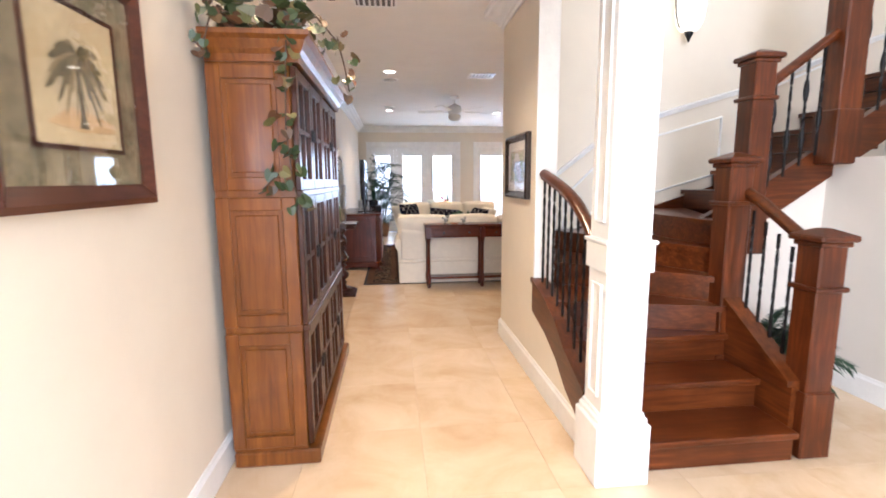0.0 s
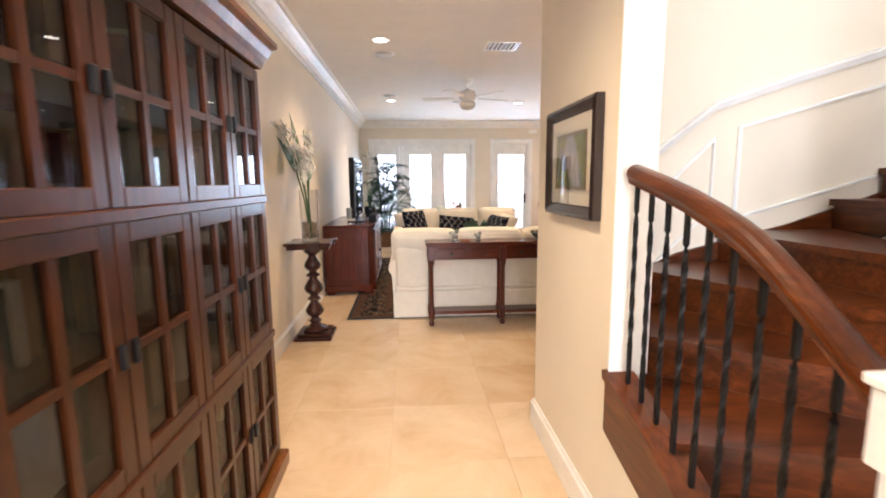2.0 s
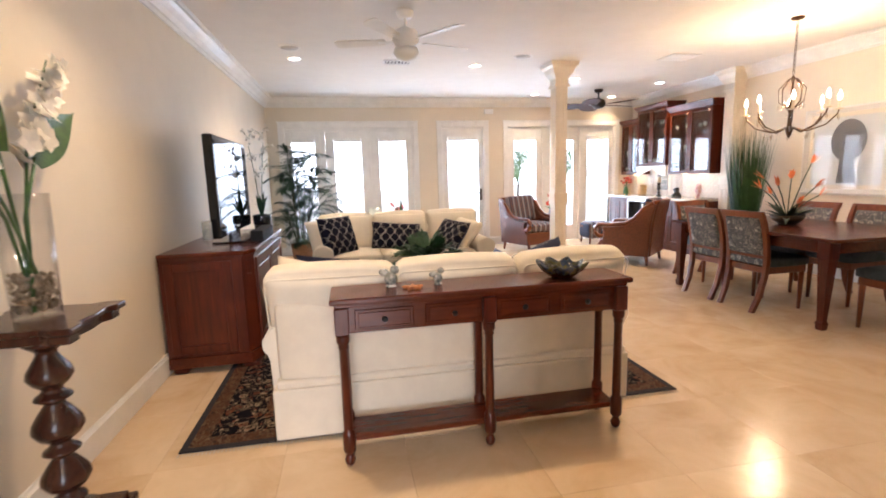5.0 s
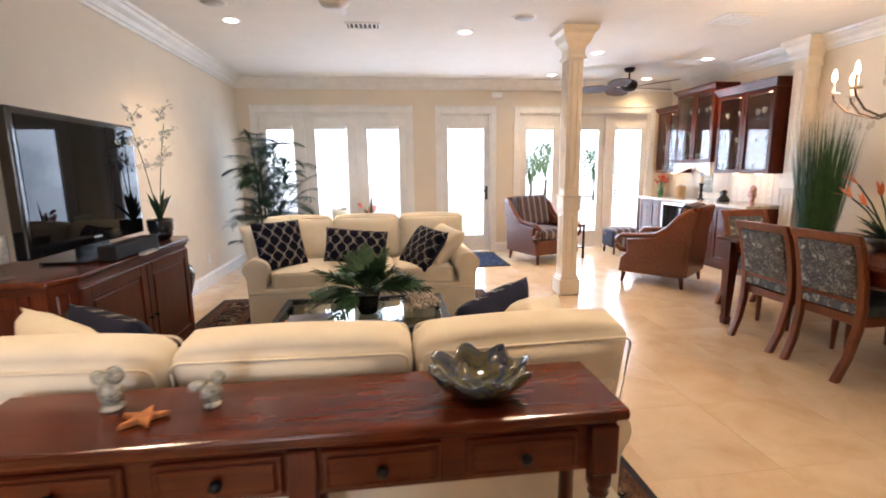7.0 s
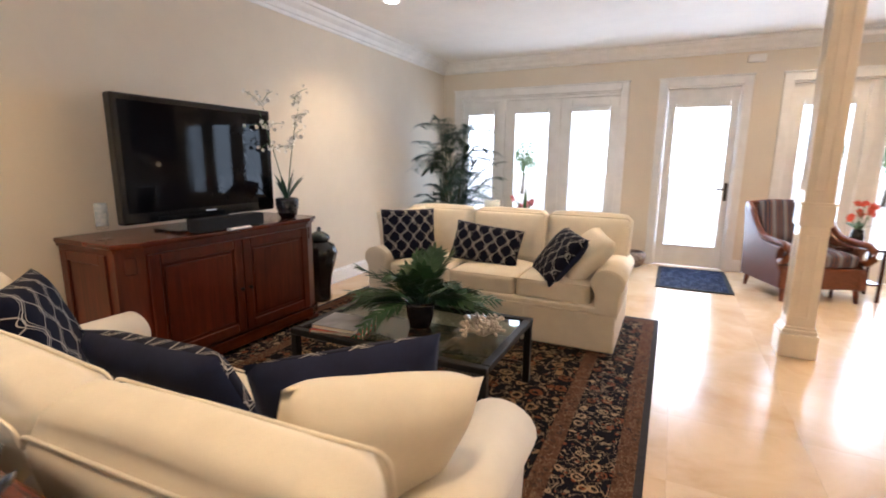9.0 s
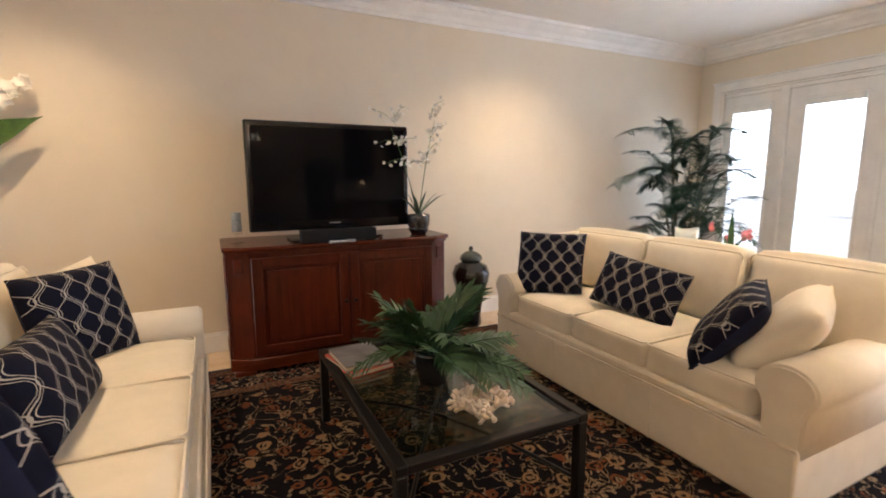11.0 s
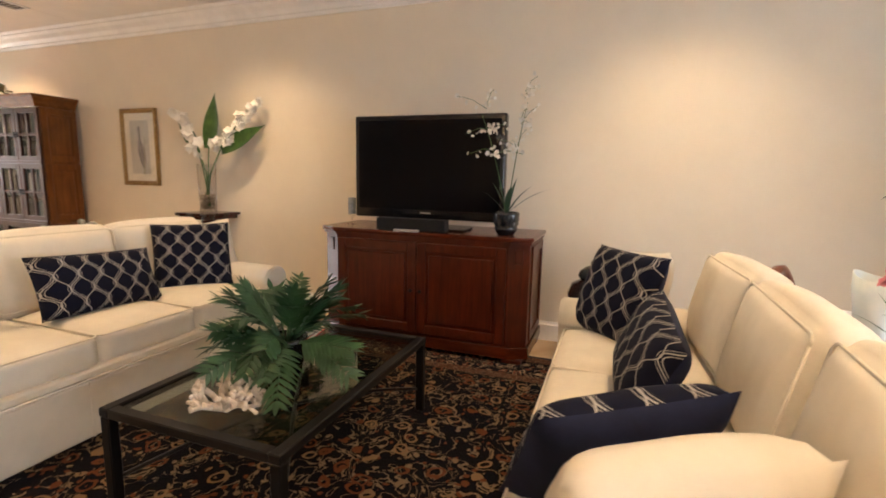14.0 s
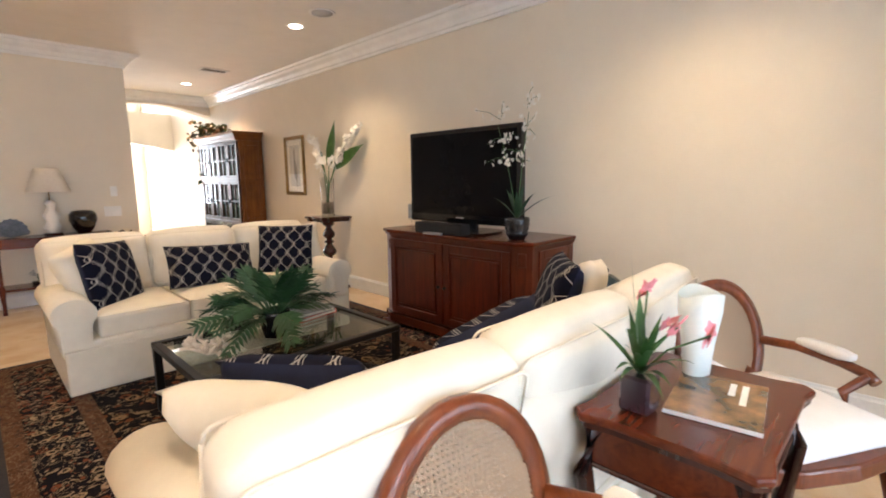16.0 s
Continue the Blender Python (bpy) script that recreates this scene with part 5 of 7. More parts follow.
def panel_door(parent, name, x, y0, y1, z0, z1, material, f=0.065):
    dr = part(name, boxes([((x, y0, z0), (x + 0.02, y0 + f, z1)), ((x, y1 - f, z0), (x + 0.02, y1, z1)), ((x, y0 + f, z0), (x + 0.02, y1 - f, z0 + f)), ((x, y0 + f, z1 - f), (x + 0.02, y1 - f, z1))], 0.004), material, parent)
    part("door_panel", boxes([((x, y0 + f, z0 + f), (x + 0.008, y1 - f, z1 - f))]), material, dr)
    part("raised_field", boxes([((x + 0.008, y0 + f + 0.02, z0 + f + 0.02), (x + 0.016, y1 - f - 0.02, z1 - f - 0.02))], 0.006), material, dr)
    return dr


for s in (-1, 1):
    y0, y1 = (-CL / 2 + 0.16, -0.004) if s < 0 else (0.004, CL / 2 - 0.16)
    dr = panel_door(tc, "door", CD - 0.04, y0, y1, 0.14, CH_ - 0.075, MAHOG)
    part("knob", lathe([(0.006, 0), (0.006, 0.01), (0.014, 0.018), (0.012, 0.026), (0.004, 0.03)], 12), IRON, dr, m=pose(CD - 0.02, -0.035 * -s, 0.45, 0, 90, 0))
    for yy in (s * (CL / 2 - 0.085),):
        cp = part("corner_block", boxes([((-0.03, -0.006, -0.05), (0.03, 0.008, 0.05))], 0.006), MAHOG, tc, m=pose(CD - 0.069, yy, CH_ - 0.13, 0, 0, 65 * -s))
    b2 = bmesh.new()
    e = s * (CL / 2 - 0.02)
    ys = sorted((e, e + s * 0.012))
    for lo, hi in (((0.03, ys[0], 0.14), (0.09, ys[1], 0.8)), ((0.41, ys[0], 0.14), (0.47, ys[1], 0.8)), ((0.09, ys[0], 0.14), (0.41, ys[1], 0.2)), ((0.09, ys[0], 0.74), (0.41, ys[1], 0.8))):
        box(b2, lo, hi, 0.003)
    part("side_frame", b2, MAHOG, tc)
TVX, TOPZ = -0.24, 0.872
tv = thing("television", pose(TVX - 0.016, 6.742, TOPZ, 0, 0, 0.8), "large black flat-screen television, switched off", "television")
part("bezel", boxes([((-0.07, -0.585, 0.068), (0.0, 0.585, 0.822))], 0.012, 2), plain("gloss_black", (0.006, 0.006, 0.007), 0.1), tv)
part("screen", boxes([((0.0005, -0.55, 0.135), (0.003, 0.55, 0.785))]), SCREEN, tv)
part("stand", boxes([((-0.05, -0.16, 0.012), (-0.02, 0.16, 0.1)), ((-0.14, -0.33, 0.001), (0.11, 0.33, 0.014))], 0.005), BLACK, tv)
part("badge", boxes([((0.0008, -0.04, 0.108), (0.002, 0.04, 0.118))]), STEEL, tv)
sbx = part("soundbar", boxes([((-0.05, -0.26, 0), (0.05, 0.26, 0.085))], 0.008, 2), noisy("speaker_cloth", (0.008, 0.008, 0.009), (0.014, 0.014, 0.015), 60, 0.7, 0.2, 300, spec=0.2), None, m=pose(TVX + 0.175, 6.72, TOPZ + 0.001))
tagged(sbx, "black centre loudspeaker on the media cabinet", "speaker")
rm = part("remote_control", boxes([((-0.02, -0.09, 0), (0.02, 0.09, 0.016))], 0.004), plain("silver_remote", (0.45, 0.45, 0.46), 0.35, 0.4), None, m=pose(TVX + 0.275, 6.72, TOPZ + 0.001, 0, 0, 3))
tagged(rm, "silver remote control before the loudspeaker", "remote")
cd = thing("candle_holder", pose(-0.32, 6.08, TOPZ), "grey candle in a stemmed glass holder", "candle")
part("glass", lathe([(0.04, 0), (0.04, 0.004), (0.006, 0.012), (0.006, 0.05), (0.03, 0.06), (0.034, 0.075)], 16), GLASS, cd)
part("candle", lathe([(0.03, 0.076), (0.032, 0.08), (0.032, 0.2), (0.026, 0.205)], 16), noisy("grey_white_wax", (0.1, 0.13, 0.15), (0.42, 0.42, 0.4), 5, 0.6, 0.05, 60), cd)
oc = thing("orchid_pot", pose(-0.17, 7.37, TOPZ), "white spray orchid in a ribbed black pot", "plant")
part("pot", lathe([(0.055, 0), (0.075, 0.03), (0.08, 0.05), (0.075, 0.06), (0.088, 0.075), (0.083, 0.09), (0.092, 0.105), (0.086, 0.12), (0.092, 0.135), (0.085, 0.155), (0.075, 0.155), (0.07, 0.13)], 24), plain("black_ribbed_glaze", (0.012, 0.014, 0.018), 0.18, coat=0.5), oc)
sb, lb, pb = bmesh.new(), bmesh.new(), bmesh.new()
ro = random.Random(6)
for top in ((-0.03, -0.2, 0.8), (0.05, 0.12, 0.86)):
    base = Vector((0, 0, 0.13))
    pts = [base.lerp(Vector(top), i / 6) + Vector((0, 0, 0.06 * math.sin(math.pi * i / 6))) for i in range(7)]
    tube(pts, 0.004, 5, sb, 0.002)
    for k in range(9):
        c = pts[3 + k // 3] + Vector((0, 0, 0.02 * k))
        e = c + Vector((ro.uniform(-0.08, 0.12), ro.uniform(-0.2, 0.2), ro.uniform(-0.04, 0.1)))
        tube([c, (c + e) / 2 + Vector((0, 0, 0.02)), e], 0.0018, 4, sb)
        for q in range(6):
            flower(pb, c.lerp(e, q / 5) + Vector([ro.uniform(-0.025, 0.025) for _ in range(3)]), ro.uniform(0.012, 0.022), ro, (0.8, -0.3, 0.1))
for a, L, e in ((0.3, 0.3, 2.0), (1.9, 0.4, 1.0), (3.2, 0.26, 1.6), (4.4, 0.34, 2.6), (5.3, 0.3, 1.2), (1.2, 0.34, 1.6), (0.9, 0.36, 4.0), (4.9, 0.3, 4.5)):
    blade(lb, (0, 0, 0.14), (0.5 * math.cos(a), math.sin(a), e), L, 0.036, 0.3, 7)
part("stems", sb, LEAF, oc)
part("leaves", lb, DLEAF, oc)
part("blossoms", pb, PETAL, oc, "small white orchid blossoms")
ur = thing("ginger_jar", pose(-0.36, 7.95, 0.002), "black lidded ginger jar on the floor", "jar")
part("body", lathe([(0.09, 0), (0.1, 0.02), (0.09, 0.1), (0.11, 0.25), (0.155, 0.4), (0.165, 0.47), (0.14, 0.54), (0.085, 0.57), (0.08, 0.585)], 28), plain("black_jar_glaze", (0.01, 0.012, 0.016), 0.15, coat=0.6), ur)
part("lid", lathe([(0.095, 0.586), (0.1, 0.6), (0.09, 0.63), (0.05, 0.66), (0.015, 0.67), (0.022, 0.69), (0.01, 0.71)], 24), plain("slate_lid_glaze", (0.03, 0.045, 0.05), 0.2, coat=0.5), ur)

# ---------- pedestal and orchid vase ----------
pd = thing("pedestal_stand", pose(-0.455, 4.43, 0.002), "dark turned wooden pedestal stand", "pedestal")
part("base", boxes([((-0.165, -0.165, 0), (0.165, 0.165, 0.035)), ((-0.14, -0.14, 0.035), (0.14, 0.14, 0.06))], 0.008, 2), DARKW, pd)
prof = [(0.1, 0.06), (0.11, 0.075), (0.1, 0.09), (0.06, 0.1), (0.05, 0.12)]
for z, h, w in ((0.13, 0.05, 0.058), (0.185, 0.14, 0.082), (0.335, 0.045, 0.062), (0.39, 0.15, 0.084), (0.55, 0.045, 0.062), (0.605, 0.13, 0.074)):
    prof += [(0.034, z), (w * 0.8, z + h * 0.16), (w, z + h * 0.36), (w * 0.93, z + h * 0.55), (w * 0.68, z + h * 0.78), (0.034, z + h)]
prof += [(0.035, 0.75), (0.06, 0.77), (0.075, 0.785), (0.06, 0.8), (0.1, 0.815)]
part("turned_column", lathe(prof, 24), DARKW, pd)
o = []
for q in range(4):
    for x, y in ((0.2, -0.2), (0.2, -0.13), (0.175, -0.09), (0.185, 0.0), (0.175, 0.09), (0.2, 0.13)):
        a = q * math.pi / 2
        o.append((x * math.cos(a) - y * math.sin(a), x * math.sin(a) + y * math.cos(a)))
part("apron", prism([(x * 0.9, y * 0.9) for x, y in o], 0.815, 0.85, 2, None, 0.006), DARKW, pd)
part("top", prism(o, 0.85, 0.876, 2, None, 0.007), DARKW, pd)
va = thing("orchid_vase", pose(-0.46, 4.43, 0.879), "tall clear glass vase with white orchids and banana leaves", "vase")
part("glass", lathe([(0.07, 0), (0.075, 0.004), (0.085, 0.45), (0.082, 0.45), (0.072, 0.012), (0.06, 0.01)], 28), GLASS, va)
rg_ = random.Random(9)
pbm = bmesh.new()
for k in range(230):
    a, r = rg_.uniform(0, 6.28), 0.066 * math.sqrt(rg_.random())
    bmesh.ops.create_icosphere(pbm, subdivisions=1, radius=rg_.uniform(0.008, 0.012), matrix=Matrix.Translation((r * math.cos(a), r * math.sin(a), 0.024 + 0.14 * rg_.random())))
part("pebbles", pbm, noisy("river_pebbles", (0.16, 0.12, 0.07), (0.42, 0.34, 0.24), 30, 0.5, 0.1, 90), va)
sb, lb, pb = bmesh.new(), bmesh.new(), bmesh.new()
for end in ((-0.12, -0.5, 0.94), (-0.13, 0.54, 1.02)):
    e = Vector(end)
    pts = [Vector((0.02, -0.05 * math.copysign(1, e.y), 0.03)), Vector((e.x * 0.1, e.y * 0.1, 0.4)), Vector((e.x * 0.28, e.y * 0.26, 0.58)), Vector((e.x * 0.5, e.y * 0.5, 0.76)), Vector((e.x * 0.78, e.y * 0.78, 0.9)), e]
    tube(pts, 0.007, 6, sb, 0.004)
    for k in range(54):
        f = (k / 53) * 2.999
        c = pts[2 + int(f)].lerp(pts[3 + int(f)], f - int(f))
        sp = 0.06 * (1 - 0.5 * k / 53)
        flower(pb, c + Vector((rg_.uniform(-0.02, 0.06), rg_.uniform(-sp, sp), rg_.uniform(-sp, sp))), rg_.uniform(0.048, 0.066) * (1 - 0.3 * k / 53), rg_, (0.9, 0.0, 0.2))
for st, tip, w in (((-0.06, -0.16, 0.62), (-0.1, -0.46, 0.86), 0.14), ((-0.04, 0.0, 0.6), (-0.1, 0.01, 1.1), 0.19), ((-0.02, 0.16, 0.58), (-0.06, 0.6, 0.8), 0.16)):
    st, tip = Vector(st), Vector(tip)
    tube([(0, 0, 0.03), (st.x * 0.5, st.y * 0.2, 0.36), st], 0.007, 5, sb)
    blade(lb, st, tip - st, (tip - st).length * 1.06, w, 0.06, 14, up=(1, 0, 0.1))
part("stems", sb, LEAF, va)
part("leaves", lb, noisy("banana_leaf", (0.02, 0.06, 0.01), (0.07, 0.15, 0.03), 14, 0.4, 0.05, 90), va, "broad green banana leaves")
part("blossoms", pb, PETAL, va, "white orchid blossoms")

# ---------- console table behind the sofa ----------
cs = thing("console_table", pose(1.307, 4.71, 0.002), "mahogany console table with four drawers and shelf", "table")
CW, CDp, CHh = 1.485, 0.285, 0.818
part("top", boxes([((-CW / 2, -CDp / 2, CHh - 0.028), (CW / 2, CDp / 2, CHh))], 0.008, 2), MAHOGX, cs)
part("top_moulding", boxes([((-CW / 2 + 0.02, -CDp / 2 + 0.02, CHh - 0.045), (CW / 2 - 0.02, CDp / 2 - 0.02, CHh - 0.028))], 0.004), MAHOGX, cs)
part("apron", boxes([((-CW / 2 + 0.045, -CDp / 2 + 0.04, CHh - 0.17), (CW / 2 - 0.045, CDp / 2 - 0.04, CHh - 0.045))], 0.003), MAHOGX, cs)
for k in range(4):
    x = (-1.5 + k) * 0.325 + (0.012 if k > 1 else -0.012)
    dw = part("drawer", boxes([((x - 0.135, -CDp / 2 + 0.028, CHh - 0.155), (x + 0.135, -CDp / 2 + 0.0395, CHh - 0.06))], 0.004), MAHOGX, cs)
    part("drawer_bead", boxes([((x - 0.12, -CDp / 2 + 0.022, CHh - 0.143), (x + 0.12, -CDp / 2 + 0.0279, CHh - 0.072))], 0.004), MAHOGX, dw)
    part("knob", lathe([(0.006, 0), (0.006, 0.008), (0.014, 0.014), (0.013, 0.02), (0.004, 0.024)], 12), IRON, dw, m=pose(x, -CDp / 2 + 0.022, CHh - 0.107, 90))
part("shelf", boxes([((-CW / 2 + 0.05, -CDp / 2 + 0.05, 0.11), (CW / 2 - 0.05, CDp / 2 - 0.05, 0.14))], 0.005), MAHOGX, cs)
leg = [(0.012, 0), (0.022, 0.012), (0.026, 0.03), (0.018, 0.05), (0.014, 0.058), (0.026, 0.07), (0.03, 0.08), (0.03, 0.16), (0.026, 0.17), (0.02, 0.18), (0.022, 0.2), (0.02, 0.58), (0.026, 0.585), (0.02, 0.595), (0.03, 0.61), (0.03, 0.645)]
first = None
for x in (-CW / 2 + 0.05, 0.0, CW / 2 - 0.05):
    for y in (-CDp / 2 + 0.045, CDp / 2 - 0.045):
        mm = pose(x, y, 0.0)
        if first is None:
            first = part("leg", lathe(leg, 14), MAHOG, cs, m=mm)
        else:
            again(first, mm)
        part("leg_block", boxes([((x - 0.032, y - 0.032, CHh - 0.172), (x + 0.032, y + 0.032, CHh - 0.046))], 0.004), MAHOG, cs)
CT = CHh + 0.003
bw = bmesh.new()
NB = 64
rings = []
for r, z in ((0.05, 0), (0.08, 0.012), (0.11, 0.035), (0.128, 0.062), (0.134, 0.08), (0.127, 0.079), (0.115, 0.06), (0.09, 0.035), (0.06, 0.018)):
    k = min(1, z / 0.08)
    rings.append([bw.verts.new(((r + 0.015 * k * math.sin(8 * 2 * math.pi * i / NB)) * math.cos(2 * math.pi * i / NB), (r + 0.015 * k * math.sin(8 * 2 * math.pi * i / NB)) * math.sin(2 * math.pi * i / NB), z + 0.012 * k * math.sin(8 * 2 * math.pi * i / NB + 0.8))) for i in range(NB)])
for a, b in zip(rings, rings[1:]):
    for i in range(NB):
        bw.faces.new((a[i], a[(i + 1) % NB], b[(i + 1) % NB], b[i])).smooth = True
bw.faces.new(rings[0][::-1]), bw.faces.new(rings[-1])
GLAZE, tG, bG = mat("blue_olive_glaze")
nG = nd(tG, "TexNoise", Scale=16.0, Detail=4.0, Distortion=1.5)
tG.links.new(coords(tG), nG.inputs["Vector"])
tG.links.new(ramp(tG, nG.outputs[0], [(0.3, (0.008, 0.012, 0.03)), (0.45, (0.03, 0.05, 0.09)), (0.55, (0.09, 0.085, 0.03)), (0.7, (0.012, 0.015, 0.018))]), bG.inputs["Base Color"])
bG.inputs["Roughness"].default_value, bG.inputs["Coat Weight"].default_value = 0.12, 0.7
sh = part("shell_bowl", bw, GLAZE, None, m=pose(1.725, 4.7, CT) @ Matrix.Scale(0.9, 4))
tagged(sh, "dark green glazed ruffled shell bowl on the console", "bowl")
FIG = noisy("speckled_ceramic", (0.05, 0.07, 0.06), (0.6, 0.58, 0.5), 45, 0.2, 0.03, 60, coat=0.6)


def bird(m, s):
    bm = bmesh.new()
    for c, r in (((0, 0, 0.035), (0.028, 0.022, 0.03)), ((0.02, 0, 0.075), (0.02, 0.017, 0.018)), ((-0.03, 0, 0.06), (0.024, 0.012, 0.016))):
        bmesh.ops.create_uvsphere(bm, u_segments=14, v_segments=10, radius=1, matrix=Matrix.LocRotScale(Vector(c) * s, None, Vector(r) * s))
    lathe([(0.022 * s, 0), (0.024 * s, 0.006), (0.012 * s, 0.014)], 12, bm)
    for f in bm.faces:
        f.smooth = True
    tagged(part("bird_figurine", bm, FIG, None, m=m), "small speckled ceramic bird figurine on the console", "figurine", "console figurines")


bird(pose(0.855, 4.75, CT, 0, 0, -30), 1.15)
bird(pose(1.085, 4.73, CT, 0, 0, 20), 0.9)
sf = bmesh.new()
outl = []
for k in range(10):
    a, r = 2 * math.pi * k / 10 + 0.3, (0.055 if k % 2 == 0 else 0.02)
    outl.append((r * math.cos(a), r * math.sin(a)))
prism(outl, 0, 0.014, 2, sf, 0.004)
tagged(part("starfish", sf, noisy("orange_starfish", (0.25, 0.08, 0.02), (0.5, 0.2, 0.06), 50, 0.6, 0.4, 120), None, m=pose(0.955, 4.68, CT)), "orange starfish ornament on the console", "ornament")

# ---------- ceiling fittings ----------
for x, y in CANS:
    cn = thing("ceiling_light", pose(x, y, CEIL), "white recessed can light, lit", "light", "recessed ceiling lights")
    part("trim_ring", lathe([(0.06, -0.004), (0.085, -0.006), (0.09, -0.001), (0.06, -0.001)], 24), TRIM, cn)
    part("lens", lathe([(0.002, -0.0058), (0.062, -0.0052), (0.062, -0.001), (0.002, -0.001)], 24), BULB, cn)
for x, y in ((0.18, 5.52), (0.15, 7.98), (2.85, 8.15)):
    sp = thing("ceiling_speaker", pose(x, y, CEIL), "round white speaker grille in the ceiling", "speaker", "ceiling speakers")
    part("rim", lathe([(0.09, -0.006), (0.11, -0.008), (0.115, -0.001), (0.09, -0.001)], 28), TRIM, sp)
    part("grille", lathe([(0.002, -0.0085), (0.092, -0.0075), (0.09, -0.001), (0.002, -0.001)], 28), noisy("speaker_mesh", (0.45, 0.44, 0.42), (0.6, 0.58, 0.55), 300, 0.7, 0.2, 500), sp)
GREY = plain("vent_shadow", (0.12, 0.11, 0.1), 0.8)
for x, y, w, d in ((0.07, 2.66, 0.3, 0.16), (1.39, 5.18, 0.3, 0.26), (1.355, 8.52, 0.3, 0.16), (4.88, 8.02, 0.36, 0.3)):
    vt = thing("ceiling_vent", pose(x, y, CEIL), "white louvred air vent in the ceiling", "vent", "ceiling vents")
    part("backing", boxes([((-w / 2, -d / 2, -0.004), (w / 2, d / 2, -0.001))]), GREY, vt)
    part("frame", boxes([((-w / 2 - 0.02, -d / 2 - 0.02, -0.012), (w / 2 + 0.02, -d / 2, -0.0005)), ((-w / 2 - 0.02, d / 2, -0.012), (w / 2 + 0.02, d / 2 + 0.02, -0.0005)), ((-w / 2 - 0.02, -d / 2, -0.012), (-w / 2, d / 2, -0.0005)), ((w / 2, -d / 2, -0.012), (w / 2 + 0.02, d / 2, -0.0005))], 0.002), TRIM, vt)
    f0 = None
    for k in range(7):
        mm = pose(-w / 2 + w * (k + 0.5) / 7, 0, -0.009, 0, 35, 0)
        if f0 is None:
            f0 = part("slat", boxes([((-0.011, -d / 2, -0.001), (0.011, d / 2, 0.001))]), TRIM, vt, m=mm)
        else:
            again(f0, mm)


def fan(m, blades, material, hub_mat, drop, R, label, leafy=False, light=False, turn=0.0):
    root = thing("ceiling_fan", m, label, "fan")
    part("canopy", lathe([(0.02, -0.06), (0.06, -0.05), (0.075, -0.01), (0.075, 0)], 20), hub_mat, root)
    part("downrod", lathe([(0.013, -drop), (0.013, -0.05)], 10), hub_mat, root)
    part("motor", lathe([(0.03, -drop - 0.16), (0.08, -drop - 0.15), (0.11, -drop - 0.11), (0.12, -drop - 0.07), (0.1, -drop - 0.02), (0.05, -drop), (0.02, -drop + 0.02)], 24), hub_mat, root)
    if light:
        part("bowl", lathe([(0.02, -drop - 0.27), (0.08, -drop - 0.25), (0.11, -drop - 0.2), (0.1, -drop - 0.162)], 24), plain("opal_glass", (0.8, 0.77, 0.7), 0.3), root)
    for k in range(blades):
        a = 2 * math.pi * k / blades + turn
        z = -drop - 0.1
        if leafy:
            o = [(0.16, 0.025), (0.28, 0.1), (0.42, 0.145), (0.58, 0.135), (0.69, 0.075), (R, 0.0), (0.69, -0.075), (0.58, -0.135), (0.42, -0.145), (0.28, -0.1), (0.16, -0.025)]
        else:
            o = [(0.18, 0.045), (R - 0.03, 0.065), (R, 0.04), (R, -0.04), (R - 0.03, -0.065), (0.18, -0.045)]
        bl = part("blade", prism(o, -0.004, 0.004, 2), material, root, m=pose(0, 0, z, 0, 0, math.degrees(a)) @ pose(0, 0, 0, 11, 0, 0))
        part("bracket", boxes([((0.09, -0.018, -0.006), (0.24, 0.018, -0.0045))], 0.0005), hub_mat, bl)
    return root


fan(pose(1.24, 6.76, CEIL), 5, plain("white_fan_blade", (0.76, 0.72, 0.64), 0.4), TRIM, 0.14, 0.62, "white five-blade ceiling fan with light, at rest", False, True, 0.35)
BR = wood("dark_fan_rattan", (0.02, 0.006, 0.005), (0.055, 0.016, 0.012), (0.09, 0.03, 0.02), 0, 0.6, 0.0)
fan(pose(5.02, 10.22, CEIL), 5, BR, plain("dark_bronze_metal", (0.025, 0.016, 0.012), 0.4, 0.6), 0.16, 0.74, "dark leaf-bladed ceiling fan, at rest", True, False, 0.2)
ab = part("alarm_sensor", boxes([((-0.09, -0.04, -0.045), (0.09, 0, 0.045))], 0.01, 2), TRIM, None, m=pose(3.34, FAR - 0.002, 2.52))
tagged(ab, "white plastic sensor box high on the wall", "sensor")

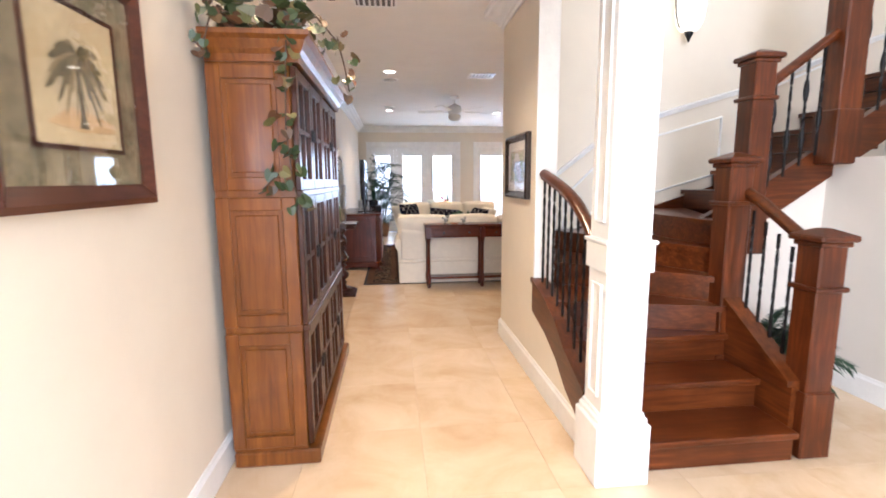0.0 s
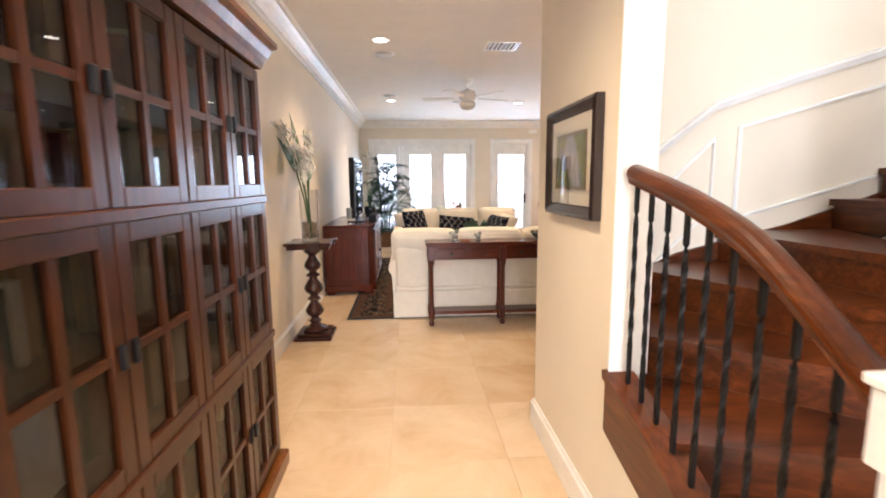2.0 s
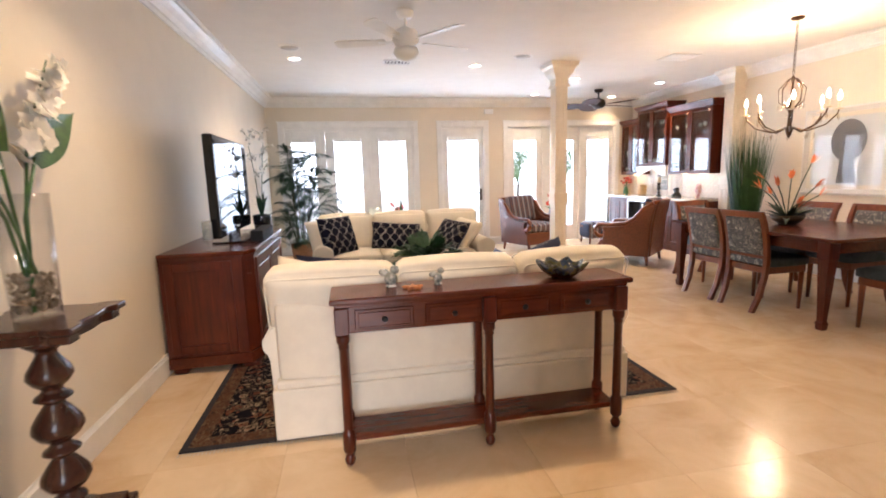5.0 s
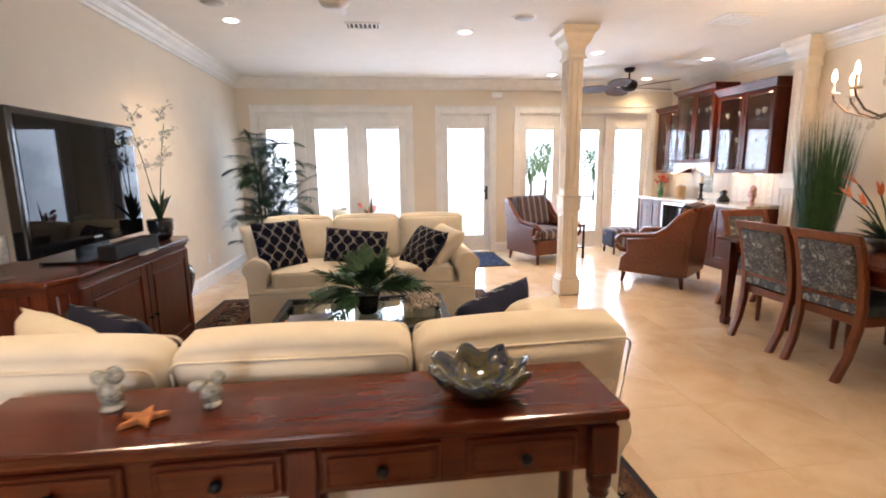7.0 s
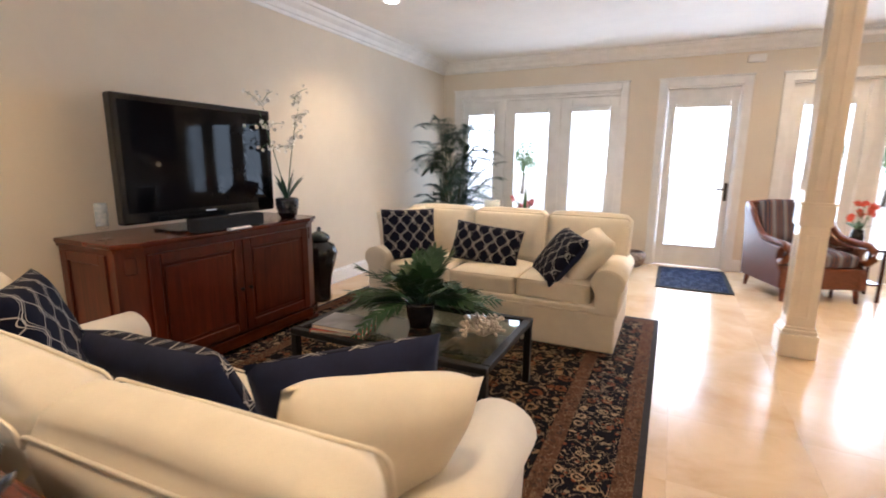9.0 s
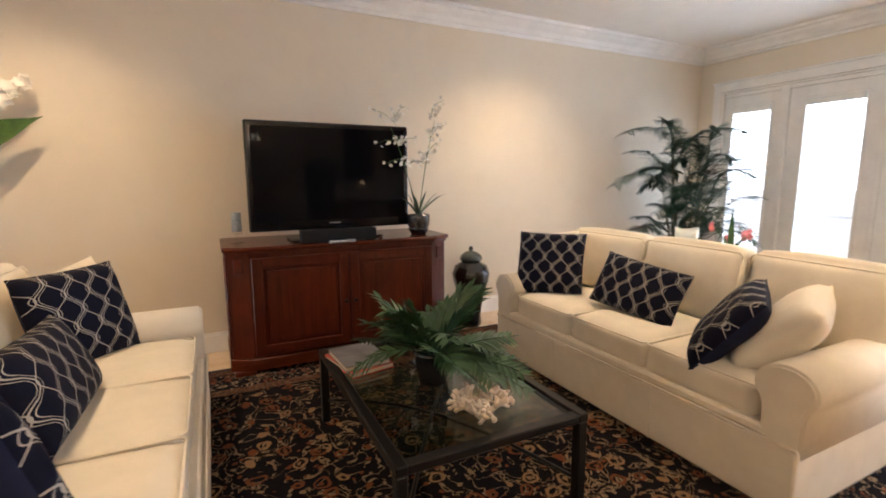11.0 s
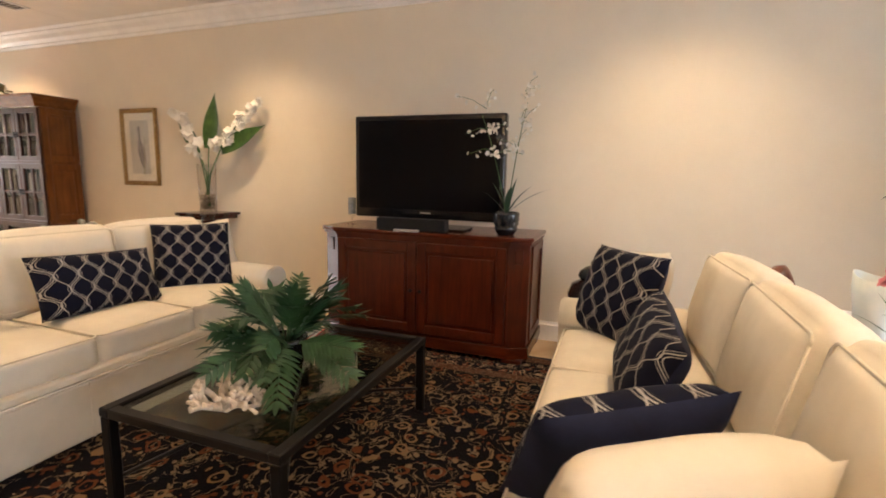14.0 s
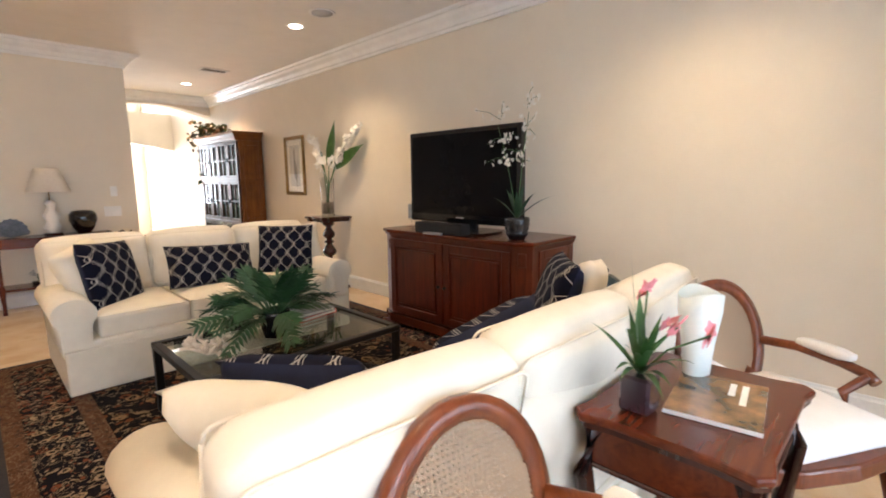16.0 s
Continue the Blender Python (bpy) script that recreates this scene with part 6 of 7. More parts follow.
# ---------- palm by the window, bowl, mat ----------
pl = thing("palm_tree", pose(-0.1, 10.36, 0.002), "tall slender palm in a woven basket", "plant")
part("basket", lathe([(0.13, 0), (0.15, 0.02), (0.17, 0.16), (0.185, 0.3), (0.19, 0.33), (0.175, 0.33), (0.16, 0.26)], 24), noisy("wicker_basket", (0.14, 0.06, 0.025), (0.28, 0.14, 0.06), 50, 0.7, 0.6, 160), pl)
rp2 = random.Random(21)
lv = bmesh.new()
PCANE = plain("palm_cane", (0.09, 0.08, 0.03), 0.6)
for k in range(12):
    a = 2 * math.pi * k / 12
    foot, cst = Vector((0.07 * math.cos(a), 0.07 * math.sin(a), 0.25)), bmesh.new()
    top = Vector((0.2 * math.cos(a) * rp2.uniform(0.4, 1.2), 0.22 * math.sin(a), 0.6 + 0.1 * ((k * 5) % 12)))
    tube([foot, foot.lerp(top, 0.5) + Vector((0, 0, 0.05)), top], 0.011, 6, cst, 0.006)
    part("cane", cst, PCANE, pl)
    for q in range(8):
        b = a + q * 1.0 + rp2.uniform(-0.3, 0.3)
        dx, dy = math.cos(b), math.sin(b) - 0.2
        L = rp2.uniform(0.75, 1.1) * (0.5 if dx < -0.45 else 1.0) * (0.65 if dy > 0.35 else 1.0)
        e = rp2.uniform(0.7, 2.6) if q else 5.0
        frond(lv, top - Vector((0, 0, 0.06 * q)), (dx, dy, e), L * (0.8 if q == 0 else 1.0), 0.22, 32, rp2.uniform(0.35, 0.75), 0.011, rp2)
part("fronds", lv, DLEAF, pl)
fbw = part("floor_bowl", lathe([(0.09, 0), (0.13, 0.03), (0.17, 0.1), (0.165, 0.17), (0.135, 0.2), (0.125, 0.2), (0.15, 0.16), (0.15, 0.1), (0.11, 0.04)], 28), noisy("painted_clay", (0.1, 0.06, 0.05), (0.3, 0.24, 0.2), 30, 0.5, 0.2, 60), None, m=pose(2.2, 10.98, 0.002))
tagged(fbw, "round painted clay bowl on the floor", "bowl")
dm = thing("door_mat", pose(2.89, 10.55, 0.002), "navy scroll-patterned mat before the garden door", "mat")
part("mat_field", boxes([((-0.33, -0.52, 0), (0.33, 0.52, 0.01))]), rug_mat("mat_weave", (0.008, 0.012, 0.04), (0.06, 0.09, 0.16), (0.05, 0.07, 0.13), (0.09, 0.11, 0.16), 12.0), dm)
part("binding", boxes([((-0.37, -0.56, 0), (0.37, -0.52, 0.011)), ((-0.37, 0.52, 0), (0.37, 0.56, 0.011)), ((-0.37, -0.52, 0), (-0.33, 0.52, 0.011)), ((0.33, -0.52, 0), (0.37, 0.52, 0.011))]), RE, dm)

# ---------- seats behind the far sofa ----------
CHERRY = wood("cherry_chair_wood", (0.05, 0.011, 0.004), (0.17, 0.043, 0.013), (0.27, 0.08, 0.026), 2, 0.28, 0.5)


def cane():
    m, t, b = mat("woven_cane")
    c = coords(t, (1, 1, 1))
    s = nd(t, "SeparateXYZ")
    t.links.new(c, s.inputs[0])
    hole = None
    for ax in (0, 2):
        w = calc(t, "GREATER_THAN", calc(t, "SINE", calc(t, "MULTIPLY", s.outputs[ax], 2 * math.pi / 0.012)), -0.1)
        hole = w if hole is None else calc(t, "MULTIPLY", hole, w)
    tr, mx = nd(t, "BsdfTransparent"), nd(t, "MixShader")
    b.inputs["Base Color"].default_value = (0.36, 0.24, 0.14, 1)
    b.inputs["Roughness"].default_value = 0.6
    t.links.new(hole, mx.inputs[0]), t.links.new(b.outputs[0], mx.inputs[1]), t.links.new(tr.outputs[0], mx.inputs[2])
    t.links.new(mx.outputs[0], t.nodes["Material Output"].inputs[0])
    return m


CANE = cane()


def cane_chair(m):
    """Oval cane-back armchair facing its own -y."""
    root = thing("cane_armchair", m, "cherry oval cane-back armchair with white seat", "chair", "cane armchairs")
    part("seat_frame", prism([(-0.27, -0.25), (-0.2, -0.29), (0, -0.31), (0.2, -0.29), (0.27, -0.25), (0.23, 0.22), (-0.23, 0.22)], 0.36, 0.42, 2, None, 0.01), CHERRY, root)
    part("seat_pad", puff(0.5, 0.48, 0.08, 0.03, 0.02, 8), WHITEFAB, root, "white upholstered seat", m=pose(0, -0.03, 0.415))
    tilt = pose(0, 0.235, 0.608, -10, 0, 0)
    ring = bmesh.new()
    NN = 36
    pts = [(0.2 * math.cos(2 * math.pi * i / NN), 0, 0.25 * math.sin(2 * math.pi * i / NN)) for i in range(NN)]
    bar([(-0.022, -0.016), (-0.024, 0.012), (0, 0.02), (0.024, 0.012), (0.022, -0.016)], pts, ring, up=(0, -1, 0), close=True)
    back = part("back_frame", ring, CHERRY, root, m=tilt, smooth=True)
    part("cane_panel", prism([(0.185 * math.cos(2 * math.pi * i / 32), 0.235 * math.sin(2 * math.pi * i / 32)) for i in range(32)], -0.003, 0.003, 1), CANE, back, "woven cane panel")
    for s in (-1, 1):
        part("back_post", tube([(s * 0.2, 0.2, 0.4), (s * 0.16, 0.215, 0.48), (s * 0.13, 0.225, 0.5)], 0.02, 8), CHERRY, root)
        part("leg", tube([(s * 0.22, -0.24, 0.37), (s * 0.235, -0.27, 0.2), (s * 0.225, -0.26, 0.0)], 0.026, 8, None, 0.014), CHERRY, root)
        part("leg", tube([(s * 0.2, 0.19, 0.37), (s * 0.2, 0.23, 0.15), (s * 0.2, 0.27, 0.0)], 0.024, 8, None, 0.015), CHERRY, root)
        arm = part("arm", tube([(s * 0.2, 0.22, 0.62), (s * 0.265, 0.12, 0.62), (s * 0.28, -0.04, 0.61), (s * 0.275, -0.13, 0.6), (s * 0.27, -0.16, 0.58)], 0.019, 8), CHERRY, root)
        part("arm_pad", puff(0.05, 0.2, 0.03, 0.012, 0.006, 4), WHITEFAB, arm, "white padded armrest", m=pose(s * 0.276, 0.02, 0.628))
        part("arm_support", tube([(s * 0.27, -0.14, 0.6), (s * 0.24, -0.08, 0.52), (s * 0.25, -0.11, 0.4)], 0.018, 8), CHERRY, root)
    return root


ch = cane_chair(pose(1.965, 9.01, 0.002, 0, 0, 172))
copy_thing(ch, pose(0.57, 9.03, 0.002, 0, 0, 150))
et = thing("end_table", pose(1.165, 8.955, 0.002), "dark carved wooden end table with shaped top", "table")
o = [(-0.31, -0.2), (-0.28, -0.23), (-0.2, -0.215), (0.2, -0.215), (0.28, -0.23), (0.31, -0.2), (0.295, -0.12), (0.295, 0.12), (0.31, 0.2), (0.28, 0.23), (0.2, 0.215), (-0.2, 0.215), (-0.28, 0.23), (-0.31, 0.2), (-0.295, 0.12), (-0.295, -0.12)]
part("top", prism(o, 0.655, 0.68, 2, None, 0.008), MAHOGX, et)
part("edge_moulding", prism([(x * 0.97, y * 0.96) for x, y in o], 0.64, 0.655, 2), DARKW, et)
part("apron", boxes([((-0.27, -0.185, 0.52), (0.27, 0.185, 0.64))], 0.008), MAHOGX, et)
part("apron_bead", boxes([((-0.278, -0.193, 0.52), (0.278, 0.193, 0.535))], 0.004), DARKW, et)
for sx in (-1, 1):
    for sy in (-1, 1):
        part("leg", tube([(sx * 0.26, sy * 0.175, 0.64), (sx * 0.285, sy * 0.195, 0.5), (sx * 0.255, sy * 0.17, 0.25), (sx * 0.265, sy * 0.18, 0.06), (sx * 0.285, sy * 0.195, 0.0)], 0.032, 8, None, 0.018), DARKW, et)
part("shelf", boxes([((-0.24, -0.16, 0.18), (0.24, 0.16, 0.2))], 0.004), MAHOGX, et)
vw = bmesh.new()
rings = []
for r, z in ((0.045, 0), (0.05, 0.01), (0.06, 0.12), (0.08, 0.24), (0.082, 0.3), (0.078, 0.3), (0.07, 0.22), (0.05, 0.1)):
    k = max(0, (z - 0.2) / 0.1)
    rings.append([vw.verts.new((r * math.cos(2 * math.pi * i / 32), r * 0.75 * math.sin(2 * math.pi * i / 32), z + 0.012 * k * math.sin(2 * 2 * math.pi * i / 32))) for i in range(32)])
for a, b in zip(rings, rings[1:]):
    for i in range(32):
        vw.faces.new((a[i], a[(i + 1) % 32], b[(i + 1) % 32], b[i])).smooth = True
vw.faces.new(rings[0][::-1])
bmesh.ops.scale(vw, vec=(1, 1, 0.88), verts=vw.verts)
tagged(part("white_vase", vw, noisy("pale_celadon_glaze", (0.66, 0.72, 0.68), (0.8, 0.8, 0.74), 5, 0.3, 0.03, 60, coat=0.3), None, m=pose(1.01, 8.9, 0.684)), "pale celadon ceramic vase with wavy rim", "vase")
mg = thing("magazine", pose(1.16, 9.0, 0.6835, 0, 0, 8), "glossy home magazine lying on the end table", "magazine")
part("pages", boxes([((-0.15, -0.11, 0), (0.15, 0.11, 0.012))], 0.001), plain("magazine_paper", (0.75, 0.73, 0.7), 0.5), mg)
part("cover", boxes([((-0.15, -0.11, 0.0122), (0.15, 0.11, 0.0132))]), noisy("magazine_cover", (0.012, 0.02, 0.008), (0.34, 0.17, 0.06), 12, 0.2, 0, 30, coat=0.3), mg)
for k in range(2):
    part("cover_bar", boxes([((-0.12, 0.05 - 0.03 * k, 0.0133), (0.02 - 0.05 * k, 0.066 - 0.03 * k, 0.0136))]), PETAL, mg, "pale lettering bar")
fp = thing("orchid_planter", pose(1.35, 8.86, 0.684), "pink orchid with strap leaves in a square dark pot", "plant")
part("pot", boxes([((-0.04, -0.04, 0), (0.04, 0.04, 0.1))], 0.008), plain("plum_glaze", (0.03, 0.015, 0.02), 0.25, coat=0.4), fp)
lv, pk = bmesh.new(), bmesh.new()
rk = random.Random(31)
for k in range(20):
    a = rk.uniform(0, 6.28)
    blade(lv, (0, 0, 0.1), (math.cos(a), math.sin(a), rk.uniform(0.5, 3.5)), rk.uniform(0.16, 0.27), 0.021, rk.uniform(0.2, 0.6), 6)
blade(lv, (0, 0, 0.1), (0.05, -0.1, 1), 0.36, 0.036, 0.08, 8)
blade(lv, (0, 0, 0.1), (-0.25, -0.15, 1), 0.27, 0.03, 0.2, 8)
for e in ((0.05, 0.1, 0.26), (-0.1, -0.03, 0.3), (0.0, 0.16, 0.24), (-0.04, 0.06, 0.22)):
    sm = bmesh.new()
    tube([(0, 0, 0.1), (e[0] * 0.4, e[1] * 0.4, e[2] * 0.75), e], 0.003, 5, sm)
    part("stem", sm, LEAF, fp)
    for q in range(4):
        flower(pk, Vector(e) + Vector([rk.uniform(-0.02, 0.02) for _ in range(3)]), 0.024, rk)
part("leaves", lv, LEAF, fp)
part("blossoms", pk, plain("pink_petal", (0.7, 0.24, 0.26), 0.6), fp, "pink orchid blossoms")

# ---------- near wall: demilune console with lamp ----------
dl = thing("demilune_console", pose(2.08, NEAR + 0.022, -0.023), "mahogany half-round console with lower shelf", "table")
half = [(-0.65, 0.0), (-0.65, 0.1)] + [(-0.65 * math.cos(math.pi * i / 14), 0.1 + 0.27 * math.sin(math.pi * i / 14)) for i in range(1, 14)] + [(0.65, 0.1), (0.65, 0.0)]
part("top", prism(half, 0.755, 0.78, 2, None, 0.006), MAHOGX, dl)
part("apron", prism([(x * 0.96, y * 0.95) for x, y in half], 0.68, 0.755, 2), MAHOGX, dl)
part("shelf", prism([(x * 0.92, y * 0.9) for x, y in half], 0.25, 0.275, 2, None, 0.005), MAHOGX, dl)
first = None
for x, y in ((-0.6, 0.06), (-0.32, 0.3), (0.32, 0.3), (0.6, 0.06)):
    if first is None:
        first = part("leg", lathe([(0.012, 0), (0.02, 0.02), (0.016, 0.05), (0.02, 0.2), (0.028, 0.24), (0.028, 0.29), (0.018, 0.31), (0.022, 0.6), (0.028, 0.65), (0.028, 0.68)], 14), MAHOG, dl, m=pose(x, y, 0))
    else:
        again(first, pose(x, y, 0))
DT = 0.76
lp = thing("table_lamp", pose(1.935, 2.9, DT), "white sculpted ceramic lamp with cream shade", "lamp")
part("base", lathe([(0.08, 0), (0.085, 0.015), (0.07, 0.02)], 20), DARKW, lp)
bm = lathe([(0.06, 0.02), (0.075, 0.08), (0.05, 0.14), (0.065, 0.2), (0.045, 0.26), (0.035, 0.3), (0.045, 0.33), (0.02, 0.36)], 20)
for v in bm.verts:
    v.co += v.normal * 0 + Vector((noise.noise(v.co * 22), noise.noise(v.co * 22 + Vector((9, 0, 0))), 0)) * 0.025
part("body", bm, plain("white_ceramic", (0.78, 0.75, 0.7), 0.3, coat=0.3), lp)
part("stem", lathe([(0.006, 0.35), (0.006, 0.5)], 8), GOLD, lp)
part("shade", lathe([(0.19, 0.45), (0.1, 0.69), (0.097, 0.69), (0.187, 0.45)], 32), noisy("linen_shade", (0.74, 0.66, 0.54), (0.8, 0.72, 0.6), 40, 0.9, 0.2, 300), lp)
bv = part("black_vase", lathe([(0.06, 0), (0.1, 0.06), (0.13, 0.14), (0.125, 0.2), (0.1, 0.235), (0.085, 0.24), (0.08, 0.24), (0.1, 0.19)], 28), plain("black_vase_glaze", (0.008, 0.008, 0.009), 0.12, coat=0.6), None, m=pose(1.67, 2.9, DT))
tagged(bv, "glossy black round vase on the console", "vase")
sb2 = thing("shell_ornament", pose(2.26, 2.9, DT), "black fan shell ornament on the console", "ornament")
part("shell", prism([(0.0, 0.0)] + [((0.13 + 0.012 * (i % 2)) * math.cos(math.pi * i / 18), 0.02 + (0.16 + 0.012 * (i % 2)) * math.sin(math.pi * i / 18)) for i in range(19)], -0.02, 0.02, 1, None, 0.004), noisy("dark_shell", (0.01, 0.01, 0.012), (0.1, 0.1, 0.11), 20, 0.3, 0.2, 60), sb2)
bz = thing("bonsai_ornament", pose(2.1, 2.9, 0.256), "small dark bonsai ornament on the console shelf", "ornament")
part("dish", boxes([((-0.06, -0.04, 0), (0.06, 0.04, 0.03))], 0.006), BLACK, bz)
bb = bmesh.new()
for k in range(40):
    a = rk.uniform(0, 6.28)
    blade(bb, (0.05 * math.cos(a), 0.03 * math.sin(a), 0.1 + rk.uniform(-0.02, 0.04)), (math.cos(a), math.sin(a), 0.3), 0.05, 0.02, 0.3, 2)
tube([(0, 0, 0.03), (0.01, 0, 0.07), (0, 0, 0.11)], 0.008, 6, bb)
part("foliage", bb, DLEAF, bz)
for x, z, hw_ in ((1.33, 1.2, 0.035), (1.36, 0.97, 0.085)):
    sw = thing("light_switch", pose(x, NEAR + 0.001, z), "white plastic wall switch plate", "switch", "wall switches")
    part("plate", boxes([((-hw_, 0, -0.058), (hw_, 0.006, 0.058))], 0.003), TRIM, sw)
    for q in ((0.0,) if hw_ < 0.05 else (-0.046, 0.0, 0.046)):
        part("rocker", boxes([((q - 0.015, 0.006, -0.03), (q + 0.015, 0.009, 0.03))], 0.002), TRIM, sw)
for x, y, z, r in ((LEFT + 0.001, 3.0, 0.32, 90), (LEFT + 0.001, 9.6, 0.32, 90)):
    sw = thing("wall_outlet", pose(x, y, z, 0, 0, -r), "white plastic wall outlet plate", "outlet", "wall outlets")
    part("plate", boxes([((-0.035, 0, -0.058), (0.035, 0.006, 0.058))], 0.003), TRIM, sw)
    part("socket", boxes([((-0.017, 0.006, -0.04), (0.017, 0.008, -0.01)), ((-0.017, 0.006, 0.01), (0.017, 0.008, 0.04))], 0.001), TRIM, sw)

# ---------- bar wall ----------
BX, WALLX = 5.85, RIGHT - 0.002
for k, (y0, y1) in enumerate(((8.78, 9.38), (9.38, 9.98), (10.58, 11.2))):
    bs = thing("bar_cabinet", pose(BX, y0, 0.002), "mahogany base cabinet with panelled doors", "cabinet", "bar base cabinets")
    w = y1 - y0 - 0.004
    part("body", boxes([((0.03, 0, 0.1), (WALLX - BX, w, 0.84)), ((0.08, 0, 0), (WALLX - BX, w, 0.1))]), MAHOG, bs)
    for q in range(2):
        a, b = q * w / 2 + 0.003, (q + 1) * w / 2 - 0.003
        dr = part("door", boxes([((0.008, a, 0.11), (0.0295, a + 0.055, 0.83)), ((0.008, b - 0.055, 0.11), (0.0295, b, 0.83)), ((0.008, a + 0.055, 0.11), (0.0295, b - 0.055, 0.165)), ((0.008, a + 0.055, 0.775), (0.0295, b - 0.055, 0.83))], 0.003), MAHOG, bs)
        part("door_panel", boxes([((0.018, a + 0.055, 0.165), (0.0295, b - 0.055, 0.775))]), MAHOG, dr)
        part("raised_field", boxes([((0.012, a + 0.075, 0.185), (0.018, b - 0.075, 0.755))], 0.004), MAHOG, dr)
        part("knob", lathe([(0.005, 0), (0.005, 0.01), (0.012, 0.016), (0.004, 0.024)], 10), IRON, dr, m=pose(0.008, (b - 0.03) if q == 0 else (a + 0.03), 0.7, 0, -90, 0))
wc = thing("wine_cooler", pose(BX, 9.98, 0.002), "built-in wine cooler with steel-framed glass door", "cooler")
part("body", boxes([((0.03, 0.001, 0.0), (WALLX - BX, 0.595, 0.84))]), BLACK, wc)
part("door_frame", boxes([((0.005, 0.003, 0.08), (0.0295, 0.05, 0.83)), ((0.005, 0.546, 0.08), (0.0295, 0.593, 0.83)), ((0.005, 0.05, 0.08), (0.0295, 0.546, 0.13)), ((0.005, 0.05, 0.78), (0.0295, 0.546, 0.83))], 0.003), STEEL, wc)
part("door_glass", boxes([((0.012, 0.05, 0.13), (0.02, 0.546, 0.78))]), SCREEN, wc)
part("handle", tube([(-0.03, 0.06, 0.2), (-0.03, 0.06, 0.75)], 0.01, 8), STEEL, wc)
GRAN = noisy("cream_granite", (0.36, 0.3, 0.24), (0.7, 0.63, 0.53), 40, 0.15, 0.02, 160, coat=0.3)
ctp = part("bar_worktop", boxes([((BX - 0.025, 8.77, 0.844), (WALLX, 11.22, 0.882))], 0.006, 2), GRAN)
tagged(ctp, "cream granite bar worktop on the base cabinets", "worktop")
bsm = noisy("cream_backsplash_tile", (0.66, 0.58, 0.46), (0.75, 0.68, 0.56), 12, 0.3, 0.05, 80)
bsp = thing("backsplash", pose(WALLX, 8.79, 0.884), "cream tumbled tile backsplash with slate insert", "backsplash", kind="structure")
t0 = None
for i in range(24):
    for j in range(4):
        if 13 <= i <= 15 and 1 <= j <= 3:
            continue
        mm = pose(-0.004, i * 0.1 + 0.05, j * 0.095 + 0.0475)
        if t0 is None:
            t0 = part("tile", boxes([((-0.004, -0.048, -0.0455), (0.004, 0.048, 0.0455))], 0.002), bsm, bsp, m=mm)
        else:
            again(t0, mm)
SL = noisy("slate_mosaic", (0.08, 0.1, 0.1), (0.35, 0.36, 0.32), 25, 0.3, 0.1, 90)
for i in range(3):
    for j in range(3):
        part("insert_tile", boxes([((-0.012, 1.3 + i * 0.1 + 0.003, 0.098 + j * 0.094), (-0.001, 1.4 + i * 0.1 - 0.003, 0.188 + j * 0.094))], 0.003), SL, bsp)
UX = 6.07
INLIT = glow("cabinet_puck_light", (1, 0.62, 0.3), 9.0)


def upper(y0, y1, z0, z1, front, label, crown_h=0.07):
    root = thing("wall_cabinet", pose(front, y0, z0), label, "cabinet", "bar wall cabinets")
    w, h, d = y1 - y0 - 0.004, z1 - z0, WALLX - front
    part("body", boxes([((0.022, 0, 0), (d, 0.018, h)), ((0.022, w - 0.018, 0), (d, w, h)), ((0.022, 0.018, 0), (d, w - 0.018, 0.018)), ((0.022, 0.018, h - 0.018), (d, w - 0.018, h)), ((d - 0.01, 0.018, 0.018), (d, w - 0.018, h - 0.018))]), MAHOG, root)
    for k in (1, 2):
        part("glass_shelf", boxes([((0.04, 0.02, h * k / 3), (d - 0.012, w - 0.02, h * k / 3 + 0.008))]), GLASS, root)
    part("cornice", bar([(0, 0), (0.01, 0), (0.02, 0.02), (0.045, crown_h - 0.02), (0.05, crown_h), (0, crown_h)], [(d, 0, h), (0.0, 0, h), (0.0, w, h), (d, w, h)][::-1]), MAHOG, root)
    part("cornice_top", boxes([((0.002, 0.002, h + 0.001), (d, w - 0.002, h + crown_h - 0.002))]), MAHOG, root)
    for q in range(2):
        a, b = q * w / 2 + 0.003, (q + 1) * w / 2 - 0.003
        f = 0.05
        dr = part("door", boxes([((0, a, 0.003), (0.021, a + f, h - 0.003)), ((0, b - f, 0.003), (0.021, b, h - 0.003)), ((0, a + f, 0.003), (0.021, b - f, f)), ((0, a + f, h - f), (0.021, b - f, h - 0.003))], 0.003), MAHOG, root)
        part("pane", boxes([((0.008, a + f, f), (0.012, b - f, h - f))]), GLASS, dr).visible_shadow = False
        part("knob", lathe([(0.004, 0), (0.01, 0.01), (0.003, 0.02)], 10), STEEL, dr, m=pose(0, (b - 0.025) if q == 0 else (a + 0.025), 0.1, 0, -90, 0))
        part("puck_light", lathe([(0.03, -0.012), (0.034, -0.001), (0.002, -0.001)], 14), INLIT, root, m=pose(d * 0.5, (a + b) / 2, h - 0.019))
    gb = bmesh.new()
    rr = random.Random(int(y0 * 100))
    for k in range(3):
        z = (0.019, h / 3 + 0.009, h * 2 / 3 + 0.009)[k]
        for j in range(5):
            lathe([(0.022, 0), (0.003, 0.004), (0.003, 0.05), (0.025, 0.07), (0.028, 0.12), (0.026, 0.12), (0.02, 0.075)], 10, gb, (d * 0.55 + rr.uniform(-0.05, 0.05), 0.06 + (w - 0.12) * j / 4, z))
    tagged(part("glassware", gb, noisy("glassware_glint", (0.3, 0.3, 0.28), (0.6, 0.58, 0.52), 20, 0.08, 0, 50), root), kind="stuff")
    return root


